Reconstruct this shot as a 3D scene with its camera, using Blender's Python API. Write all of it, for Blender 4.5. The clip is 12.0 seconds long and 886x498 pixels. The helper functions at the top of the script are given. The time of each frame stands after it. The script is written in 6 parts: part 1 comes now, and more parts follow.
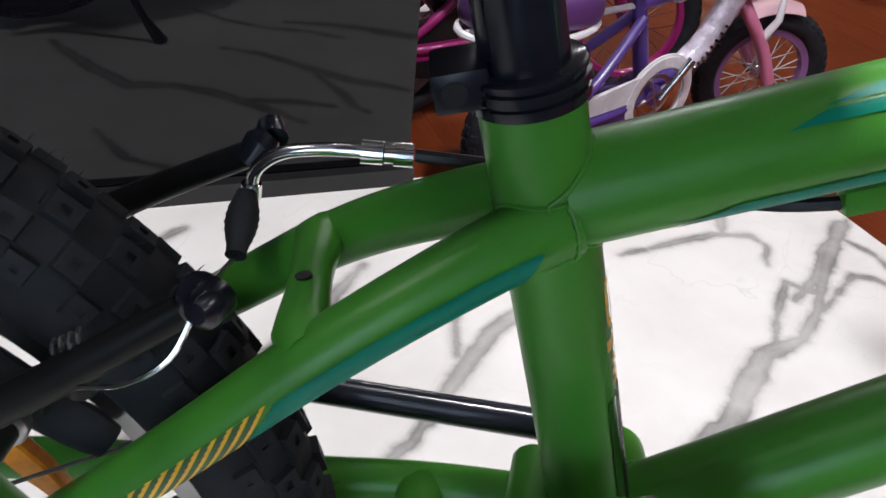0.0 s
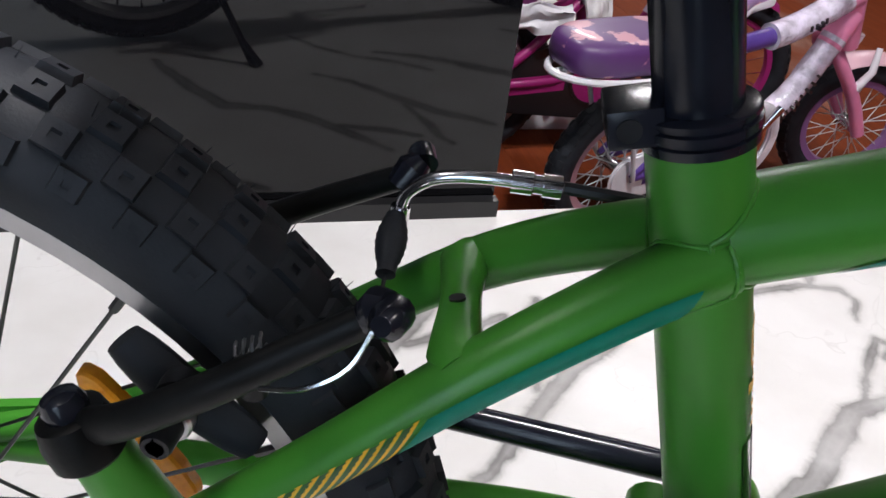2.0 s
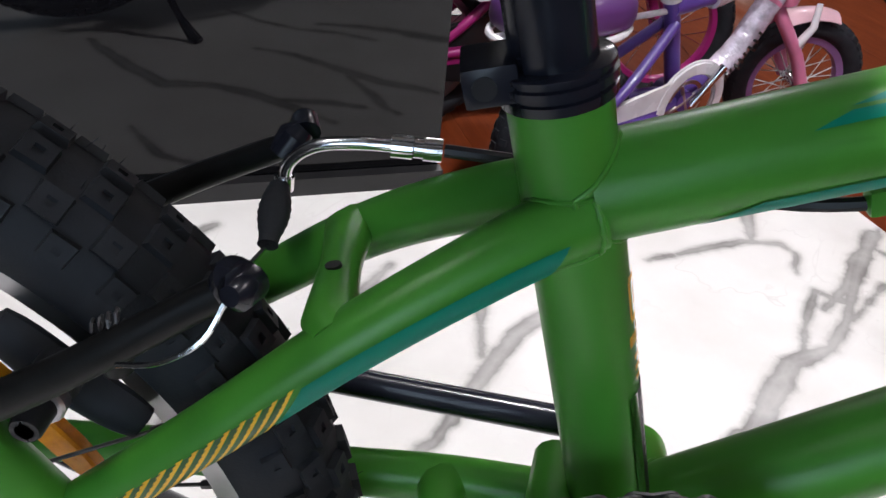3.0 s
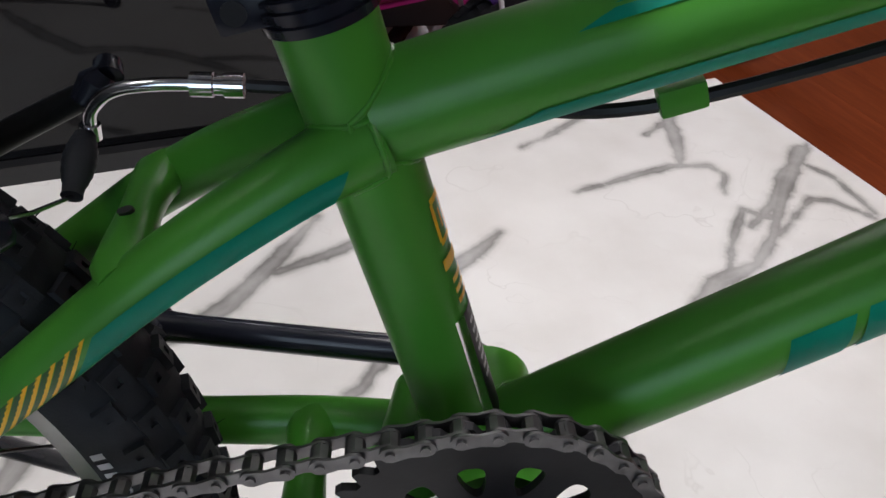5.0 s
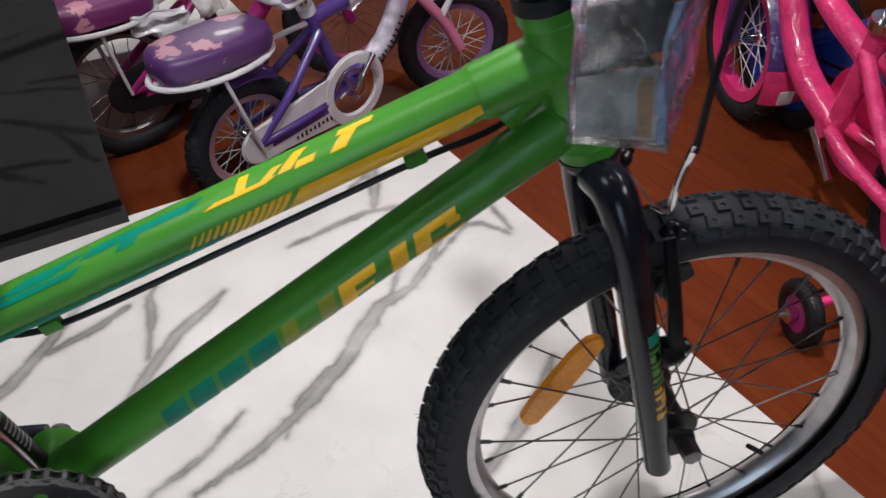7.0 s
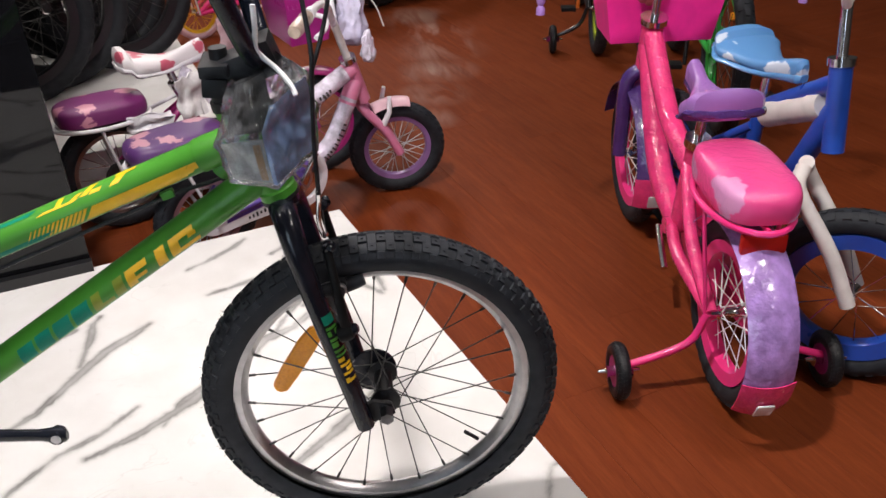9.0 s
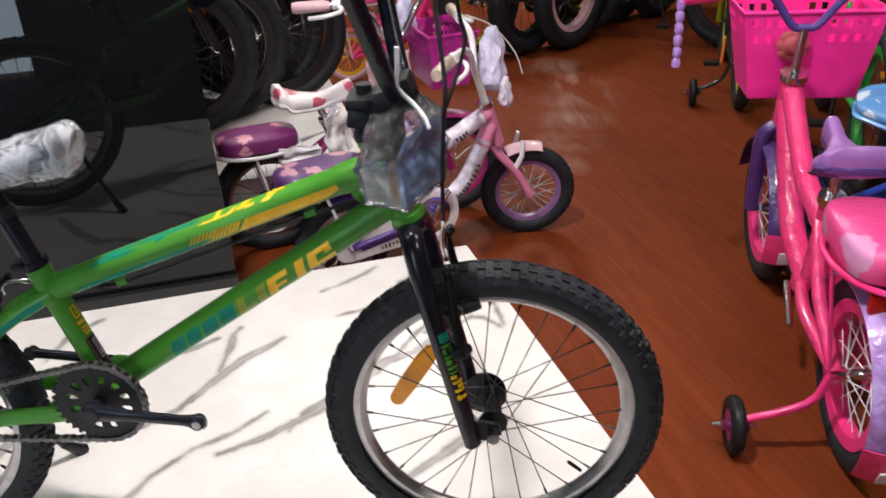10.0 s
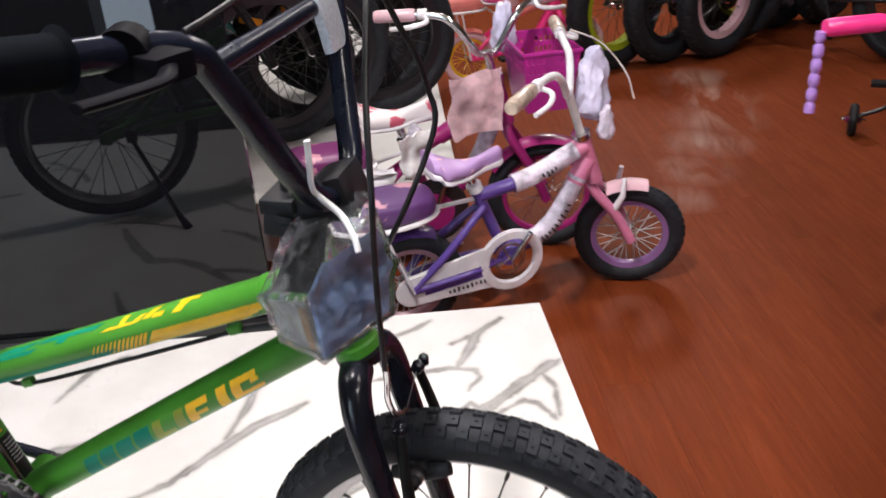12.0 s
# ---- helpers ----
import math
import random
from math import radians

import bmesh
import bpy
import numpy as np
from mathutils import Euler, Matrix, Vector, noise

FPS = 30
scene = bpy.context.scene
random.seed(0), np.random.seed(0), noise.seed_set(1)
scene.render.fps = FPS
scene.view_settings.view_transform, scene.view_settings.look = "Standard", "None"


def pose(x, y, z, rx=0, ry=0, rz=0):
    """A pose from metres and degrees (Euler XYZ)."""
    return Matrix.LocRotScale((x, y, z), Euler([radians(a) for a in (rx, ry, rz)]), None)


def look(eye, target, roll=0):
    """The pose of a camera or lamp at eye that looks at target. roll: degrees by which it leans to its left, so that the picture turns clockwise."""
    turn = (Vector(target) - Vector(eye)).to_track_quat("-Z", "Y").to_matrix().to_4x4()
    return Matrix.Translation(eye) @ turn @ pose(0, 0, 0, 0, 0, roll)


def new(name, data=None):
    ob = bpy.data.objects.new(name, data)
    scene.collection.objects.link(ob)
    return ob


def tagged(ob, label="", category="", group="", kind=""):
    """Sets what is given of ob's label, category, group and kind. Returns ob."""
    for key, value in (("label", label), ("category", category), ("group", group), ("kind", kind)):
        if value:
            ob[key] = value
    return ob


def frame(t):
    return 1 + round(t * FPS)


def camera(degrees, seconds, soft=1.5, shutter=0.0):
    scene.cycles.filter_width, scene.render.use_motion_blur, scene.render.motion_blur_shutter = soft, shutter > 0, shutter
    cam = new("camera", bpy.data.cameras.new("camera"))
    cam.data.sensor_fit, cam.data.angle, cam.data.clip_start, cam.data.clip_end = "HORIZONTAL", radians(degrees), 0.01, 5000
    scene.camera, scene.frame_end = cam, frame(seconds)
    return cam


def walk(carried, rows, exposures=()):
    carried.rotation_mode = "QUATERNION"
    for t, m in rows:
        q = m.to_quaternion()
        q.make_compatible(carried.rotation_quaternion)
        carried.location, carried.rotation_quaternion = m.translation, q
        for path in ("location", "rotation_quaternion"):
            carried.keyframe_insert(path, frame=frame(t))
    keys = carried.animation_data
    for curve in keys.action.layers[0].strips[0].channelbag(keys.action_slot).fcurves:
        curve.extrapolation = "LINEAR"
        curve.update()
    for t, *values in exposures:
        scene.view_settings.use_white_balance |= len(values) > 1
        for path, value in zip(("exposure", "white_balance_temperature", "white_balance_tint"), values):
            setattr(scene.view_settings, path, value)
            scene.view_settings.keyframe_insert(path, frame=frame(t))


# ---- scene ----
cam = camera(55.9, 12.0, shutter=0.3)
PATH = [
    (0, (-0.061, -0.232, 0.605), (0.064, 1.417, -0.521), 6.1),
    (0.5, (-0.05, -0.209, 0.601), (0.085, 1.454, -0.502), 7.4),
    (1, (-0.044, -0.206, 0.609), (0.095, 1.473, -0.468), 7.6),
    (1.5, (-0.07, -0.22, 0.607), (-0.023, 1.46, -0.477), 7.3),
    (2, (-0.093, -0.241, 0.605), (-0.114, 1.446, -0.469), 6.9),
    (2.5, (-0.093, -0.247, 0.602), (-0.126, 1.415, -0.51), 6.3),
    (3, (-0.061, -0.239, 0.605), (-0.001, 1.415, -0.518), 6.0),
    (3.5, (-0.06, -0.251, 0.614), (-0.058, 1.382, -0.54), 2.8),
    (3.7, (-0.036, -0.249, 0.619), (0.028, 1.381, -0.538), 3.7),
    (5.3, (-0.001, -0.24, 0.598), (0.125, 1.34, -0.621), 2.7),
    (5.5, (0.004, -0.253, 0.607), (0.148, 1.338, -0.597), 2.5),
    (6, (0.085, -0.318, 0.725), (0.446, 1.209, -0.516), 0.5),
    (6.5, (0.158, -0.425, 0.869), (0.595, 1.101, -0.348), -2.3),
    (7, (0.29, -0.491, 0.896), (0.583, 1.035, -0.363), -2.2),
    (7.2, (0.317, -0.527, 0.911), (0.594, 1.003, -0.347), -2.5),
    (7.5, (0.345, -0.608, 0.929), (0.658, 0.945, -0.292), -3.0),
    (7.7, (0.362, -0.666, 0.942), (0.684, 0.947, -0.195), -1.7),
    (9.3, (0.64, -0.982, 1.023), (0.716, 0.745, 0.017), -2.4),
    (9.5, (0.658, -1.022, 1.007), (0.583, 0.723, 0.032), -3.6),
    (10, (0.604, -0.982, 1.032), (0.486, 0.788, 0.107), -2.9),
    (10.2, (0.568, -0.976, 1.037), (0.438, 0.808, 0.143), -2.8),
    (10.5, (0.529, -0.966, 1.026), (0.425, 0.834, 0.16), -2.8),
    (10.8, (0.51, -0.959, 1.036), (0.422, 0.825, 0.135), -4.2),
    (11, (0.534, -0.927, 1.041), (0.418, 0.862, 0.154), -4.9),
    (11.5, (0.691, -0.794, 1.025), (0.442, 0.956, 0.09), -2.4),
    (12, (0.758, -0.628, 1.027), (0.295, 1.078, 0.09), -3.8),
]
walk(cam, [(t, look(eye, target, roll)) for t, eye, target, roll in PATH],
     exposures=[(0, 0.33, 6350, 10), (2.5, 0.44, 6350, 10), (3.5, 0.48, 6350, 10), (5.3, -0.18, 6500, 10), (6.0, -0.36, 6500, 9.5), (7.0, -0.04, 6450, 10), (7.5, 0.0, 6400, 10), (9.3, 0.50, 6800, 10.5), (10.5, 0.48, 6800, 10.5), (12, 0.66, 6700, 11)])

# world, lights, exposure
world = bpy.data.worlds.new("world")
scene.world = world
world.use_nodes = True
sky = world.node_tree.nodes.new("ShaderNodeTexSky")
sky.sky_type = "NISHITA"
sky.sun_disc = False
sky.sun_elevation, sky.sun_rotation = radians(50), radians(200)
world.node_tree.links.new(sky.outputs[0], world.node_tree.nodes["Background"].inputs[0])
world.node_tree.nodes["Background"].inputs[1].default_value = 0.1

THETA = radians(17.5)
ROOM = Matrix.Translation((0.535, 1.012, 0)) @ Matrix.Rotation(THETA, 4, "Z")  # u along the platform's back edge, v away
WOOD_Z = -0.2
CEIL = 2.6


def area_lamp(name, m, sx, sy, watts, colour):
    d = bpy.data.lights.new(name, "AREA")
    d.shape, d.size, d.size_y, d.energy, d.color = "RECTANGLE", sx, sy, watts, colour
    ob = new(name, d)
    ob.matrix_world = m
    return ob


# first lamp follows from the shadows; the others are unseen, added to brighten regions
LAMPS = [(-0.67, -0.85, 50, 0.13), (-2.1, -0.7, 7, 0.4), (0.95, -1.2, 9, 0.4), (-0.6, 1.8, 14, 0.4), (1.55, 2.1, 9, 0.4), (0.8, -2.6, 15, 0.4), (1.0, 4.0, 44, 0.6)]  # u, v, watts, side
for lu, lv, watts, side in LAMPS:
    area_lamp("ceiling_lamp_light", ROOM @ pose(lu, lv, CEIL - 0.045), side, side, watts, (1.0, 0.958, 0.962))

# ---------------------------------------------------------------- materials
def nodes_of(name):
    m = bpy.data.materials.new(name)
    m.use_nodes = True
    t = m.node_tree
    return m, t, t.nodes["Principled BSDF"]


def add(t, kind, **values):
    n = t.nodes.new(kind)
    for key, value in values.items():
        if key in n.inputs.keys():
            n.inputs[key].default_value = value
    return n


def ramp(t, source, stops):
    n = t.nodes.new("ShaderNodeValToRGB")
    e = n.color_ramp.elements
    while len(e) < len(stops):
        e.new(0.5)
    for k, (p, c) in enumerate(stops):
        e[k].position = p
        e[k].color = (*c, 1) if len(c) == 3 else c
    t.links.new(source, n.inputs[0])
    return n


def surface(name, colour, rough=0.5, metal=0.0, vary=0.12, scale=30.0, bump=0.05, fine=400.0, coat=0.0, spec=0.5):
    """Paint, rubber, metal: colour and gloss vary at two scales, with a fine relief."""
    m, t, b = nodes_of(name)
    co = t.nodes.new("ShaderNodeTexCoord")
    big = add(t, "ShaderNodeTexNoise", Scale=scale, Detail=4.0)
    small = add(t, "ShaderNodeTexNoise", Scale=fine, Detail=2.0)
    t.links.new(co.outputs["Object"], big.inputs["Vector"])
    t.links.new(co.outputs["Object"], small.inputs["Vector"])
    lo = tuple(max(0, c * (1 - vary)) for c in colour)
    hi = tuple(min(1, c * (1 + vary)) for c in colour)
    r = ramp(t, big.outputs[0], [(0.35, lo), (0.65, hi)])
    t.links.new(r.outputs[0], b.inputs["Base Color"])
    rr = t.nodes.new("ShaderNodeMapRange")
    rr.inputs["To Min"].default_value, rr.inputs["To Max"].default_value = max(0.02, rough - 0.08), min(1, rough + 0.1)
    t.links.new(big.outputs[0], rr.inputs["Value"])
    t.links.new(rr.outputs[0], b.inputs["Roughness"])
    b.inputs["Metallic"].default_value = metal
    b.inputs["Coat Weight"].default_value = coat
    b.inputs["Coat Roughness"].default_value = 0.08
    b.inputs["Specular IOR Level"].default_value = spec
    if bump:
        bp = add(t, "ShaderNodeBump", Strength=bump, Distance=0.0006)
        t.links.new(small.outputs[0], bp.inputs["Height"])
        t.links.new(bp.outputs[0], b.inputs["Normal"])
    return m


def marble_material():
    """White stone film: grey veins follow the attribute 'vein' (distance to the vein's edge), broken up by noise."""
    m, t, b = nodes_of("white_marble")
    co = t.nodes.new("ShaderNodeTexCoord")
    at = t.nodes.new("ShaderNodeAttribute")
    at.attribute_name = "vein"
    n1 = add(t, "ShaderNodeTexNoise", Scale=26.0, Detail=7.0, Roughness=0.6, Distortion=0.6)
    n2 = add(t, "ShaderNodeTexNoise", Scale=9.0, Detail=5.0)
    n3 = add(t, "ShaderNodeTexNoise", Scale=3.0, Detail=3.0)
    n4 = add(t, "ShaderNodeTexNoise", Scale=13.0, Detail=4.0)
    for n in (n1, n2, n3, n4):
        t.links.new(co.outputs["Object"], n.inputs["Vector"])
    k = t.nodes.new("ShaderNodeMath")
    k.operation = "MULTIPLY_ADD"
    t.links.new(n1.outputs[0], k.inputs[0])
    k.inputs[1].default_value, k.inputs[2].default_value = 0.018, -0.009
    s = t.nodes.new("ShaderNodeMath")
    s.operation = "ADD"
    t.links.new(at.outputs["Fac"], s.inputs[0])
    t.links.new(k.outputs[0], s.inputs[1])
    mr = t.nodes.new("ShaderNodeMapRange")
    mr.inputs["From Min"].default_value, mr.inputs["From Max"].default_value = -0.02, 0.02
    t.links.new(s.outputs[0], mr.inputs["Value"])
    vein = ramp(t, mr.outputs[0], [(0.0, (0.24, 0.232, 0.228)), (0.30, (0.29, 0.282, 0.278)), (0.48, (0.17, 0.165, 0.16)), (0.555, (0.40, 0.39, 0.38)), (0.68, (0.62, 0.61, 0.60)), (0.85, (0.68, 0.67, 0.66))])
    pale = t.nodes.new("ShaderNodeMix")
    pale.data_type = "RGBA"
    faint = ramp(t, n4.outputs[0], [(0.38, (0.0, 0.0, 0.0)), (0.68, (0.42, 0.42, 0.42))])
    t.links.new(faint.outputs[0], pale.inputs["Factor"])
    t.links.new(vein.outputs[0], pale.inputs["A"])
    pale.inputs["B"].default_value = (0.66, 0.65, 0.64, 1)
    # faint hairlines between the veins
    n5 = add(t, "ShaderNodeTexNoise", Scale=3.4, Detail=4.0, Roughness=0.55, Distortion=1.2)
    t.links.new(co.outputs["Object"], n5.inputs["Vector"])
    line = ramp(t, n5.outputs[0], [(0.4935, (0, 0, 0)), (0.5, (0.22, 0.22, 0.22)), (0.5065, (0, 0, 0))])
    some = ramp(t, n2.outputs[0], [(0.45, (0, 0, 0)), (0.62, (1, 1, 1))])
    thin = t.nodes.new("ShaderNodeMath")
    thin.operation = "MULTIPLY"
    t.links.new(line.outputs[0], thin.inputs[0])
    t.links.new(some.outputs[0], thin.inputs[1])
    hair = t.nodes.new("ShaderNodeMix")
    hair.data_type = "RGBA"
    t.links.new(thin.outputs[0], hair.inputs["Factor"])
    t.links.new(pale.outputs["Result"], hair.inputs["A"])
    hair.inputs["B"].default_value = (0.30, 0.27, 0.25, 1)
    shape = hair
    cloud = ramp(t, n2.outputs[0], [(0.3, (0.90, 0.89, 0.88)), (0.62, (1, 1, 1))])
    cloud2 = ramp(t, n3.outputs[0], [(0.3, (0.94, 0.93, 0.92)), (0.6, (1, 1, 1))])
    for c in (cloud, cloud2):
        mx = t.nodes.new("ShaderNodeMix")
        mx.data_type, mx.blend_type = "RGBA", "MULTIPLY"
        mx.inputs["Factor"].default_value = 1.0
        t.links.new(shape.outputs["Result"] if c is cloud else last.outputs["Result"], mx.inputs["A"])
        t.links.new(c.outputs[0], mx.inputs["B"])
        last = mx
    t.links.new(last.outputs["Result"], b.inputs["Base Color"])
    b.inputs["Roughness"].default_value = 0.45
    bp = add(t, "ShaderNodeBump", Strength=0.04, Distance=0.001)
    t.links.new(n1.outputs[0], bp.inputs["Height"])
    t.links.new(bp.outputs[0], b.inputs["Normal"])
    return m


def wood_material():
    m, t, b = nodes_of("red_brown_laminate")
    co = t.nodes.new("ShaderNodeTexCoord")
    info = t.nodes.new("ShaderNodeObjectInfo")
    off = t.nodes.new("ShaderNodeVectorMath")
    off.operation = "ADD"
    mul = t.nodes.new("ShaderNodeVectorMath")
    mul.operation = "SCALE"
    mul.inputs["Scale"].default_value = 7.0
    t.links.new(info.outputs["Random"], mul.inputs[0])
    t.links.new(co.outputs["Object"], off.inputs[0])
    t.links.new(mul.outputs[0], off.inputs[1])
    mp = t.nodes.new("ShaderNodeMapping")
    mp.inputs["Scale"].default_value = (1.4, 16.0, 4.0)
    t.links.new(off.outputs[0], mp.inputs["Vector"])
    grain = add(t, "ShaderNodeTexNoise", Scale=3.2, Detail=7.0, Roughness=0.6, Distortion=0.5)
    t.links.new(mp.outputs[0], grain.inputs["Vector"])
    fineg = add(t, "ShaderNodeTexNoise", Scale=22.0, Detail=4.0)
    t.links.new(mp.outputs[0], fineg.inputs["Vector"])
    base = ramp(t, grain.outputs[0], [(0.25, (0.124, 0.0225, 0.0060)), (0.5, (0.152, 0.0300, 0.0078)), (0.75, (0.184, 0.040, 0.0108))])
    dark = ramp(t, fineg.outputs[0], [(0.3, (0.88, 0.87, 0.86)), (0.55, (1, 1, 1))])
    tone = ramp(t, info.outputs["Random"], [(0.0, (0.94, 0.93, 0.92)), (1.0, (1.04, 1.04, 1.04))])
    last = base
    for c in (dark, tone):
        mx = t.nodes.new("ShaderNodeMix")
        mx.data_type, mx.blend_type = "RGBA", "MULTIPLY"
        mx.inputs["Factor"].default_value = 1.0
        t.links.new(last.outputs[0] if last is base else last.outputs["Result"], mx.inputs["A"])
        t.links.new(c.outputs[0], mx.inputs["B"])
        last = mx
    geo = t.nodes.new("ShaderNodeNewGeometry")
    cloud = add(t, "ShaderNodeTexNoise", Scale=5.5, Detail=5.0, Distortion=0.8)
    drag = t.nodes.new("ShaderNodeMapping")
    drag.inputs["Scale"].default_value = (1.5, 0.38, 1.0)
    t.links.new(geo.outputs["Position"], drag.inputs["Vector"])
    t.links.new(drag.outputs[0], cloud.inputs["Vector"])
    smear = None
    for x, y, size in ((0.96, 3.45, 0.22), (1.02, 3.20, 0.24), (1.03, 2.90, 0.24), (0.98, 2.60, 0.20), (0.93, 2.32, 0.17), (0.88, 2.06, 0.13)):
        away = add(t, "ShaderNodeVectorMath")
        away.operation = "DISTANCE"
        t.links.new(geo.outputs["Position"], away.inputs[0])
        away.inputs[1].default_value = (x, y, WOOD_Z)
        fall = add(t, "ShaderNodeMapRange")
        fall.inputs["From Min"].default_value, fall.inputs["From Max"].default_value = size, 0.0
        fall.inputs["To Min"].default_value, fall.inputs["To Max"].default_value = 0.0, 1.0
        t.links.new(away.outputs["Value"], fall.inputs["Value"])
        if smear is None:
            smear = fall.outputs[0]
        else:
            mx = t.nodes.new("ShaderNodeMath")
            mx.operation = "MAXIMUM"
            t.links.new(smear, mx.inputs[0])
            t.links.new(fall.outputs[0], mx.inputs[1])
            smear = mx.outputs[0]
    torn = ramp(t, cloud.outputs[0], [(0.40, (0, 0, 0)), (0.62, (0.34, 0.34, 0.34))])
    mul2 = t.nodes.new("ShaderNodeMath")
    mul2.operation = "MULTIPLY"
    t.links.new(smear, mul2.inputs[0])
    t.links.new(torn.outputs[0], mul2.inputs[1])
    dusty = t.nodes.new("ShaderNodeMix")
    dusty.data_type = "RGBA"
    t.links.new(mul2.outputs[0], dusty.inputs["Factor"])
    t.links.new(last.outputs["Result"], dusty.inputs["A"])
    dusty.inputs["B"].default_value = (0.55, 0.45, 0.40, 1)
    t.links.new(dusty.outputs["Result"], b.inputs["Base Color"])
    dull = add(t, "ShaderNodeTexNoise", Scale=2.2, Detail=5.0)
    t.links.new(co.outputs["Object"], dull.inputs["Vector"])
    rr = ramp(t, dull.outputs[0], [(0.3, (0.50, 0.50, 0.50)), (0.7, (0.66, 0.66, 0.66))])
    t.links.new(rr.outputs[0], b.inputs["Roughness"])
    b.inputs["Specular IOR Level"].default_value = 0.10
    bp = add(t, "ShaderNodeBump", Strength=0.08, Distance=0.0008)
    t.links.new(fineg.outputs[0], bp.inputs["Height"])
    t.links.new(bp.outputs[0], b.inputs["Normal"])
    return m


def clear_plastic(name, tint=(0.95, 0.96, 1.0), weight=0.75, rough=0.12, spec=0.5):
    """Thin wrinkled film: mostly see-through, with gloss and a little haze."""
    m, t, b = nodes_of(name)
    co = t.nodes.new("ShaderNodeTexCoord")
    nz = add(t, "ShaderNodeTexNoise", Scale=38.0, Detail=5.0, Distortion=1.2)
    t.links.new(co.outputs["Object"], nz.inputs["Vector"])
    bp = add(t, "ShaderNodeBump", Strength=1.0, Distance=0.007)
    t.links.new(nz.outputs[0], bp.inputs["Height"])
    t.links.new(bp.outputs[0], b.inputs["Normal"])
    b.inputs["Base Color"].default_value = (*tint, 1)
    b.inputs["Roughness"].default_value = rough
    b.inputs["Specular IOR Level"].default_value = spec
    clear = add(t, "ShaderNodeBsdfTransparent")
    mix = t.nodes.new("ShaderNodeMixShader")
    haze = ramp(t, nz.outputs[0], [(0.35, (weight + 0.12,) * 3), (0.7, (weight - 0.2,) * 3)])
    t.links.new(haze.outputs[0], mix.inputs[0])
    t.links.new(b.outputs[0], mix.inputs[1])
    t.links.new(clear.outputs[0], mix.inputs[2])
    shine = add(t, "ShaderNodeBsdfGlossy", Roughness=rough)
    t.links.new(bp.outputs[0], shine.inputs["Normal"])
    fres = add(t, "ShaderNodeFresnel", IOR=1.5)
    t.links.new(bp.outputs[0], fres.inputs["Normal"])
    film = t.nodes.new("ShaderNodeMixShader")
    t.links.new(fres.outputs[0], film.inputs[0])
    t.links.new(mix.outputs[0], film.inputs[1])
    t.links.new(shine.outputs[0], film.inputs[2])
    t.links.new(film.outputs[0], t.nodes["Material Output"].inputs[0])
    return m


def glow(name, colour, strength):
    m, t, b = nodes_of(name)
    b.inputs["Emission Color"].default_value = (*colour, 1)
    b.inputs["Emission Strength"].default_value = strength
    b.inputs["Base Color"].default_value = (*colour, 1)
    return m


GREEN = surface("matt_green_paint", (0.055, 0.242, 0.025), 0.34, 0.0, 0.10, 9, 0.06, 900, 0.0, 0.36)
TEAL = surface("teal_decal", (0.0, 0.20, 0.128), 0.42, 0.0, 0.08, 40, 0.02, 400, 0.0, 0.18)
YELLOW = surface("yellow_decal", (0.80, 0.46, 0.01), 0.35, 0.0, 0.08, 40, 0.02)
DARKGREEN = surface("dark_green_print", (0.02, 0.085, 0.012), 0.36, 0.0, 0.08, 40, 0.02)
BLACK = surface("gloss_black_paint", (0.010, 0.011, 0.017), 0.2, 0.0, 0.2, 30, 0.03, 500, 0.0, 0.32)
SATIN = surface("satin_black", (0.013, 0.013, 0.015), 0.40, 0.0, 0.2, 60, 0.08, 400, 0.0, 0.24)
RUBBER = surface("tyre_rubber", (0.017, 0.019, 0.024), 0.62, 0.0, 0.25, 45, 0.25, 700, 0.0, 0.26)
CHROME = surface("chrome", (0.72, 0.72, 0.73), 0.14, 1.0, 0.06, 40, 0.02)
ALU = surface("brushed_aluminium", (0.46, 0.45, 0.46), 0.32, 1.0, 0.08, 60, 0.05)
STEEL = surface("dark_chain_steel", (0.16, 0.16, 0.165), 0.38, 1.0, 0.2, 80, 0.06)
SPOKE = surface("dark_spoke_steel", (0.09, 0.09, 0.09), 0.35, 0.9, 0.15, 60, 0.02)
ORANGE = surface("orange_reflector", (1.0, 0.33, 0.010), 0.3, 0.0, 0.1, 300, 0.2, 260, 0.3)
WHITEP = surface("white_plastic", (0.72, 0.72, 0.74), 0.33, 0.0, 0.05, 30, 0.03)
LETTER = surface("pale_grey_print", (0.42, 0.43, 0.45), 0.5, 0.0, 0.1, 60, 0.02)
MARBLE = marble_material()
WOOD = wood_material()
GLASSBLACK, glass_tree, glass_bsdf = nodes_of("black_glass")
glass_bsdf.inputs["Base Color"].default_value = (0.004, 0.004, 0.005, 1)
glass_bsdf.inputs["Specular IOR Level"].default_value = 0.40
wipe = add(glass_tree, "ShaderNodeTexNoise", Scale=3.0, Detail=5.0, Distortion=1.0)
wipe_rough = ramp(glass_tree, wipe.outputs[0], [(0.4, (0.012, 0.012, 0.012)), (0.75, (0.05, 0.05, 0.05))])
glass_tree.links.new(wipe_rough.outputs[0], glass_bsdf.inputs["Roughness"])
TRIM = surface("black_trim", (0.008, 0.008, 0.009), 0.4, 0.0, 0.2, 20, 0.05)
WALLM = surface("dark_wall_paint", (0.07, 0.068, 0.066), 0.7, 0.0, 0.2, 4, 0.2, 120)
CEILM = surface("dim_ceiling_paint", (0.40, 0.39, 0.38), 0.8, 0.0, 0.15, 5, 0.2, 120)

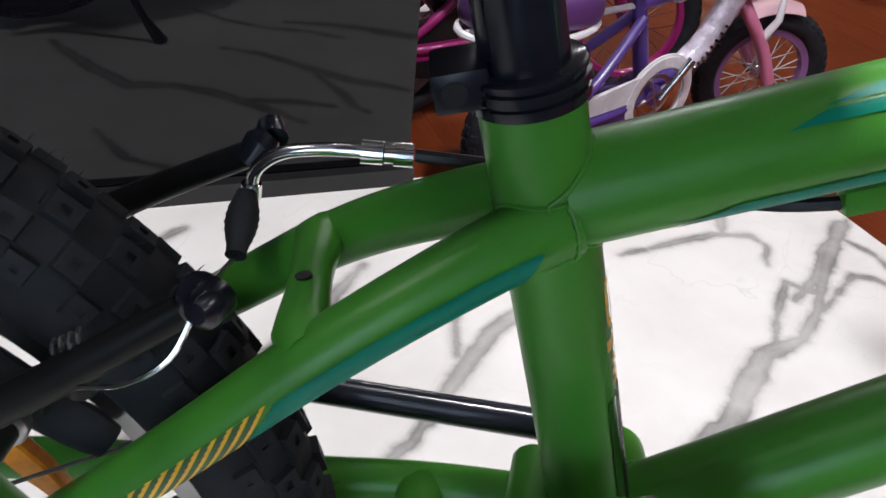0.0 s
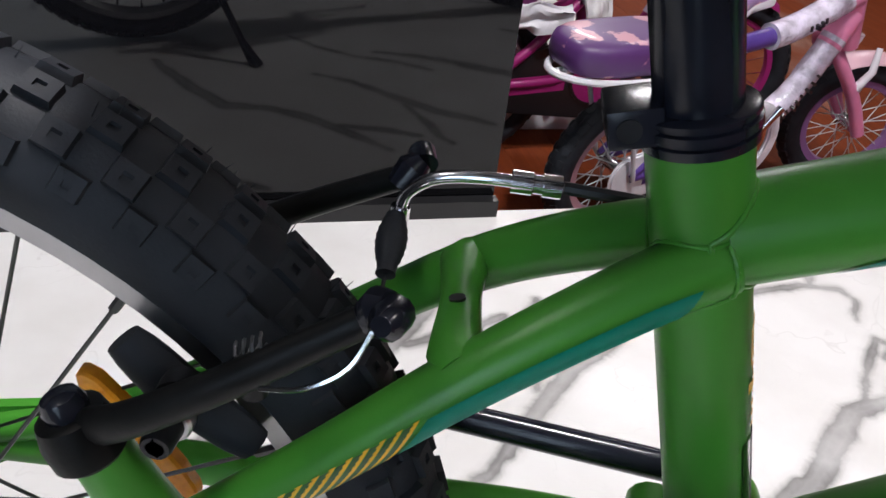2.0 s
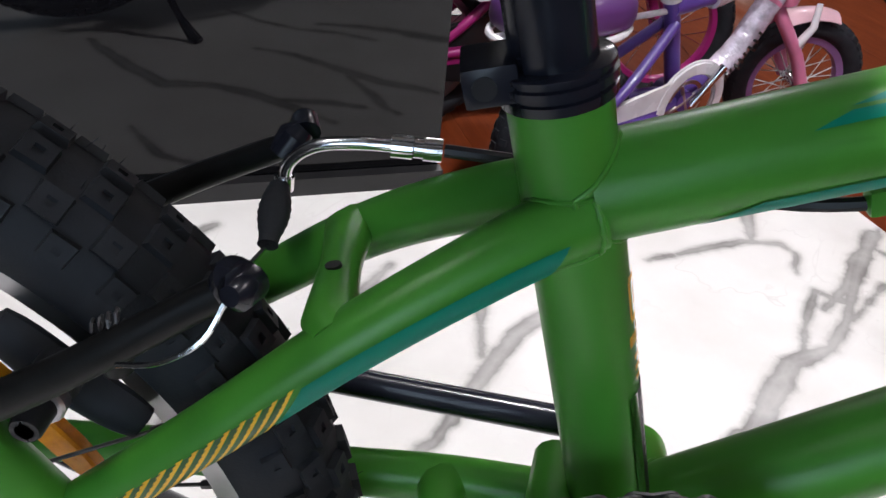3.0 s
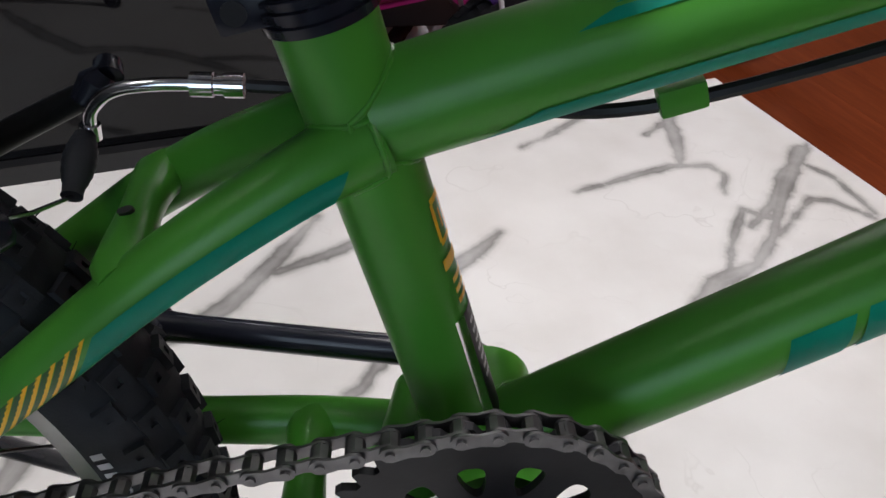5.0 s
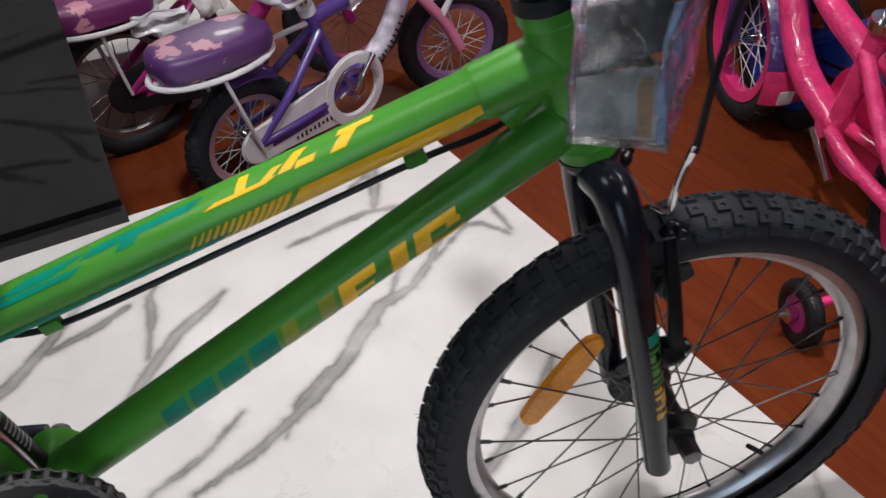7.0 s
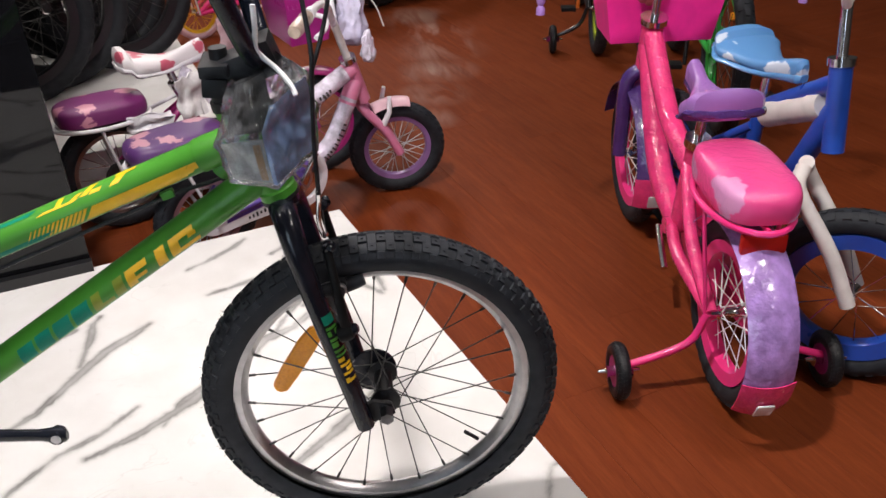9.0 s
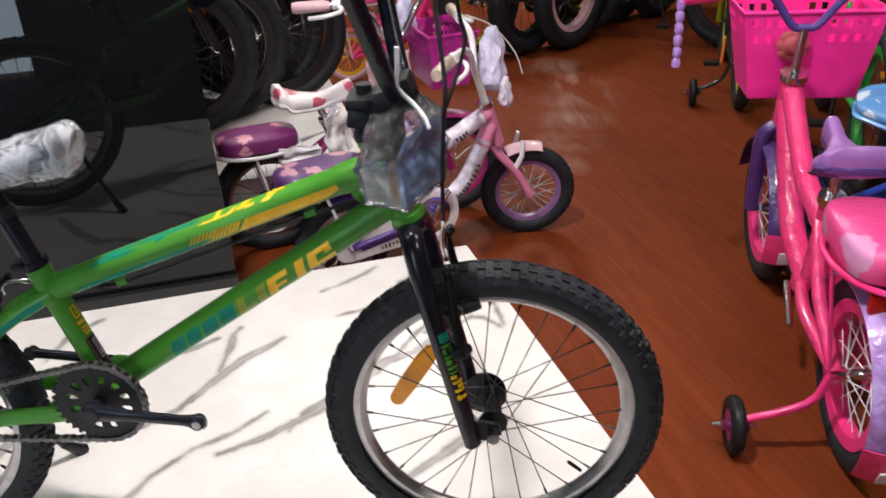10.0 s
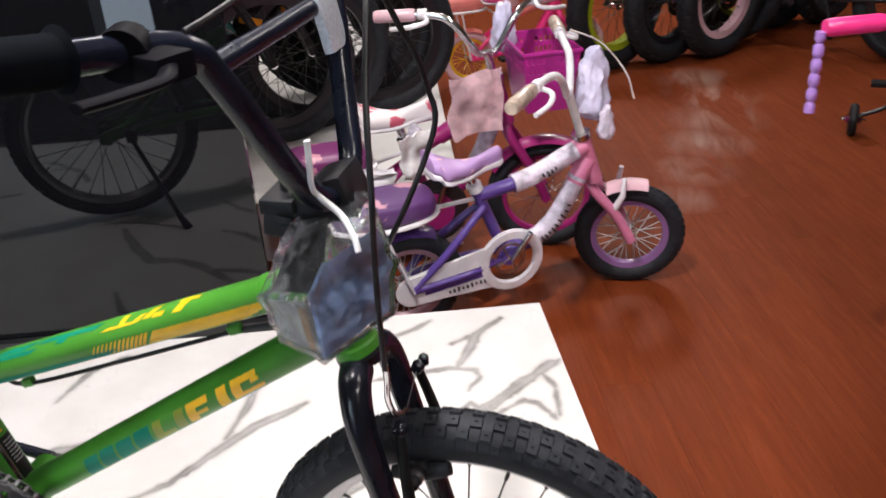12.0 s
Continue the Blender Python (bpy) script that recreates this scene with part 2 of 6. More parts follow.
# ---------------------------------------------------------------- mesh helpers
def link(name, bm, material, parent=None, label="", smooth=True):
    me = bpy.data.meshes.new(name)
    bm.normal_update()
    bm.to_mesh(me)
    bm.free()
    for mt in material if isinstance(material, (list, tuple)) else [material]:
        me.materials.append(mt)
    if smooth:
        me.shade_smooth()
        me.set_sharp_from_angle(angle=radians(38))
    ob = new(name, me)
    if parent is not None:
        ob.parent = parent
    return tagged(ob, label)


def part(name, bm, material, parent, label="", smooth=True):
    return link(name, bm, material, parent, label, smooth)


def V(*a):
    return Vector(a)


def curve_points(pts, n=8):
    """Catmull-Rom through the points."""
    p = [Vector(q) for q in pts]
    p = [2 * p[0] - p[1]] + p + [2 * p[-1] - p[-2]]
    out = []
    for k in range(1, len(p) - 2):
        a, b, c, d = p[k - 1:k + 3]
        for j in range(n):
            s = j / n
            out.append(0.5 * (2 * b + (c - a) * s + (2 * a - 5 * b + 4 * c - d) * s * s + (3 * b - a - 3 * c + d) * s ** 3))
    return out + [p[-2]]


def sweep(bm, pts, radius, seg=14, cap=True, flat=1.0, up=None, closed=False):
    """A tube along the points; radius is a number, a list, or a function of 0..1; flat squeezes it along 'up'."""
    pts = [Vector(p) for p in pts]
    n = len(pts)
    rings = []
    ref = Vector(up) if up is not None else None
    prev = None
    for k, p in enumerate(pts):
        if closed:
            d = pts[(k + 1) % n] - pts[k - 1]
        else:
            d = pts[min(k + 1, n - 1)] - pts[max(k - 1, 0)]
        d.normalize()
        if ref is not None:
            a = ref - d * ref.dot(d)
        elif prev is None:
            r0 = V(0, 0, 1) if abs(d.z) < 0.9 else V(1, 0, 0)
            a = r0 - d * r0.dot(d)
        else:
            a = prev - d * prev.dot(d)
        a.normalize()
        prev = a
        b = d.cross(a)
        s = k / max(1, n - 1)
        r = radius(s) if callable(radius) else (radius[k] if isinstance(radius, (list, tuple)) else radius)
        rings.append([bm.verts.new(p + a * (r * flat * math.cos(t)) + b * (r * math.sin(t))) for t in [2 * math.pi * j / seg for j in range(seg)]])
    for k in range(n if closed else n - 1):
        r0, r1 = rings[k], rings[(k + 1) % n]
        for j in range(seg):
            bm.faces.new((r0[j], r0[(j + 1) % seg], r1[(j + 1) % seg], r1[j]))
    if cap and not closed:
        bm.faces.new(rings[0][::-1])
        bm.faces.new(rings[-1])
    return bm


def tube(pts, radius, seg=14, flat=1.0, up=None, smooth_path=0, closed=False):
    bm = bmesh.new()
    sweep(bm, curve_points(pts, smooth_path) if smooth_path else pts, radius, seg, True, flat, up, closed)
    return bm


def lathe(profile, axis="y", seg=48, centre=(0, 0, 0), closed=False, bm=None):
    """profile: (radius, along) pairs turned round the axis through centre."""
    bm = bm or bmesh.new()
    c = Vector(centre)
    rings = []
    for r, h in profile:
        ring = []
        for j in range(seg):
            t = 2 * math.pi * j / seg
            x, z = r * math.cos(t), r * math.sin(t)
            ring.append(bm.verts.new(c + (V(x, h, z) if axis == "y" else V(x, z, h) if axis == "z" else V(h, x, z))))
        rings.append(ring)
    m = len(rings)
    for k in range(m if closed else m - 1):
        a, b = rings[k], rings[(k + 1) % m]
        for j in range(seg):
            bm.faces.new((a[j], a[(j + 1) % seg], b[(j + 1) % seg], b[j]))
    if not closed:
        bm.faces.new(rings[0][::-1])
        bm.faces.new(rings[-1])
    bmesh.ops.recalc_face_normals(bm, faces=bm.faces)
    return bm


def cyl(bm, p0, p1, r0, r1=None, seg=14):
    return sweep(bm, [p0, p1], [r0, r0 if r1 is None else r1], seg)


def block(bm, centre, size, m=None, bevel=0.0):
    """A box with softened edges, turned by m."""
    t = bmesh.new()
    bmesh.ops.create_cube(t, size=1.0)
    bmesh.ops.scale(t, vec=size, verts=t.verts)
    if bevel:
        bmesh.ops.bevel(t, geom=t.edges[:], offset=bevel, segments=2, profile=0.7, affect="EDGES")
    if m is not None:
        bmesh.ops.transform(t, matrix=m, verts=t.verts)
    bmesh.ops.translate(t, vec=centre, verts=t.verts)
    me = bpy.data.meshes.new("tmp")
    t.to_mesh(me)
    t.free()
    bm.from_mesh(me)
    bpy.data.meshes.remove(me)
    return bm


def plate(bm, outline, y0, y1):
    """A flat plate: an outline of (x, z) pulled from y0 to y1."""
    a = [bm.verts.new((x, y0, z)) for x, z in outline]
    b = [bm.verts.new((x, y1, z)) for x, z in outline]
    n = len(outline)
    bm.faces.new(a)
    bm.faces.new(b[::-1])
    for k in range(n):
        bm.faces.new((a[k], b[k], b[(k + 1) % n], a[(k + 1) % n]))
    bmesh.ops.recalc_face_normals(bm, faces=bm.faces)
    return bm


def thing(name, label, category, group="", m=None):
    e = new(name)
    e.empty_display_size = 0.05
    if m is not None:
        e.matrix_world = m
    return tagged(e, label, category, group)


def room_box(name, u0, u1, v0, v1, z0, z1, material, kind="structure", bevel=0.0):
    bm = bmesh.new()
    block(bm, ((u0 + u1) / 2, (v0 + v1) / 2, (z0 + z1) / 2), (u1 - u0, v1 - v0, z1 - z0), None, bevel)
    ob = link(name, bm, material, None, "", False)
    ob.matrix_world = ROOM
    if kind:
        tagged(ob, kind=kind)
    return ob

# ---------------------------------------------------------------- setting
VEINS = []
VEINS.append([(0.591, 0.784, 0.0112), (0.528, 0.681, 0.0077), (0.47, 0.569, 0.0043), (0.431, 0.515, 0.0068), (0.372, 0.481, 0.0119), (0.335, 0.425, 0.0136), (0.302, 0.375, 0.0111), (0.251, 0.314, 0.0094), (0.17, 0.24, 0.006), (0.09, 0.19, 0.003)])
VEINS.append([(0.393, 0.501, 0.0027), (0.418, 0.565, 0.0026), (0.452, 0.63, 0.0034), (0.481, 0.609, 0.0052)])
VEINS.append([(0.477, 0.57, 0.0017), (0.551, 0.652, 0.0035), (0.581, 0.649, 0.0043), (0.62, 0.609, 0.003)])
VEINS.append([(0.238, 0.665, 0.0017), (0.304, 0.696, 0.0043), (0.386, 0.733, 0.0051), (0.44, 0.734, 0.0051), (0.453, 0.714, 0.0034), (0.44, 0.664, 0.0017)])
VEINS.append([(0.401, 0.743, 0.0035), (0.414, 0.816, 0.0085), (0.414, 0.861, 0.0094), (0.457, 0.934, 0.0034)])
VEINS.append([(0.414, 0.861, 0.005), (0.372, 0.82, 0.0034)])
VEINS.append([(0.182, 0.78, 0.0017), (0.22, 0.809, 0.0034), (0.278, 0.865, 0.0051), (0.3, 0.9, 0.003)])
VEINS.append([(0.13, 0.575, 0.0026), (0.092, 0.53, 0.0085), (0.056, 0.49, 0.0095), (0.026, 0.43, 0.008), (-0.005, 0.37, 0.0065), (-0.03, 0.32, 0.005), (-0.08, 0.27, 0.003)])
VEINS.append([(0.02, 0.62, 0.002), (0.012, 0.594, 0.0052), (0.019, 0.539, 0.006), (0.018, 0.45, 0.0017)])
VEINS.append([(0.606, 0.797, 0.0017), (0.536, 0.714, 0.0052), (0.5, 0.645, 0.006), (0.45, 0.59, 0.003)])
VEINS.append([(0.57, 0.751, 0.0027), (0.606, 0.709, 0.0035), (0.627, 0.62, 0.0027)])
VEINS.append([(0.28, 0.365, 0.0052), (0.228, 0.307, 0.0046), (0.209, 0.255, 0.0009)])
VEINS.append([(-0.021, 0.577, 0.0027), (-0.059, 0.542, 0.0069), (-0.13, 0.498, 0.0052)])
VEINS.append([(0.153, 0.313, 0.0026), (0.103, 0.25, 0.0043), (0.04, 0.208, 0.0034), (-0.018, 0.132, 0.0043), (-0.049, 0.054, 0.0035)])
VEINS.append([(-0.325, 0.664, 0.0043), (-0.374, 0.601, 0.0052), (-0.383, 0.496, 0.0026)])
VEINS.append([(0.45, 0.13, 0.004), (0.52, 0.2, 0.010), (0.57, 0.26, 0.008), (0.6, 0.31, 0.003)])
VEINS.append([(-0.345, 0.12, 0.003), (-0.338, 0.167, 0.009), (-0.315, 0.276, 0.011), (-0.288, 0.361, 0.012), (-0.228, 0.389, 0.008), (-0.177, 0.441, 0.010), (-0.132, 0.525, 0.009), (-0.093, 0.61, 0.003)])
rng = random.Random(11)
for k in range(16):  # veins further out, that run the same way
    x, y = rng.uniform(-2.6, -0.35), rng.uniform(-1.3, 0.6)
    a = rng.uniform(0.6, 1.1)
    w = rng.uniform(0.003, 0.009)
    VEINS.append([(x + 0.07 * j * math.cos(a + rng.uniform(-0.5, 0.5)), y + 0.07 * j * math.sin(a + rng.uniform(-0.5, 0.5)), w * rng.uniform(0.3, 1.3)) for j in range(6)])
for k in range(6):
    x, y = rng.uniform(-0.1, 0.75), rng.uniform(-0.7, -0.05)
    a, w = rng.uniform(0.6, 1.0), rng.uniform(0.003, 0.007)
    VEINS.append([(x + 0.06 * j * math.cos(a + rng.uniform(-0.5, 0.5)), y + 0.06 * j * math.sin(a + rng.uniform(-0.5, 0.5)), w * rng.uniform(0.3, 1.3)) for j in range(5)])


def vein_field(xy, veins):
    """Distance from each place to the nearest vein's edge, negative inside."""
    best = np.full(len(xy), 0.05)
    for line in veins:
        for (x0, y0, w0), (x1, y1, w1) in zip(line, line[1:]):
            d = np.array([x1 - x0, y1 - y0])
            f = np.clip(((xy - (x0, y0)) @ d) / max(d @ d, 1e-9), 0, 1)
            near = np.array([x0, y0]) + f[:, None] * d
            best = np.minimum(best, np.hypot(*(xy - near).T) - (w0 + (w1 - w0) * f))
    return best


SKEW = 0.036


def marble_top(name, u0, u1, v0, v1, step, veins):
    nu, nv = int((u1 - u0) / step) + 1, int((v1 - v0) / step) + 1
    uu, vv = np.meshgrid(np.linspace(u0, u1, nu), np.linspace(v0, v1, nv), indexing="ij")
    if u1 == 0:  # the end face is not quite square to the back edge
        uu = uu - SKEW * vv * (uu - u0) / (u1 - u0)
    uv = np.stack([uu.ravel(), vv.ravel()], 1)
    c, s = math.cos(THETA), math.sin(THETA)
    xy = np.stack([0.535 + uv[:, 0] * c - uv[:, 1] * s, 1.012 + uv[:, 0] * s + uv[:, 1] * c], 1)
    k = np.arange(nu * nv).reshape(nu, nv)
    faces = np.stack([k[:-1, :-1], k[1:, :-1], k[1:, 1:], k[:-1, 1:]], -1).reshape(-1, 4)
    me = bpy.data.meshes.new(name)
    me.from_pydata(np.concatenate([uv, np.zeros((len(uv), 1))], 1).tolist(), [], faces.tolist())
    me.attributes.new("vein", "FLOAT", "POINT").data.foreach_set("value", vein_field(xy, veins).astype(np.float32))
    me.materials.append(MARBLE)
    ob = new(name, me)
    ob.matrix_world = ROOM
    return tagged(ob, kind="structure")


marble_top("platform_top", -1.45, 0, -1.4, 0, 0.0045, VEINS)
marble_top("platform_top_far_end", -3.6, -1.45, -1.4, 0, 0.012, VEINS)
base = room_box("platform_base", -3.6, -0.002, -1.398, -0.002, WOOD_Z, -0.004, WHITEP)
for v in base.data.vertices:
    if v.co.x > -0.1:
        v.co.x -= SKEW * v.co.y
rng = random.Random(5)
VEINS_BACK = []
for k in range(26):
    x, y, a, w = rng.uniform(-3, 0.2), rng.uniform(1.2, 4.6), rng.uniform(0.3, 1.2), rng.uniform(0.003, 0.01)
    VEINS_BACK.append([(x + 0.08 * j * math.cos(a + rng.uniform(-0.5, 0.5)), y + 0.08 * j * math.sin(a + rng.uniform(-0.5, 0.5)), w * rng.uniform(0.3, 1.3)) for j in range(5)])
marble_top("platform_top_back", -3.6, -0.12, 0.7, 4.4, 0.02, VEINS_BACK)
room_box("platform_base_back", -3.6, -0.122, 0.702, 4.398, WOOD_Z, -0.004, WHITEP)

# black glass screen on the platform's back edge, with a black foot strip
room_box("wall_glass_panel", -3.6, -0.605, 0.003, 0.02, WOOD_Z, 2.3, GLASSBLACK)
room_box("trim_panel_foot", -3.6, -0.603, -0.018, 0.001, 0.0, 0.026, TRIM)

# dark sheet added over the boards so that the glass mirrors black there
DARKSHEET = surface("added_dark_sheet", (0.012, 0.012, 0.013), 0.8, 0.0, 0.2, 30, 0.2, 300, 0.0, 0.2)
room_box("floor_added_dark_sheet", -4.1, -0.3, -3.2, -1.44, WOOD_Z - 0.002, WOOD_Z + 0.006, DARKSHEET)
room_box("wall_left", -4.3, -4.1, -3.4, 6.4, WOOD_Z, CEIL, WALLM)
room_box("wall_right", 4.4, 4.6, -3.4, 6.4, WOOD_Z, CEIL, WALLM)
room_box("wall_back", -4.1, 4.4, 6.2, 6.4, WOOD_Z, CEIL, WALLM)
# shop front behind the camera: a narrow doorway and an unseen wide window over a low sill
room_box("wall_entrance_right", -1.62, 4.4, -3.4, -3.2, WOOD_Z, CEIL, WALLM)
room_box("wall_entrance_left", -4.1, -3.1, -3.4, -3.2, WOOD_Z, CEIL, WALLM)
# the window above this sill is added to keep the bluish fill light
room_box("wall_entrance_sill", -3.1, -1.95, -3.4, -3.2, WOOD_Z, 0.4, WALLM)
room_box("wall_entrance_post", -2.03, -1.95, -3.4, -3.2, 0.4, 1.95, WALLM)
room_box("wall_entrance_lintel", -3.1, -1.62, -3.4, -3.2, 1.95, CEIL, WALLM)
room_box("ceiling", -4.3, 4.6, -3.4, 6.4, CEIL, CEIL + 0.1, CEILM)
room_box("floor_underlay", -4.3, 4.6, -3.4, 6.4, WOOD_Z - 0.1, WOOD_Z - 0.004, TRIM)
DAY = glow("daylight_street", (0.66, 0.82, 1.0), 4.0)
room_box("backdrop_street", -4.4, -0.6, -4.25, -4.2, -0.9, 2.4, DAY)

DIFFUSER = glow("lamp_diffuser", (1.0, 0.95, 0.88), 8.0)
for lu, lv, watts, wide in LAMPS:
    lamp = thing("ceiling_lamp", "small square white ceiling lamp, switched on" if wide < 0.2 else "unseen square ceiling panel, added to fill the room with light", "ceiling lamp", "ceiling lamps", ROOM @ pose(lu, lv, CEIL - 0.02))
    bm = bmesh.new()
    h = wide / 2
    for sx, sy, wx, wy in ((0, h + 0.01, wide + 0.04, 0.02), (0, -h - 0.01, wide + 0.04, 0.02), (h + 0.01, 0, 0.02, wide), (-h - 0.01, 0, 0.02, wide)):
        block(bm, (sx, sy, 0.0), (wx, wy, 0.04))
    part("frame", bm, WHITEP, lamp, "", False)
    part("diffuser", block(bmesh.new(), (0, 0, 0.006), (wide, wide, 0.01)), DIFFUSER, lamp, "", False)

# ---------------------------------------------------------------- the green bicycle (its wheels stand in the plane y = 0)
RH, FH, BB = V(-0.3320, 0, 0.2625), V(0.60, 0, 0.251), V(0.0335, 0, 0.309)
ST_MARK = V(-0.0229, 0, 0.5070)  # where the seat tube print is counted from
ST_TOP = ST_MARK + (BB - ST_MARK).normalized() * 0.0020
HT_LO, HT_HI = V(0.496, 0, 0.566), V(0.459, 0, 0.682)
TT0, TT1 = V(-0.006, 0, 0.4715), V(0.47, 0, 0.643)
DT0, DT1 = V(0.036, 0, 0.3055), V(0.489, 0, 0.5985)
TT_R, DT_R, ST_R = 0.0184, 0.0198, 0.0168

bicycle = thing("bicycle", "green bicycle with yellow and teal decals, saddle and stem film-wrapped", "bicycle")


def tyre_mesh(centre, R=0.2495, half=0.0255, knobs=66, wrap=128):
    """Carcass and raised tread blocks of a knobbly tyre round the axis y."""
    bm = bmesh.new()
    prof = []
    for k in range(13):
        a = radians(wrap * (k / 6 - 1))
        prof.append((R - half - 0.003 + math.cos(a) * half * 0.98, math.sin(a) * half))
    lathe(prof, "y", 96, centre, False, bm)
    for f in [f for f in bm.faces if len(f.verts) > 4]:
        bm.faces.remove(f)
    c = Vector(centre)

    def knob(th, across, wide, long, high):
        rr = R - half - 0.003
        vs = []
        for lift in (0.975, 1.0):
            for da, dt in ((-1, -1), (1, -1), (1, 1), (-1, 1)):
                sc = 0.86 if lift == 1.0 else 1.0
                a = across + da * wide * 0.5 * sc / half
                t = th + dt * long * 0.5 * sc / R
                q = half * 0.98 if lift < 1 else half + high
                rad = rr + math.cos(a) * q
                vs.append(bm.verts.new(c + V(math.cos(t) * rad, math.sin(a) * q, math.sin(t) * rad)))
        for quad in ((0, 1, 5, 4), (1, 2, 6, 5), (2, 3, 7, 6), (3, 0, 4, 7)):
            bm.faces.new([vs[q] for q in quad])
        mid = sum((v.co for v in vs[4:]), V(0, 0, 0)) / 4
        lip = [bm.verts.new(mid + (v.co - mid) * 0.34) for v in vs[4:]]
        down = (mid - c - V(0, mid.y * 0.5, 0)).normalized() * -0.0016
        pit = [bm.verts.new(v.co + down) for v in lip]
        for q in range(4):
            n = (q + 1) % 4
            bm.faces.new((vs[4 + q], vs[4 + n], lip[n], lip[q]))
            bm.faces.new((lip[q], lip[n], pit[n], pit[q]))
        bm.faces.new(pit)

    for k in range(knobs):
        t = 2 * math.pi * k / knobs
        d = math.pi / knobs
        for side in (-1, 1):
            knob(t, side * 0.28, 0.0104, 0.0128, 0.0027)
            knob(t + d, side * 0.74, 0.0104, 0.0126, 0.0027)
            knob(t + d * 0.1, side * 1.16, 0.0092, 0.0116, 0.0021)
    # short moulding hairs left on the tread
    hair = random.Random(knobs + int(R * 1e4))
    for k in range(150):
        t, a = hair.uniform(0, 2 * math.pi), hair.uniform(-1.1, 1.1)
        rr = R - half - 0.003
        p = c + V(math.cos(t) * (rr + math.cos(a) * half), math.sin(a) * half, math.sin(t) * (rr + math.cos(a) * half))
        q = c + V(math.cos(t) * (rr + math.cos(a) * (half + 0.0062)), math.sin(a) * (half + 0.0062), math.sin(t) * (rr + math.cos(a) * (half + 0.0062)))
        q += V(hair.uniform(-1, 1), hair.uniform(-1, 1), hair.uniform(-1, 1)) * 0.0016
        sweep(bm, [p, q], [0.0004, 0.00015], 3)
    bmesh.ops.recalc_face_normals(bm, faces=bm.faces)
    return bm


def make_wheel(parent, centre, name, tyre_mat, rim_mat, R=0.2495, half=0.0255, rim=0.206, spokes=28, hub_half=0.032, knobs=66, rim_w=0.013, wrap=128):
    wheel = new(name)
    wheel.parent = parent
    wheel.location = centre
    o = (0, 0, 0)
    part("tyre", tyre_mesh(o, R, half, knobs, wrap), tyre_mat, wheel, "")
    prof = [(rim, -rim_w), (rim + 0.002, -rim_w + 0.003), (rim - 0.006, -rim_w + 0.004), (rim - 0.006, rim_w - 0.004), (rim + 0.002, rim_w - 0.003), (rim, rim_w), (rim - 0.011, rim_w - 0.0008), (rim - 0.0135, rim_w * 0.72), (rim - 0.019, rim_w * 0.3), (rim - 0.020, 0), (rim - 0.019, -rim_w * 0.3), (rim - 0.0135, -rim_w * 0.72), (rim - 0.011, -rim_w + 0.0008)]
    part("rim", lathe(prof, "y", 80, o, True), rim_mat, wheel, "silver alloy rim")
    hub = lathe([(0.006, -hub_half - 0.02), (0.006, -hub_half - 0.002), (0.021, -hub_half), (0.021, -hub_half + 0.004), (0.013, -hub_half + 0.008), (0.013, hub_half - 0.008), (0.021, hub_half - 0.004), (0.021, hub_half), (0.006, hub_half + 0.002), (0.006, hub_half + 0.02)], "y", 24, o)
    part("hub", hub, SATIN, wheel)
    for k in range(spokes):
        a = 2 * math.pi * k / spokes
        side = 1 if k % 2 else -1
        lead = radians(62) * (1 if (k // 2) % 2 else -1)
        h = V(0.018 * math.cos(a + lead), side * hub_half * 0.93, 0.018 * math.sin(a + lead))
        e = V((rim - 0.017) * math.cos(a), side * 0.003, (rim - 0.017) * math.sin(a))
        bm = bmesh.new()
        sweep(bm, [h, e], 0.00095, 6)
        d = (e - h).normalized()
        sweep(bm, [e - d * 0.012, e + d * 0.004], 0.0021, 6)
        part("spoke", bm, SPOKE, wheel)
    return wheel


STAY_HOLE = V(-0.0888, -0.009, 0.4378)
STAYS = [(-0.006, 0.008, 0.467), (-0.035, 0.0195, 0.4545), (-0.08, 0.033, 0.427), (-0.135, 0.0435, 0.3825), (-0.2, 0.052, 0.332), (-0.265, 0.058, 0.288), (-0.328, 0.062, 0.264)]


def stay_r(s):
    """The seat stay's radius, which tapers towards the rear hub."""
    return 0.0128 - 0.0042 * min(1.0, s * 1.3)


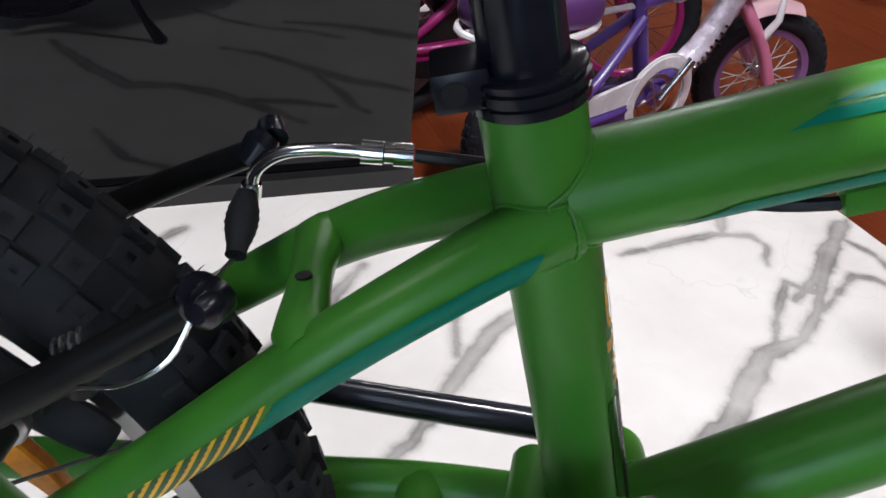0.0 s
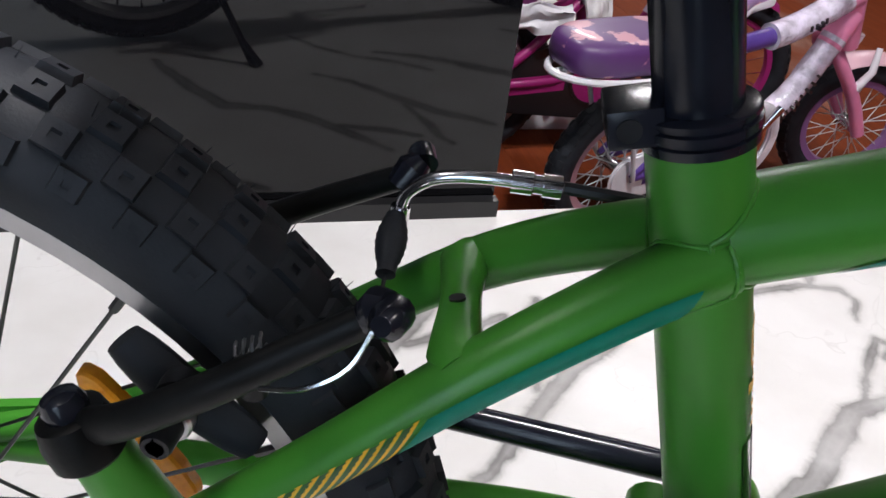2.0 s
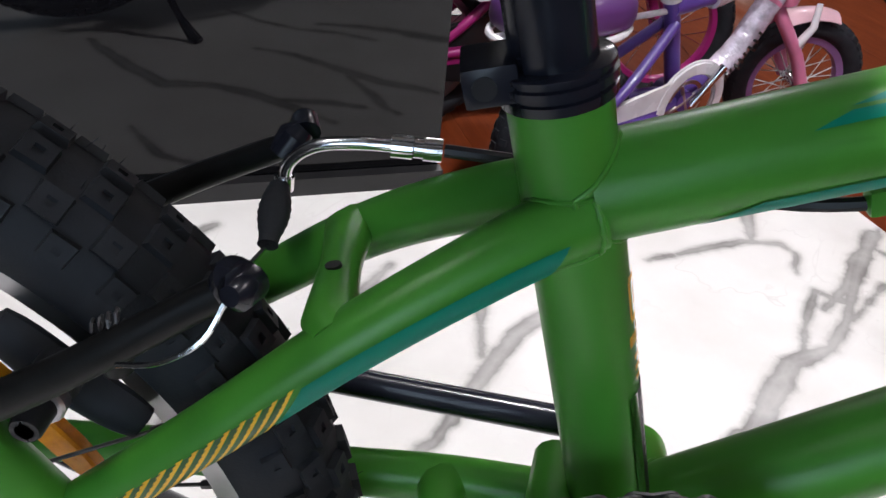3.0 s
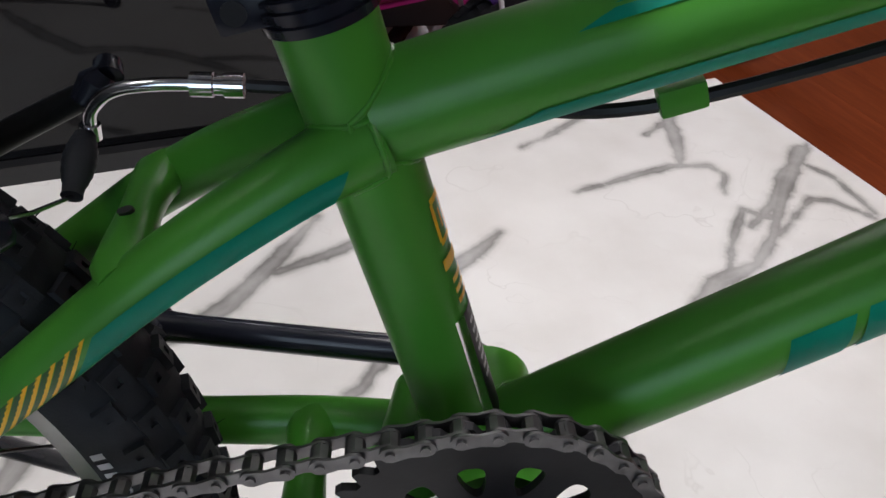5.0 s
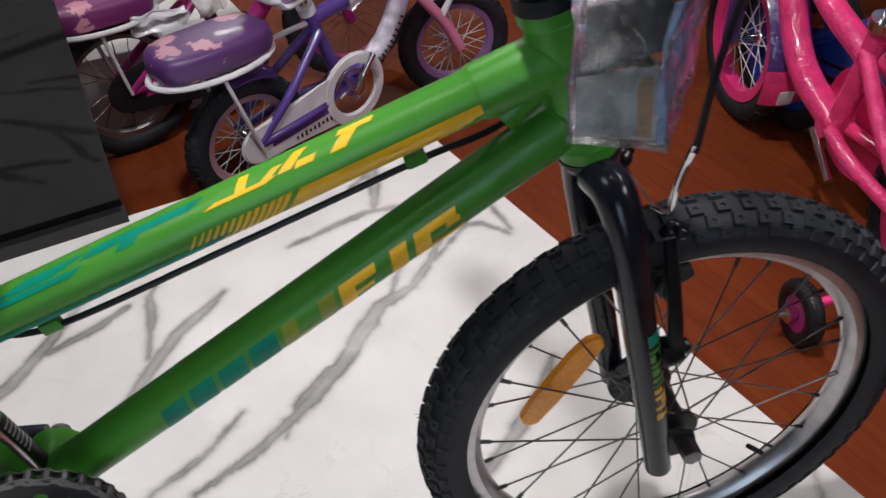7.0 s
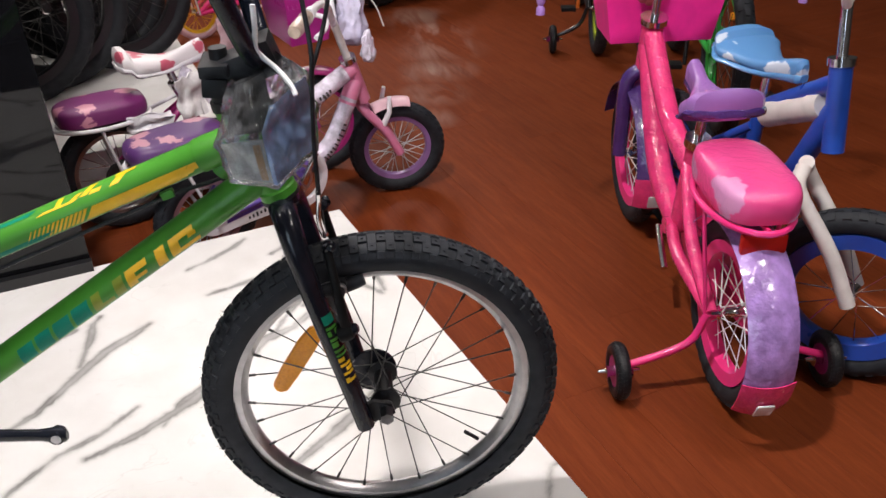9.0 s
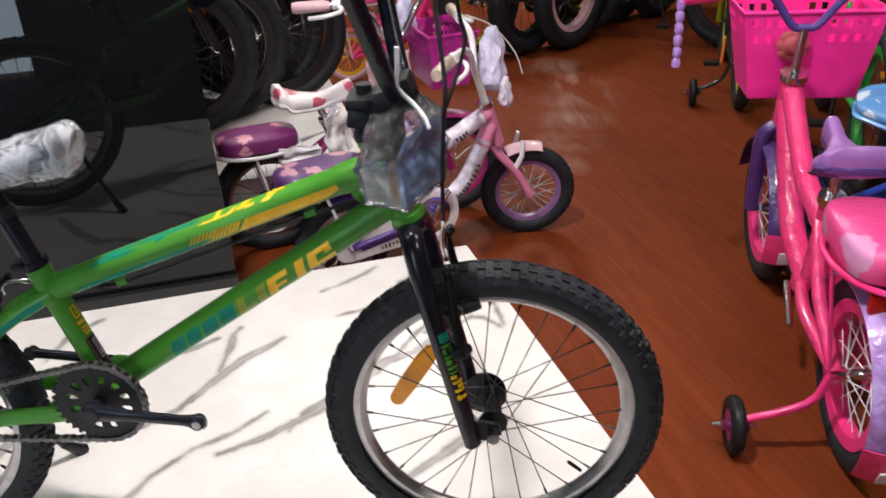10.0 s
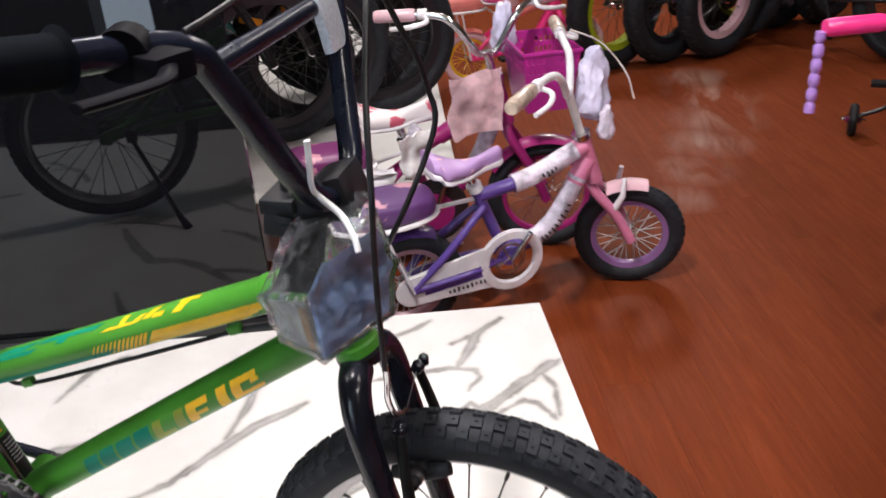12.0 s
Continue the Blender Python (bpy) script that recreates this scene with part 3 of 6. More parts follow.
def frame_mesh():
    bm = bmesh.new()
    sweep(bm, [BB + (ST_TOP - BB) * s for s in (0.05, 0.4, 0.8, 1.0)], ST_R, 28)
    sweep(bm, [TT0.lerp(TT1, f) for f in (0.0, 0.3, 0.6, 0.872, 0.876, 0.879, 1.0)], [TT_R, TT_R, TT_R, TT_R, TT_R + 0.0012, TT_R + 0.0018, TT_R + 0.0022], 32)
    sweep(bm, [DT0, DT0.lerp(DT1, 0.5), DT1], DT_R, 28)
    sweep(bm, [HT_LO, HT_LO.lerp(HT_HI, 0.08), HT_LO.lerp(HT_HI, 0.1), HT_LO.lerp(HT_HI, 0.9), HT_LO.lerp(HT_HI, 0.92), HT_HI], [0.0235, 0.0235, 0.0215, 0.0215, 0.0235, 0.0235], 28)
    cyl(bm, BB + V(0.0075, -0.036, -0.001), BB + V(0.0075, 0.037, -0.001), 0.0235, seg=32)
    # gussets behind the head tube
    sweep(bm, [V(0.43, 0, 0.6), V(0.462, 0, 0.628)], 0.012, 14)
    for side in (-1, 1):
        ss = curve_points([(x, side * y, z) for x, y, z in STAYS], 6)
        sweep(bm, ss, stay_r, 20)
        cs = curve_points([(0.026, side * 0.026, 0.285), (-0.035, side * 0.038, 0.2795), (-0.10, side * 0.042, 0.277), (-0.2, side * 0.054, 0.269), (-0.326, side * 0.062, 0.257)], 6)
        sweep(bm, cs, lambda s: 0.0125 - 0.003 * s, 20, True, 1.15, (0, 0, 1))
        plate(bm, [(-0.348, 0.243), (-0.324, 0.237), (-0.292, 0.257), (-0.276, 0.289), (-0.320, 0.280), (-0.349, 0.268)], side * 0.066 - 0.003, side * 0.066 + 0.003)
        # brake boss
        sweep(bm, [(-0.184, side * 0.050, 0.348), (-0.191, side * 0.052, 0.370), (-0.200, side * 0.054, 0.394)], [0.0135, 0.0115, 0.0100], 16)
    # bridges between the seat stays and between the chain stays, flared at their ends
    for x, z, w, r in ((-0.0875, 0.4275, 0.033, 0.0076), (-0.040, 0.2815, 0.038, 0.0095)):
        sweep(bm, [(x + (0.004 if abs(f) > 0.8 else 0.0), w * f, z + 0.004 * (1 - f * f)) for f in (-1, -0.8, -0.6, -0.3, 0, 0.3, 0.6, 0.8, 1)], [r * q for q in (1.4, 1.32, 1.17, 1.04, 0.98, 1.04, 1.17, 1.32, 1.4)], 18, True, 0.85, (0, 0, 1))
    # web between bottom bracket and chain stays
    sweep(bm, [(0.012, -0.026, 0.314), (0.006, 0, 0.315), (0.012, 0.026, 0.314)], 0.012, 14)
    bmesh.ops.recalc_face_normals(bm, faces=bm.faces)
    return bm


frame_ob = part("frame", frame_mesh(), GREEN, bicycle, "matt green welded tube frame")
part("bridge_hole", sweep(bmesh.new(), [STAY_HOLE, STAY_HOLE + V(-0.0004, -0.0004, 0.0014)], 0.0030, 14, True, 0.55, (0, 1, 0)), TRIM, frame_ob)


def weld(parent, a0, a_dir, ra, b0, b_dir, rb, n=26):
    """A rippled bead where tube A, running along a_dir, meets the round of tube B."""
    a_dir, b_dir = Vector(a_dir).normalized(), Vector(b_dir).normalized()
    u = a_dir.orthogonal().normalized()
    w = a_dir.cross(u)
    pts = []
    for k in range(n * 4):
        t = 2 * math.pi * k / (n * 4)
        o = Vector(a0) + (u * math.cos(t) + w * math.sin(t)) * ra - Vector(b0)
        o_p, d_p = o - b_dir * o.dot(b_dir), a_dir - b_dir * a_dir.dot(b_dir)
        qa, qb, qc = d_p.dot(d_p), 2 * o_p.dot(d_p), o_p.dot(o_p) - rb * rb
        disc = max(0.0, qb * qb - 4 * qa * qc)
        f = (-qb - math.sqrt(disc)) / (2 * qa)
        pts.append(Vector(b0) + o + a_dir * f)
    bm = bmesh.new()
    sweep(bm, pts, [0.0008 + 0.0004 * abs(math.sin(k * math.pi / 4)) for k in range(n * 4)], 8, False, 1.0, None, True)
    return part("weld_bead", bm, GREEN, parent)


tt_dir = (TT1 - TT0).normalized()
dt_dir = (DT1 - DT0).normalized()
st_up, ht_up = ST_TOP - BB, HT_HI - HT_LO
weld(frame_ob, TT0 + tt_dir * 0.2, -tt_dir, TT_R, BB, st_up, ST_R)
weld(frame_ob, TT1 - tt_dir * 0.2, tt_dir, TT_R + 0.002, HT_LO, ht_up, 0.0215)
weld(frame_ob, DT1 - dt_dir * 0.2, dt_dir, DT_R, HT_LO, ht_up, 0.0215)
weld(frame_ob, DT0 + dt_dir * 0.2, -dt_dir, DT_R, BB + V(0.0075, 0, -0.001), (0, 1, 0), 0.0235)
for side in (-1, 1):
    a, b = [V(x, side * y, z) for x, y, z in (STAYS[1], STAYS[0])]
    weld(frame_ob, a, b - a, 0.0126, BB, st_up, ST_R, 18)


def decal(name, p0, d, radius, a0, a1, s0, s1, material, skew=0.0, lift=0.0005, n=10, label=""):
    """A printed patch on a tube: from s0 to s1 along it and from angle a0 to a1 round it (0 faces -y, 90 up)."""
    d = Vector(d).normalized()
    side = V(0, -1, 0)
    up = side.cross(d)
    if up.z < 0:
        up = -up
    bm = bmesh.new()
    rows = []
    for k in range(n + 1):
        a = radians(a0 + (a1 - a0) * k / n)
        sh = skew * k / n
        o = (side * math.cos(a) + up * math.sin(a)) * (radius + lift)
        rows.append((bm.verts.new(Vector(p0) + d * (s0 + sh) + o), bm.verts.new(Vector(p0) + d * (s1 + sh) + o)))
    for (a, b), (c, e) in zip(rows, rows[1:]):
        bm.faces.new((a, b, e, c))
    bmesh.ops.recalc_face_normals(bm, faces=bm.faces)
    ob = part(name, bm, material, frame_ob, label)
    return ob


# down tube print: a teal stretch that turns into broken yellow shapes
for s0, s1, hi in ((0.127, 0.152, 22), (0.157, 0.182, 24), (0.187, 0.214, 22), (0.219, 0.246, 24)):
    decal("printed_shape", DT0, dt_dir, DT_R, -44, hi, s0, s1, TEAL, 0.012)
OLIVE = surface("yellow_green_decal", (0.22, 0.27, 0.012), 0.34, 0.0, 0.1, 40, 0.02)
for s0, s1, lo, hi, mt in ((0.252, 0.266, -44, 24, OLIVE), (0.266, 0.284, -44, -24, OLIVE), (0.288, 0.303, -44, 24, OLIVE), (0.308, 0.322, -44, 24, YELLOW), (0.322, 0.350, 2, 24, YELLOW), (0.322, 0.342, -26, -12, YELLOW), (0.356, 0.371, -44, 24, YELLOW), (0.378, 0.392, -44, 24, YELLOW), (0.392, 0.422, -44, -26, YELLOW), (0.392, 0.424, 4, 24, YELLOW), (0.412, 0.424, -10, 4, YELLOW)):
    decal("printed_shape", DT0, dt_dir, DT_R, lo, hi, s0, s1, mt, 0.012 * (hi - lo) / 68)
# top tube print
for s0, s1, lo, hi, mt, sk in ((0.066, 0.140, 40, 52, TEAL, 0.012), (0.078, 0.128, 56, 78, TEAL, 0.03), (0.150, 0.235, 62, 80, TEAL, 0.012), (0.176, 0.190, 46, 62, TEAL, 0.006), (0.030, 0.235, -46, -22, TEAL, 0.02)):
    decal("printed_shape", TT0, tt_dir, TT_R, lo, hi, s0, s1, mt, sk)
for s0, s1, lo, hi, sk in ((0.243, 0.290, 44, 52, 0.010), (0.268, 0.276, 52, 84, 0.006), (0.284, 0.292, 46, 70, 0.014), (0.300, 0.310, 50, 86, 0.016), (0.312, 0.326, 46, 60, 0.004), (0.338, 0.350, 44, 74, 0.012), (0.346, 0.372, 74, 88, 0.003)):
    decal("printed_shape", TT0, tt_dir, TT_R, lo, hi, s0, s1, YELLOW, sk)
for k in range(13):
    decal("printed_stripe", TT0, tt_dir, TT_R, -44, 6, 0.214 + k * 0.0058, 0.2160 + k * 0.0060, YELLOW, 0.016)
decal("printed_shape", TT0, tt_dir, TT_R, -44, 6, 0.292, 0.414, YELLOW, 0.018)
for k in range(5):  # the band runs out in a point
    decal("printed_shape", TT0, tt_dir, TT_R, -38 + 8.8 * k, -29.2 + 8.8 * k, 0.4145 + 0.0036 * k, 0.424 + 0.0085 * k, YELLOW, 0.004)
# seat tube print: a ring, a bar of small type, and a silver band
st_dir = (BB - ST_MARK).normalized()


def st_decal(name, s0, s1, a0, a1, mt):
    """On the seat tube; the angle turns from the side that faces -y (0) to the front (90)."""
    bm = bmesh.new()
    fwd = V(0, -1, 0).cross(st_dir)
    if fwd.x < 0:
        fwd = -fwd
    rows = []
    for k in range(9):
        a = radians(a0 + (a1 - a0) * k / 8)
        o = (V(0, -1, 0) * math.cos(a) + fwd * math.sin(a)) * (ST_R + 0.0005)
        rows.append((bm.verts.new(ST_MARK + st_dir * s0 + o), bm.verts.new(ST_MARK + st_dir * s1 + o)))
    for (a, b), (c, e) in zip(rows, rows[1:]):
        bm.faces.new((a, b, e, c))
    bmesh.ops.recalc_face_normals(bm, faces=bm.faces)
    part(name, bm, mt, frame_ob)


for s0, s1, a0, a1 in ((0.073, 0.089, 58, 64), (0.073, 0.089, 84, 90), (0.071, 0.0735, 60, 90), (0.0885, 0.091, 60, 90), (0.077, 0.085, 72, 76)):
    st_decal("printed_ring", s0, s1, a0, a1, YELLOW)
st_decal("printed_type", 0.096, 0.101, 52, 98, YELLOW)
for k in range(3):
    st_decal("printed_type", 0.106 + k * 0.005, 0.1085 + k * 0.005, 60, 96, YELLOW)
st_decal("silver_band", 0.124, 0.186, 42, 60, CHROME)
st_decal("black_band", 0.124, 0.186, 61, 120, SATIN)
for k in range(7):
    st_decal("band_stripe", 0.130 + k * 0.005, 0.1322 + k * 0.005, 70, 118, LETTER)
# seat stay print

STAY = curve_points([(x, -y, z) for x, y, z in STAYS], 40)


def stay_patch(name, f0, f1, a0, a1, skew, mt, cols=6):
    """Along the stay from f0 to f1 (0..1), round it from a0 to a1, slanted by skew."""
    bm = bmesh.new()
    rows = []
    last = len(STAY) - 1
    for j in range(9):
        row = []
        for c in range(cols + 1):
            f = min(0.99, max(0.01, f0 + (f1 - f0) * c / cols + skew * j / 8)) * last
            i = min(last - 1, max(1, int(f)))
            q = STAY[i].lerp(STAY[min(last, i + 1)], f - int(f))
            d = (STAY[i + 1] - STAY[i - 1]).normalized()
            side = V(0, -1, 0) - d * d.dot(V(0, -1, 0))
            side.normalize()
            up = side.cross(d)
            if up.z < 0:
                up = -up
            a = radians(a0 + (a1 - a0) * j / 8)
            row.append(bm.verts.new(q + (side * math.cos(a) + up * math.sin(a)) * (stay_r(f / last) + 0.0005)))
        rows.append(row)
    for r0, r1 in zip(rows, rows[1:]):
        for k in range(len(r0) - 1):
            bm.faces.new((r0[k], r0[k + 1], r1[k + 1], r1[k]))
    bmesh.ops.recalc_face_normals(bm, faces=bm.faces)
    part(name, bm, mt, frame_ob)


stay_patch("printed_band", 0.12, 0.425, -46, 4, -0.044, TEAL, 24)
for k in range(14):
    stay_patch("printed_gap", 0.4360 + k * 0.0151, 0.4448 + k * 0.0151, -46, 8, -0.044, DARKGREEN, 2)
for k in range(14):
    stay_patch("printed_stripe", 0.43 + k * 0.0150, 0.4356 + k * 0.0152, -46, 10, -0.044, YELLOW, 2)

rear_wheel = make_wheel(bicycle, RH, "rear_wheel", RUBBER, ALU, 0.2602, 0.0255, 0.2185, rim_w=0.0178, wrap=119)
front_wheel = make_wheel(bicycle, FH, "front_wheel", RUBBER, ALU, 0.2482)


def print_on_tyre(wheel, th0):
    """A small ring and three short bars of faded print on the sidewall."""
    def at(t, r):
        return V(r * math.cos(t), -0.0256, r * math.sin(t))
    c = at(th0, 0.2275)
    part("printed_ring", sweep(bmesh.new(), [c + V(0.0036 * math.cos(q * 0.5236), 0, 0.0036 * math.sin(q * 0.5236)) for q in range(12)], 0.0006, 6, False, 1.0, None, True), LETTER, wheel)
    for k in range(3):
        t = th0 + 0.036 + k * 0.026
        bm = bmesh.new()
        bm.faces.new([bm.verts.new(at(q, r)) for q, r in ((t, 0.2248), (t + 0.015, 0.2248), (t + 0.015, 0.2302), (t, 0.2302))])
        part("printed_bar", bm, LETTER, wheel)


print_on_tyre(rear_wheel, radians(12.5))


def spoke_reflector(wheel, a, b, y, w=0.0125):
    bm = bmesh.new()
    a, b = Vector(a), Vector(b)
    d = (b - a).normalized()
    n = d.cross(V(0, 1, 0))
    out = [(a + n * w * 0.3), (a + d * 0.006 + n * w * 0.85), (a.lerp(b, 0.3) + n * w * 1.1), (a.lerp(b, 0.75) + n * w * 1.1), (b - d * 0.006 + n * w * 0.8), (b + n * w * 0.3), (b - n * w * 0.3), (b - d * 0.006 - n * w * 0.8), (a.lerp(b, 0.75) - n * w), (a.lerp(b, 0.3) - n * w), (a + d * 0.006 - n * w * 0.85), (a - n * w * 0.3)]
    plate(bm, [(p.x, p.z) for p in out], y - 0.004, y + 0.004)
    bmesh.ops.bevel(bm, geom=[e for e in bm.edges], offset=0.0012, segments=1, affect="EDGES")
    part("reflector", bm, ORANGE, wheel, "orange plastic spoke reflector")


spoke_reflector(front_wheel, V(0.456, 0, 0.268) - FH, V(0.521, 0, 0.367) - FH, -0.004)
spoke_reflector(rear_wheel, V(-0.236, 0, 0.368) - RH, V(-0.192, 0, 0.300) - RH, 0.008, 0.0062)
# small things by the front hub: valve, black axle guards
bm = bmesh.new()
cyl(bm, V(0.178 * math.cos(radians(-42)), 0.0, 0.178 * math.sin(radians(-42))), V(0.152 * math.cos(radians(-42)), 0, 0.152 * math.sin(radians(-42))), 0.003, seg=8)
part("valve", bm, SATIN, front_wheel)

# fork
fork = new("fork")
fork.parent = bicycle
for side in (-1, 1):
    bm = bmesh.new()
    leg = curve_points([(0.498, side * 0.016, 0.553), (0.503, side * 0.038, 0.548), (0.510, side * 0.053, 0.520), (0.522, side * 0.057, 0.46), (0.553, side * 0.058, 0.32), (0.571, side * 0.058, 0.236)], 6)
    sweep(bm, leg, lambda s: 0.0168 - 0.0045 * s, 20)
    leg_ob = part("fork_leg", bm, BLACK, fork, "gloss black fork leg")
    part("dropout", plate(bmesh.new(), [(0.563, 0.262), (0.585, 0.268), (0.608, 0.262), (0.612, 0.245), (0.598, 0.236), (0.572, 0.233)], side * 0.047 - 0.003, side * 0.047 + 0.003), SATIN, leg_ob)
    part("axle_nut", cyl(bmesh.new(), V(0.6, side * 0.05, 0.251), V(0.6, side * 0.068, 0.251), 0.0095, seg=6), STEEL, leg_ob)
part("crown", sweep(bmesh.new(), [HT_LO + V(0.004, 0, -0.012), HT_LO + V(0.001, 0, -0.002)], [0.021, 0.0225], 20), BLACK, fork)
part("headset_cup", sweep(bmesh.new(), [HT_LO + V(0.0015, 0, -0.004), HT_LO + V(0.0, 0, 0.0)], 0.0245, 24), SATIN, fork)
part("headset_cup", sweep(bmesh.new(), [HT_HI, HT_HI + V(-0.003, 0, 0.010)], [0.0245, 0.023], 24), SATIN, fork)
# fork print: teal to yellow shapes down the leg that faces -y
lp0, lp1 = V(0.5225, -0.057, 0.458), V(0.571, -0.058, 0.236)
ld = (lp1 - lp0).normalized()


def fork_patch(s0, s1, a0, a1, mt):
    bm = bmesh.new()
    fwd = V(0, -1, 0).cross(ld)
    if fwd.x < 0:
        fwd = -fwd
    rows = []
    for k in range(6):
        a = radians(a0 + (a1 - a0) * k / 5)
        row = []
        for s in (s0, s1):
            f = 0.6 + 0.4 * s / 0.227
            row.append(bm.verts.new(lp0 + ld * s + (V(0, -1, 0) * math.cos(a) + fwd * math.sin(a)) * (0.0168 - 0.0045 * f + 0.0009)))
        rows.append(row)
    for (a, b), (c, e) in zip(rows, rows[1:]):
        bm.faces.new((a, b, e, c))
    bmesh.ops.recalc_face_normals(bm, faces=bm.faces)
    part("printed_shape", bm, mt, fork)


for s0, s1, a0, a1, mt in ((0.030, 0.044, 5, 70, TEAL), (0.048, 0.052, 5, 70, GREEN), (0.054, 0.062, 5, 24, GREEN), (0.054, 0.062, 44, 70, GREEN), (0.066, 0.070, 5, 70, GREEN), (0.072, 0.080, 5, 40, GREEN), (0.084, 0.088, 5, 70, GREEN), (0.092, 0.095, 5, 70, GREEN), (0.098, 0.104, 5, 40, YELLOW), (0.108, 0.112, 5, 70, YELLOW), (0.114, 0.120, 30, 70, YELLOW), (0.122, 0.126, 5, 70, YELLOW), (0.131, 0.139, 5, 30, YELLOW), (0.134, 0.138, 30, 70, YELLOW)):
    fork_patch(s0, s1, a0, a1, mt)
bm = bmesh.new()
out = [(0.588 + 0.033 * math.cos(t), 0.254 + 0.036 * math.sin(t)) for t in [2 * math.pi * k / 24 for k in range(24)]]
plate(bm, out, 0.034, 0.038)
part("axle_guard", bm, BLACK, fork, "black plastic axle guard")

# crank set and chain
drive = new("crankset")
drive.parent = bicycle
ring_y = -0.047
CB = BB + V(0.0055, 0, -0.002)
bm = bmesh.new()
# toothed outer band, twelve sectors each with a rounded window, inner disc
SEG = 144
TEETH = (0.0680, 0.0690, 0.0628, 0.0628)
R_IN, R_OUT, R_MID, SECT = 0.0270, 0.0482, 0.0385, math.pi / 12
box_w, box_h = SECT, (R_OUT - R_IN) / 2
turns = sorted({round(2 * math.pi * k / 28, 6) for k in range(28)} | {round(math.atan2(sz * box_h, sx * box_w * R_MID) % (2 * math.pi), 6) for sx in (-1, 1) for sz in (-1, 1)})


def on_ring(r, a, y):
    return CB + V(r * math.cos(a), y, r * math.sin(a))


def window_edge(t):
    """Turn and radius, off the sector's middle, of a slot with a broad round head and a narrow foot."""
    q, z = math.cos(t), math.sin(t)
    x = 0.0047 * (1 if q > 0 else -1) * abs(q) ** 0.8 * (1.0 + 0.30 * z)
    return x / R_MID, R_MID + 0.0084 * (1 if z > 0 else -1) * abs(z) ** 0.8


def sector_edge(t):
    q, z = math.cos(t) / R_MID, math.sin(t)
    f = min(box_w / abs(q) if abs(q) > 1e-9 else 9.9, box_h / abs(z) if abs(z) > 1e-9 else 9.9)
    return q * f, (R_IN + R_OUT) / 2 + z * f


sides = (ring_y - 0.0018, ring_y + 0.0018)
for k in range(12):
    mid = 2 * math.pi * (k + 0.5) / 12
    loops = [[[bm.verts.new(on_ring(r, mid + da, y)) for da, r in map(edge, turns)] for edge in (window_edge, sector_edge)] for y in sides]
    for j in range(len(turns)):
        n = (j + 1) % len(turns)
        for w, o in loops:
            bm.faces.new((w[j], w[n], o[n], o[j]))
        bm.faces.new((loops[0][0][j], loops[0][0][n], loops[1][0][n], loops[1][0][j]))
for y in sides:
    for r0, r1 in ((None, R_OUT), (R_IN, 0.012)):
        rows = [[bm.verts.new(on_ring(r if r else TEETH[k % 4], 2 * math.pi * k / SEG, y)) for k in range(SEG)] for r in (r0, r1)]
        for k in range(SEG):
            bm.faces.new((rows[0][k], rows[0][(k + 1) % SEG], rows[1][(k + 1) % SEG], rows[1][k]))
rims = [[bm.verts.new(on_ring(TEETH[k % 4], 2 * math.pi * k / SEG, y)) for k in range(SEG)] for y in sides]
for k in range(SEG):
    bm.faces.new((rims[0][k], rims[1][k], rims[1][(k + 1) % SEG], rims[0][(k + 1) % SEG]))
bmesh.ops.remove_doubles(bm, verts=bm.verts, dist=0.00002)
bmesh.ops.recalc_face_normals(bm, faces=bm.faces)
part("chainring", bm, SATIN, drive, "black toothed chainring with round windows", False)


def crank(p0, p1, name, boss=True):
    wide = [0.010, 0.0150, 0.0150, 0.0098, 0.0088, 0.0115, 0.011, 0.007] if boss else [0.0084, 0.0086, 0.0086, 0.0084, 0.0082, 0.0092, 0.0088, 0.0055]
    bm = bmesh.new()
    p0, p1 = Vector(p0), Vector(p1)
    d = (p1 - p0).normalized()
    sweep(bm, [p0 - d * (0.014 if boss else 0.002), p0 - d * (0.008 if boss else 0.001), p0 + d * 0.01, p0.lerp(p1, 0.3), p0.lerp(p1, 0.85), p1 - d * 0.005, p1 + d * 0.008, p1 + d * 0.012], wide, 16, True, 0.62 if boss else 0.8, (0, 1, 0))
    cyl(bm, p1 + V(0, -0.0085, 0), p1 + V(0, 0.0085, 0), 0.009, seg=14)
    if boss:
        cyl(bm, p0 + V(0, -0.0125, 0), p0 + V(0, 0.0125, 0), 0.012, seg=14)
    bmesh.ops.recalc_face_normals(bm, faces=bm.faces)
    part(name, bm, BLACK, drive, "gloss black crank arm with an empty pedal hole")
    bm = bmesh.new()
    s = -1 if p1.y < 0 else 1
    cyl(bm, p1 + V(0, s * 0.0086, 0), p1 + V(0, s * 0.0092, 0), 0.0062, seg=14)
    part("thread_hole", bm, ALU, drive)


crank(CB + V(0, -0.070, 0), V(0.192, -0.084, 0.300), "crank_arm")
crank(BB + V(-0.008, 0.056, -0.002), V(-0.121, 0.075, 0.310), "crank_arm", False)
bm = bmesh.new()
cyl(bm, CB + V(0, -0.07, 0), CB + V(0, 0.056, 0), 0.009, seg=14)
part("axle", bm, STEEL, drive)

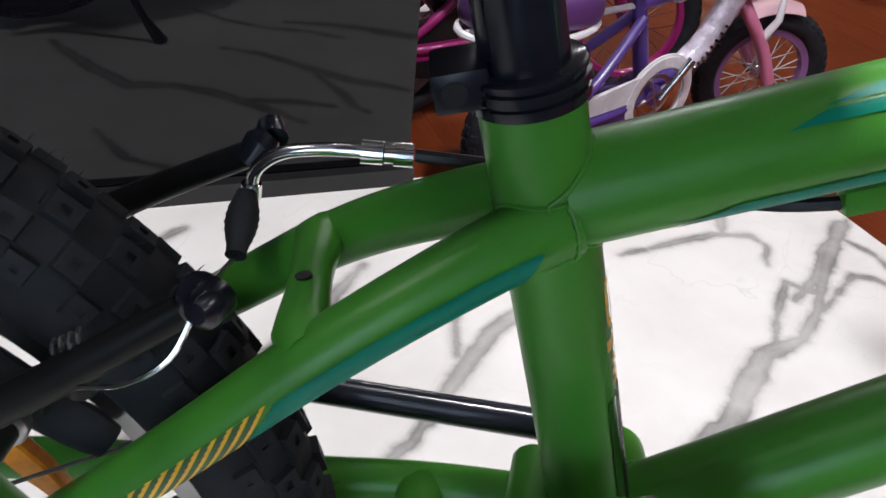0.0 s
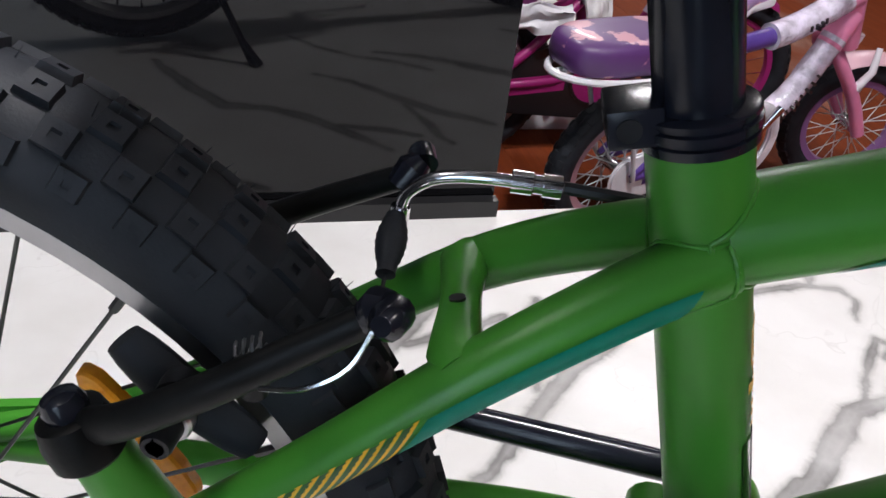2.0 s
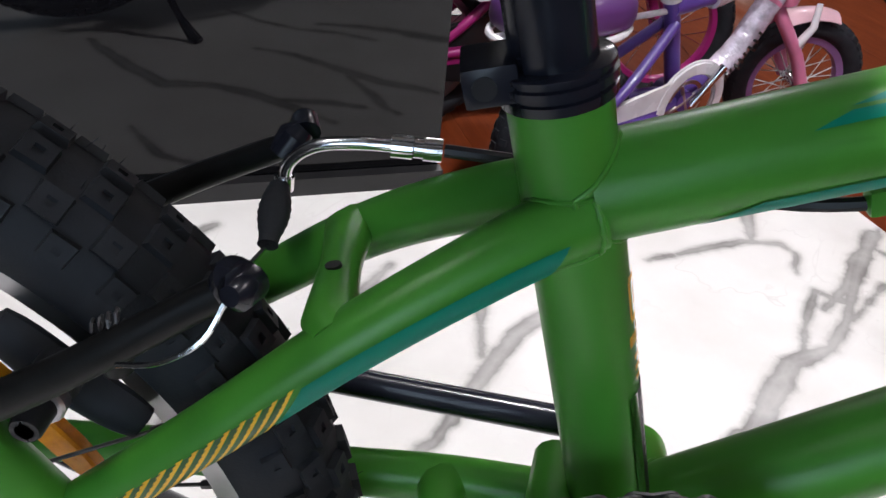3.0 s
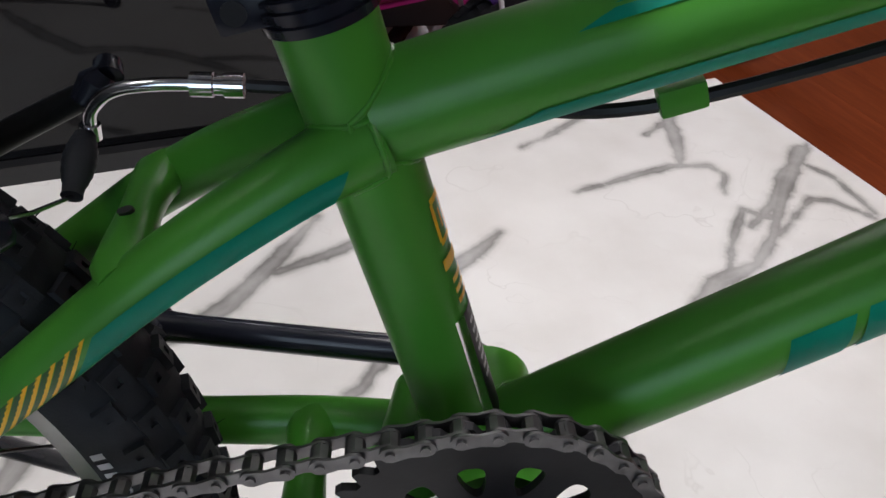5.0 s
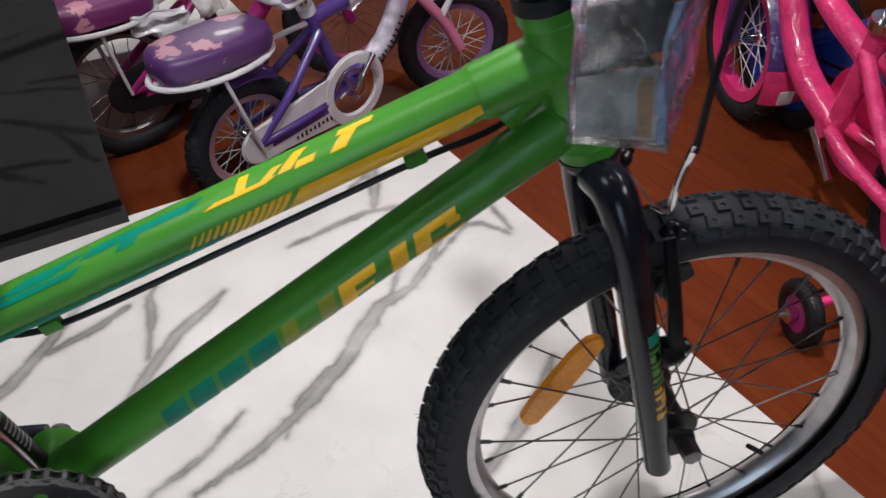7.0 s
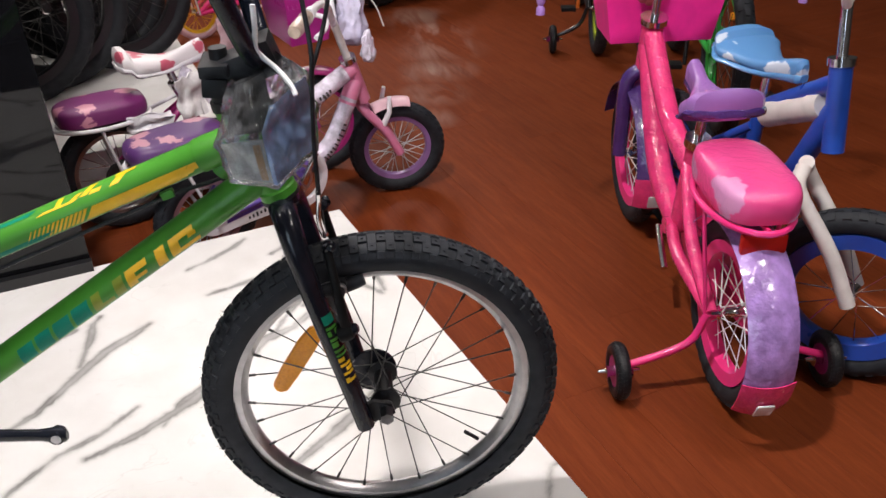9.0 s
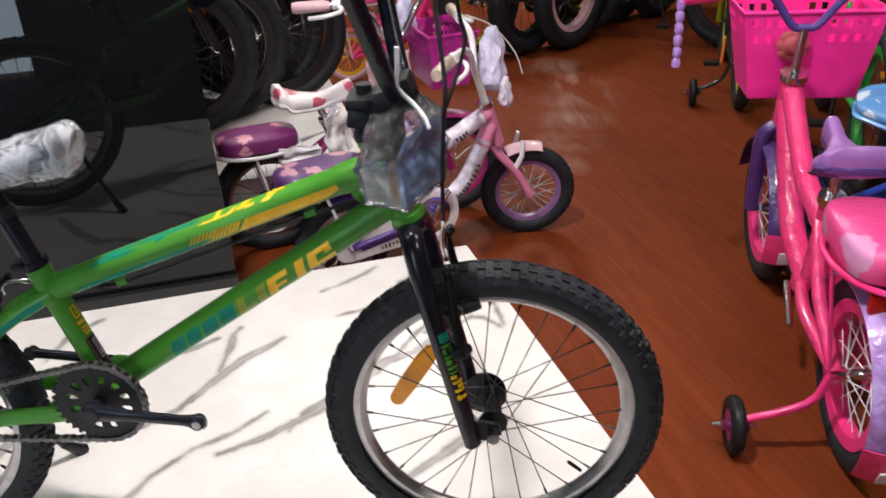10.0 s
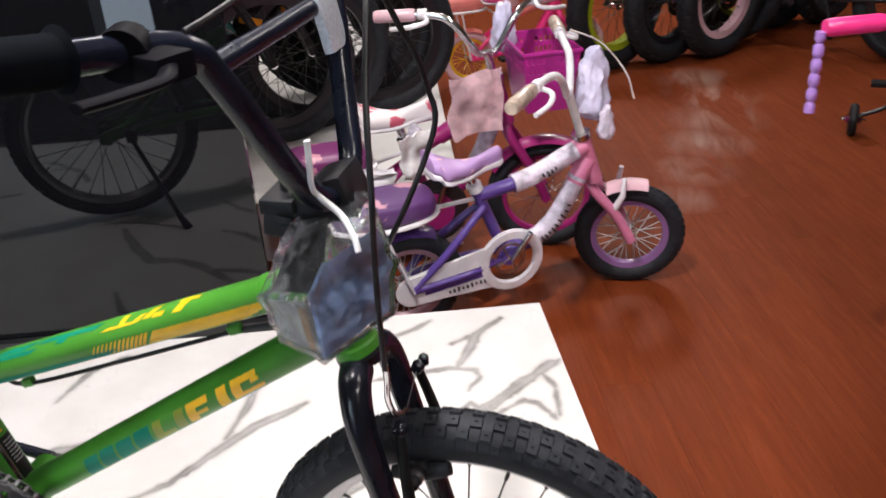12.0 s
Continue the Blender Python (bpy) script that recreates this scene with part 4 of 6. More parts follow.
# chain: path round ring and rear sprocket, then links along it
pr, sr = 0.0660, 0.019
path = []
c0, c1 = CB + V(0, ring_y, 0), RH + V(0, ring_y, 0)
ax = (c0 - c1).normalized()
tilt = math.asin((pr - sr) / (c0 - c1).length)
base = math.atan2(ax.z, ax.x)
a_top, a_bot = base + math.pi / 2 + tilt, base - math.pi / 2 - tilt
arc = [a_top + (a_bot - a_top) * k / 24 for k in range(25)]
path += [c0 + V(pr * math.cos(a), 0, pr * math.sin(a)) for a in arc]
arc = [a_bot - (2 * math.pi - (a_top - a_bot)) * k / 14 for k in range(15)]
path += [c1 + V(sr * math.cos(a), 0, sr * math.sin(a)) for a in arc]
path.append(path[0])
lens = [0.0]
for a, b in zip(path, path[1:]):
    lens.append(lens[-1] + (b - a).length)
count = int(lens[-1] / 0.0127) // 2 * 2
pins = []
for k in range(count):
    s = lens[-1] * k / count
    i = max(j for j in range(len(lens) - 1) if lens[j] <= s)
    pins.append(path[i].lerp(path[i + 1], (s - lens[i]) / max(1e-9, lens[i + 1] - lens[i])))
bm = bmesh.new()
for k, p in enumerate(pins):
    q = pins[(k + 1) % count]
    d = (q - p).normalized()
    n = V(-d.z, 0, d.x)
    off = 0.0034 if k % 2 else 0.0048
    m = (p + q) / 2
    for y in (-off, off):
        out = [p + (d * math.cos(t) + n * math.sin(t)) * 0.0039 for t in [radians(90 + 36 * j) for j in range(6)]]
        out.append(m - n * 0.0027)
        out += [q + (d * math.cos(t) + n * math.sin(t)) * 0.0039 for t in [radians(-90 + 36 * j) for j in range(6)]]
        out.append(m + n * 0.0027)
        plate(bm, [(o.x, o.z) for o in out], p.y + y - 0.0006, p.y + y + 0.0006)
    sweep(bm, [p + V(0, -0.0064, 0), p + V(0, 0.0064, 0)], 0.0019, 7)
    sweep(bm, [p + V(0, -0.0031, 0), p + V(0, 0.0031, 0)], 0.0038, 8)
part("chain", bm, STEEL, drive, "dark oiled roller chain")
bm = bmesh.new()
lathe([(0.010, ring_y - 0.004), (0.018, ring_y - 0.001), (0.018, ring_y + 0.001), (0.015, ring_y + 0.006), (0.015, ring_y + 0.012)], "y", 32, (0, 0, 0), False, bm)
part("sprocket", bm, STEEL, rear_wheel)

# seat post, clamp, saddle in film
post_dir = (ST_TOP - BB).normalized()
post = new("seat_post")
post.parent = bicycle
P0 = ST_TOP - post_dir * 0.03
P1 = ST_TOP + post_dir * 0.1505
part("post_tube", tube([P0, P1], 0.0135, 24), BLACK, post, "gloss black seat post")
bm = bmesh.new()
prof = [(-0.0015, 0.0168), (-0.0010, 0.0184), (0.0022, 0.0186), (0.0027, 0.0175), (0.0036, 0.0175), (0.0041, 0.0190), (0.0068, 0.0190), (0.0073, 0.0177), (0.0082, 0.0177), (0.0086, 0.0186), (0.0100, 0.0186), (0.0106, 0.0178), (0.0104, 0.0150), (0.0060, 0.0137)]
sweep(bm, [ST_TOP + post_dir * h for h, r in prof], [r for h, r in prof], 36)
block(bm, ST_TOP + post_dir * 0.0035 + V(-0.0205, -0.001, 0), (0.017, 0.022, 0.0128), Matrix.Rotation(radians(-15), 4, "Y"), 0.002)
part("clamp", bm, BLACK, post, "black ridged seat clamp")
bm = bmesh.new()
cyl(bm, ST_TOP + post_dir * 0.0030 + V(-0.0225, -0.0126, 0), ST_TOP + post_dir * 0.0030 + V(-0.0225, 0.0126, 0), 0.0038, seg=16)
part("clamp_bolt", bm, SATIN, post)
bm = bmesh.new()
block(bm, P1 + V(-0.002, 0, 0.0), (0.05, 0.034, 0.02), None, 0.004)
for y in (-0.021, 0.021):
    sweep(bm, curve_points([(P1.x - 0.12, y * 1.7, P1.z + 0.018), (P1.x - 0.05, y, P1.z), (P1.x + 0.05, y, P1.z), (P1.x + 0.105, y * 0.5, P1.z + 0.022)], 5), 0.0035, 8)
part("saddle_clamp", bm, SATIN, post)
bm = bmesh.new()
block(bm, ST_TOP + post_dir * 0.0775 + V(-0.046, 0, -0.004), (0.016, 0.05, 0.036), Matrix.Rotation(radians(-14), 4, "Y"), 0.005)
block(bm, ST_TOP + post_dir * 0.0835 + V(-0.022, 0, 0), (0.034, 0.016, 0.012), None, 0.003)
sweep(bm, [ST_TOP + post_dir * 0.0775, ST_TOP + post_dir * 0.0915], 0.0165, 20)
part("reflector_bracket", bm, SATIN, post, "black rear reflector on a post bracket")


def saddle_shape(bm, origin, length, wide, high, puff=0.0, seg=22, wrinkle=0.0, seed=0, nose=0.20):
    """A saddle from its tail (x = -) to its nose (x = +): cross sections that narrow and dip."""
    rings = []
    rows = 26
    for k in range(rows + 1):
        s = k / rows
        w = wide * (1 - (1 - nose) * max(0.0, min(1.0, (s - 0.22) / 0.50)) ** 0.8) if s > 0.22 else wide * (0.70 + 0.30 * math.sin(s / 0.22 * math.pi / 2))
        w *= 1.0 if 0.03 < s < 0.97 else 0.55
        h = high * (0.9 - 0.28 * math.sin(math.pi * min(1, s * 1.1))) * (1.0 if 0.03 < s < 0.97 else 0.6)
        zc = 0.010 * math.cos(s * 6.0) + (0.012 if s < 0.15 else 0)
        ring = []
        for j in range(seg):
            t = 2 * math.pi * j / seg
            cx, cz = math.cos(t), math.sin(t)
            y = (w / 2 + puff) * (abs(cx) ** 0.75) * (1 if cx > 0 else -1)
            z = (h / 2 + puff) * (abs(cz) ** 0.8) * (1 if cz > 0 else -1) + zc - (0.35 * h if cz < 0 else 0) * (1 - abs(cx))* 0.0
            p = V((s - 0.5) * (length + 2 * puff), y, z)
            if wrinkle:
                p += noise.noise_vector(p * 26 + V(seed, 0, 0)) * wrinkle + noise.noise_vector(p * 75 + V(seed, 3, 0)) * wrinkle * 0.4
            ring.append(bm.verts.new(Vector(origin) + p))
        rings.append(ring)
    for a, b in zip(rings, rings[1:]):
        for j in range(seg):
            bm.faces.new((a[j], a[(j + 1) % seg], b[(j + 1) % seg], b[j]))
    bm.faces.new(rings[0][::-1])
    bm.faces.new(rings[-1])
    bmesh.ops.recalc_face_normals(bm, faces=bm.faces)
    return bm


SEAT_O = V(-0.053, 0, 0.674)
saddle = new("saddle")
saddle.parent = bicycle
NAVY = surface("dark_blue_vinyl", (0.018, 0.024, 0.045), 0.4, 0.0, 0.2, 40, 0.15)
WRAP = clear_plastic("milky_wrapping_film", (0.88, 0.92, 1.0), 0.66, 0.06, 0.9)
part("saddle_pad", saddle_shape(bmesh.new(), SEAT_O, 0.24, 0.155, 0.046, nose=0.36), NAVY, saddle, "dark blue padded saddle")
wrap = saddle_shape(bmesh.new(), SEAT_O + V(0.002, 0, -0.008), 0.25, 0.165, 0.070, 0.004, 26, 0.007, 4, 0.36)
part("film_cover", wrap, WRAP, saddle, "crumpled milky plastic film")

# stem, handlebar
bars = new("handlebar")
bars.parent = bicycle
bm = bmesh.new()
sweep(bm, [HT_HI + V(-0.002, 0, 0.006), HT_HI + V(-0.006, 0, 0.02), HT_HI + V(-0.010, 0, 0.035)], [0.020, 0.018, 0.015], 20)
block(bm, V(0.470, 0, 0.722), (0.05, 0.044, 0.036), Matrix.Rotation(radians(-18), 4, "Y"), 0.007)
block(bm, V(0.498, 0, 0.735), (0.034, 0.052, 0.040), Matrix.Rotation(radians(-18), 4, "Y"), 0.007)
for y in (-0.018, 0.018):
    cyl(bm, V(0.51, y, 0.725), V(0.521, y, 0.722), 0.004, seg=8)
part("stem", bm, SATIN, bars, "black clamp stem")
bm = bmesh.new()
block(bm, V(0.448, 0, 0.728), (0.032, 0.058, 0.014), None, 0.003)
block(bm, V(0.446, 0, 0.709), (0.028, 0.054, 0.022), Matrix.Rotation(radians(8), 4, "Y"), 0.004)
cyl(bm, V(0.452, 0, 0.735), V(0.452, 0, 0.747), 0.010, seg=16)
part("lamp_bracket", bm, SATIN, bars, "black plastic lamp bracket")
BARMAT = surface("gloss_black_bar", (0.006, 0.008, 0.016), 0.24, 0.0, 0.2, 20, 0.02, 500, 0.0, 0.28)
GRIP = surface("black_grip_rubber", (0.004, 0.005, 0.007), 0.75, 0.0, 0.2, 40, 0.1, 500, 0.0, 0.02)
LEVER = surface("matt_black_lever", (0.004, 0.004, 0.006), 0.5, 0.0, 0.2, 40, 0.1, 400, 0.0, 0.05)
half_bar = [(0.497, 0.0, 0.737), (0.497, -0.024, 0.738), (0.494, -0.044, 0.748), (0.486, -0.066, 0.778), (0.466, -0.118, 0.872), (0.460, -0.136, 0.893), (0.447, -0.165, 0.903), (0.422, -0.24, 0.914), (0.388, -0.335, 0.928)]
near = curve_points(half_bar, 6)
far = [V(p.x, -p.y, p.z) for p in near]
bm = bmesh.new()
sweep(bm, far[::-1] + near[1:], 0.0112, 20)
sweep(bm, [V(0.465, -0.121, 0.878), V(0.465, 0.121, 0.878)], 0.0085, 14)
part("bar_tube", bm, BARMAT, bars, "gloss black high-rise handlebar with a crossbar")
for side in (-1, 1):
    bm = bmesh.new()
    g0, g1 = V(0.4285, side * 0.222, 0.9115), V(0.387, side * 0.338, 0.9285)
    n = 40
    sweep(bm, [g0.lerp(g1, k / n) for k in range(n + 1)], [0.0162 - (0.0007 if k % 2 else 0.0) + (0.004 if k in (0, n) else 0) for k in range(n + 1)], 18)
    part("grip", bm, GRIP, bars, "black ribbed rubber grip")
    bm = bmesh.new()
    lc = V(0.442, side * 0.178, 0.9045)
    cyl(bm, lc + V(0.004, -side * -0.012, 0), lc + V(-0.004, -side * 0.012, 0), 0.0165, seg=18)
    block(bm, lc + V(0.022, 0, -0.008), (0.034, 0.03, 0.018), Matrix.Rotation(radians(side * 20), 4, "Z"), 0.005)
    sweep(bm, curve_points([lc + V(0.030, side * 0.004, -0.006), lc + V(0.042, side * 0.03, -0.008), lc + V(0.038, side * 0.065, -0.006), lc + V(0.030, side * 0.095, -0.004)], 6), [0.0062] * 19, 10, True, 0.55, (0, 0, 1))
    part("brake_lever", bm, LEVER, bars, "black brake lever")
bm = bmesh.new()
block(bm, V(0.474, 0.082, 0.862), (0.010, 0.040, 0.050), Matrix.Rotation(radians(-10), 4, "Y"), 0.004)
part("front_reflector", bm, surface("clear_white_reflector", (0.55, 0.6, 0.68), 0.18, 0.0, 0.1, 300, 0.5, 260, 0.6), bars, "white front reflector")

# cables
cables = new("brake_cables")
cables.parent = bicycle
part("front_cable", tube([(0.468, 0.150, 0.905), (0.52, 0.07, 0.945), (0.540, 0.0, 0.905), (0.546, -0.040, 0.845), (0.551, -0.062, 0.808), (0.555, -0.079, 0.760), (0.552, -0.077, 0.723), (0.547, -0.069, 0.658), (0.545, -0.064, 0.592)], 0.0026, 8, smooth_path=10), SATIN, cables)
part("rear_cable", tube([(0.468, -0.150, 0.910), (0.530, -0.03, 0.940), (0.560, 0.025, 0.865), (0.570, 0.050, 0.812), (0.574, 0.044, 0.775), (0.545, 0.010, 0.700), (0.508, 0.030, 0.645), (0.44, 0.012, 0.592), (0.367, 0.0, 0.574), (0.23, 0.0, 0.524), (0.092, 0.0, 0.4765), (0.03, 0.024, 0.462), (-0.02, 0.036, 0.460), (-0.054, 0.040, 0.460)], 0.0026, 8, smooth_path=10), SATIN, cables)
for x, z in ((0.092, 0.4785), (0.367, 0.5765)):
    bm = bmesh.new()
    block(bm, (x, 0, z), (0.016, 0.008, 0.010), Matrix.Rotation(radians(-19), 4, "Y"), 0.002)
    part("cable_guide", bm, GREEN, frame_ob)


ARMBLACK = surface("matt_black_brake_arm", (0.007, 0.007, 0.007), 0.42, 0.0, 0.25, 60, 0.12, 400, 0.0, 0.14)


def v_brake(name, parent, pivots, tops, mat, axis):
    """Two arms from pivots to tops; the pivots' bolts point along the axis."""
    br = new(name)
    br.parent = parent
    ax = Vector(axis).normalized()
    for p, q in zip(pivots, tops):
        p, q = Vector(p), Vector(q)
        s = 1 if p.y > 0 else -1
        d = (q - p).normalized()
        bm = bmesh.new()
        mid = p.lerp(q, 0.5) + V(0, s * 0.006, 0)
        sweep(bm, curve_points([p, p.lerp(q, 0.2) + V(0, s * 0.006, 0), mid, q - d * 0.004], 5), lambda k: 0.0074 - 0.0020 * k, 14, True, 0.75, (0, 1, 0))
        sweep(bm, [p - ax * 0.012, p - ax * 0.010, p - ax * 0.002, p + ax * 0.006, p + ax * 0.007], [0.0105, 0.0124, 0.0128, 0.0110, 0.0088], 20)
        if s < 0:
            m = p.lerp(q, 0.62)
            sweep(bm, [m, m - V(0, 0, 0.012)], [0.0058, 0.0045], 10)
        arm = part("brake_arm", bm, mat, br, "satin black brake arm")
        part("pivot_bolt", sweep(bmesh.new(), [p + ax * 0.007, p + ax * 0.010, p + ax * 0.0135, p + ax * 0.015], [0.0072, 0.0074, 0.0060, 0.0030], 16), BLACK, arm)
        bm = bmesh.new()
        sweep(bm, [q + V(0.006, s * 0.002, 0.004), q + V(0.004, s * 0.010, 0.006), q + V(0.003, s * 0.013, 0.007)], [0.0058, 0.0056, 0.0030], 12)
        sweep(bm, [q - V(0.003, s * 0.003, 0.004), q + V(0.002, 0, 0.003), q + V(0.005, s * 0.002, 0.006)], [0.0056, 0.0072, 0.0046], 16)
        part("cable_clamp", bm, BLACK, arm)
        if s > 0:
            continue
        coil = [p.lerp(q, 0.56) + V(0.0, s * 0.001, 0.0075) + d * (0.0028 * k / 6) + V(0, 0.0028 * math.cos(k), 0.0028 * math.sin(k)) for k in range(25)]
        part("return_spring", tube(coil, 0.0005, 6), STEEL, arm)
    return br


rear_brake = v_brake("rear_brake", bicycle, [(-0.204, -0.056, 0.403), (-0.197, 0.056, 0.402)], [(-0.112, -0.054, 0.4605), (-0.114, 0.052, 0.451)], ARMBLACK, (-0.32, 0, 0.95))


def pad(parent, centre, s, d):
    bm = bmesh.new()
    c = Vector(centre)
    d = Vector(d).normalized()
    side = V(0, 1, 0)
    n = d.cross(side)
    pts = curve_points([c - d * 0.031, c - n * 0.002, c + d * 0.031], 5)
    sweep(bm, pts, lambda k: 0.0098 * (1 - 0.25 * abs(2 * k - 1) ** 4), 12, True, 0.75, (0, 1, 0))
    part("brake_pad", bm, RUBBER, parent, "black rubber brake pad")
    bm = bmesh.new()
    c = c + V(0, 0, 0.0075)
    cyl(bm, c + V(0, s * 0.004, 0), c + V(0, s * 0.012, 0), 0.0088, seg=18)
    sweep(bm, [c + V(0, s * y, 0) for y in (0.012, 0.022, 0.0325, 0.0340, 0.0340, 0.032)], [0.0066, 0.0062, 0.0054, 0.0047, 0.0032, 0.0030], 16)
    part("pad_bolt", bm, SATIN, parent)
    bm = bmesh.new()
    sweep(bm, [c + V(0, s * y, 0) for y in (0.0170, 0.0180, 0.0225, 0.0235)], [0.0074, 0.0083, 0.0083, 0.0074], 20)
    part("pad_washer", bm, ALU, parent)


for s in (-1, 1):
    pad(rear_brake, (-0.178, s * 0.0255, 0.394), s, (0.72, 0, -0.69))
NOOD = [(-0.1155, 0.044, 0.437), (-0.1130, 0.043, 0.4475), (-0.103, 0.041, 0.4565), (-0.088, 0.040, 0.4598), (-0.070, 0.040, 0.4602)]
part("noodle", tube(NOOD, 0.0026, 10, smooth_path=6), CHROME, rear_brake, "bent chrome cable pipe")
bm = bmesh.new()
d = V(1, 0, -0.02)
for a, b, r in ((0.0, 0.008, 0.0046), (0.0085, 0.012, 0.0038), (0.012, 0.019, 0.0046)):
    cyl(bm, V(-0.074, 0.040, 0.4602) + d * a, V(-0.074, 0.040, 0.4602) + d * b, r, seg=16)
part("ferrule", bm, CHROME, rear_brake)
bm = bmesh.new()
n = 16
b0, b1 = V(-0.1165, 0.041, 0.438), V(-0.1165, 0.016, 0.427)
sweep(bm, [b0.lerp(b1, k / n) for k in range(n + 1)], [(0.0040 + 0.0024 * math.sin(math.pi * min(1, k / n * 1.15))) * (0.93 if k % 2 else 1.0) for k in range(n + 1)], 14)
part("cable_boot", bm, RUBBER, rear_brake, "ribbed black rubber cable boot")
part("pipe_collar", sweep(bmesh.new(), [V(*NOOD[0]) - V(0, 0, 0.002), V(*NOOD[0]) + V(0.0004, 0, 0.004)], 0.0040, 14), CHROME, rear_brake)
part("brake_wire", tube([(-0.1165, 0.016, 0.427), (-0.114, -0.02, 0.445), (-0.111, -0.050, 0.463)], 0.0009, 6), CHROME, rear_brake)
part("wire_tail", tube([(-0.111, -0.060, 0.463), (-0.117, -0.067, 0.452), (-0.129, -0.069, 0.444), (-0.142, -0.067, 0.440)], 0.0009, 6, smooth_path=5), CHROME, rear_brake)

front_brake = v_brake("front_brake", bicycle, [(0.560, -0.061, 0.398), (0.560, 0.061, 0.398)], [(0.546, -0.048, 0.512), (0.542, 0.038, 0.522)], ARMBLACK, (0.97, 0, 0.22))
for s in (-1, 1):
    pad(front_brake, (0.556, s * 0.022, 0.440), s, (0.97, 0, 0.22))
    bm = bmesh.new()
    cyl(bm, V(0.545, s * 0.057, 0.398), V(0.566, s * 0.060, 0.398), 0.010, seg=14)
    part("brake_boss", bm, BLACK, front_brake)
part("noodle", tube([(0.545, -0.064, 0.598), (0.5435, -0.058, 0.578), (0.541, -0.0545, 0.552), (0.544, -0.045, 0.528), (0.546, -0.020, 0.515)], 0.0030, 10, smooth_path=5), CHROME, front_brake, "bent chrome cable pipe")
part("brake_wire", tube([(0.542, 0.038, 0.522), (0.546, -0.020, 0.515)], 0.0008, 6), STEEL, front_brake)

# side stand
bm = bmesh.new()
sweep(bm, curve_points([(-0.268, 0.078, 0.262), (-0.258, 0.086, 0.225), (-0.215, 0.143, 0.110), (-0.185, 0.184, 0.026)], 5), 0.0068, 12)
block(bm, V(-0.265, 0.074, 0.256), (0.03, 0.02, 0.034), None, 0.003)
sweep(bm, [(-0.189, 0.178, 0.037), (-0.174, 0.198, 0.006), (-0.168, 0.206, 0.001)], [0.008, 0.0125, 0.011], 12)
part("side_stand", bm, BLACK, bicycle, "black side stand with a rubber foot")


# film bag round stem and head tube, with a blue card in it
bag = new("film_bag")
bag.parent = bicycle
# rings of five corners, from the bag's floor up to the gathered neck
BAG = [
    [(0.452, -0.071, 0.618), (0.505, -0.098, 0.619), (0.549, -0.038, 0.634), (0.512, 0.012, 0.640), (0.490, -0.018, 0.628)],
    [(0.445, -0.082, 0.672), (0.499, -0.097, 0.682), (0.553, -0.030, 0.685), (0.515, 0.020, 0.690), (0.484, -0.015, 0.685)],
    [(0.454, -0.058, 0.698), (0.512, -0.083, 0.709), (0.549, -0.045, 0.727), (0.515, 0.018, 0.730), (0.476, -0.010, 0.712)],
    [(0.462, -0.032, 0.716), (0.504, -0.050, 0.734), (0.524, -0.034, 0.742), (0.502, 0.012, 0.742), (0.470, 0.0, 0.728)],
]


def bag_point(level, side, inset, amp):
    """A point of the bag's wall: level 0 to 3 up, side 0 to 5 round, pushed in and creased."""
    i, j = min(int(level), 2), int(side) % 5
    f, g = level - i, side - int(side)
    lo = V(*BAG[i][j]).lerp(V(*BAG[i][(j + 1) % 5]), g)
    hi = V(*BAG[i + 1][j]).lerp(V(*BAG[i + 1][(j + 1) % 5]), g)
    p = lo.lerp(hi, f)
    out = (p - V(0.502, -0.035, p.z)).normalized()
    crease = 0.5 - abs(noise.noise(V(p.x, p.y, p.z * 0.55) * 46)) * 2.4
    crush = 0.6 + 1.1 * max(0.0, 1 - abs(level - 1) * 3)  # more crumpled along the upper fold
    return p + out * (crease * amp * crush - inset) + noise.noise_vector(p * 95) * amp * 0.4 * crush


def bag_wall(name, l0, l1, s0, s1, inset, amp, mat, label):
    bm = bmesh.new()
    n, m = max(6, int((s1 - s0) * 14)), max(6, int((l1 - l0) * 14))
    grid = [[bm.verts.new(bag_point(l0 + (l1 - l0) * i / m, min(s0 + (s1 - s0) * j / n, 4.9999), inset, amp)) for j in range(n + 1)] for i in range(m + 1)]
    for a, b in zip(grid, grid[1:]):
        for j in range(n):
            bm.faces.new((a[j], a[j + 1], b[j + 1], b[j]))
    if s1 - s0 > 4.9:
        bm.faces.new(grid[0][::-1])
    return part(name, bm, mat, bag, label)


CLEARBAG = clear_plastic("clear_bag_film", (0.22, 0.23, 0.25), 0.91, 0.035, 0.5)
BLUECARD = surface("blue_packing_sheet", (0.33, 0.48, 0.84), 0.22, 0.0, 0.35, 22, 0.5, 60, 0.9)
for n in BLUECARD.node_tree.nodes:
    if n.type == "BUMP":
        n.inputs["Distance"].default_value, n.inputs["Strength"].default_value = 0.005, 0.9
INNERFILM = surface("silver_grey_inner_film", (0.52, 0.52, 0.50), 0.2, 0.15, 0.45, 40, 0.6, 90, 0.4)
bag_wall("film", 0, 3, 0, 5, 0.0, 0.0042, CLEARBAG, "crumpled clear plastic bag")
bag_wall("blue_sheet", 0.06, 1.9, 0.93, 1.98, 0.004, 0.0036, BLUECARD, "crumpled blue packing sheet")
bag_wall("inner_film", 0.08, 0.90, 0.05, 0.92, 0.004, 0.0016, INNERFILM, "silver grey inner film")
bag_wall("card_strip", 0.14, 0.82, 0.70, 0.86, 0.0015, 0.0010, surface("brown_card", (0.46, 0.28, 0.15), 0.6, 0.0, 0.2, 40, 0.2), "brown card strip")
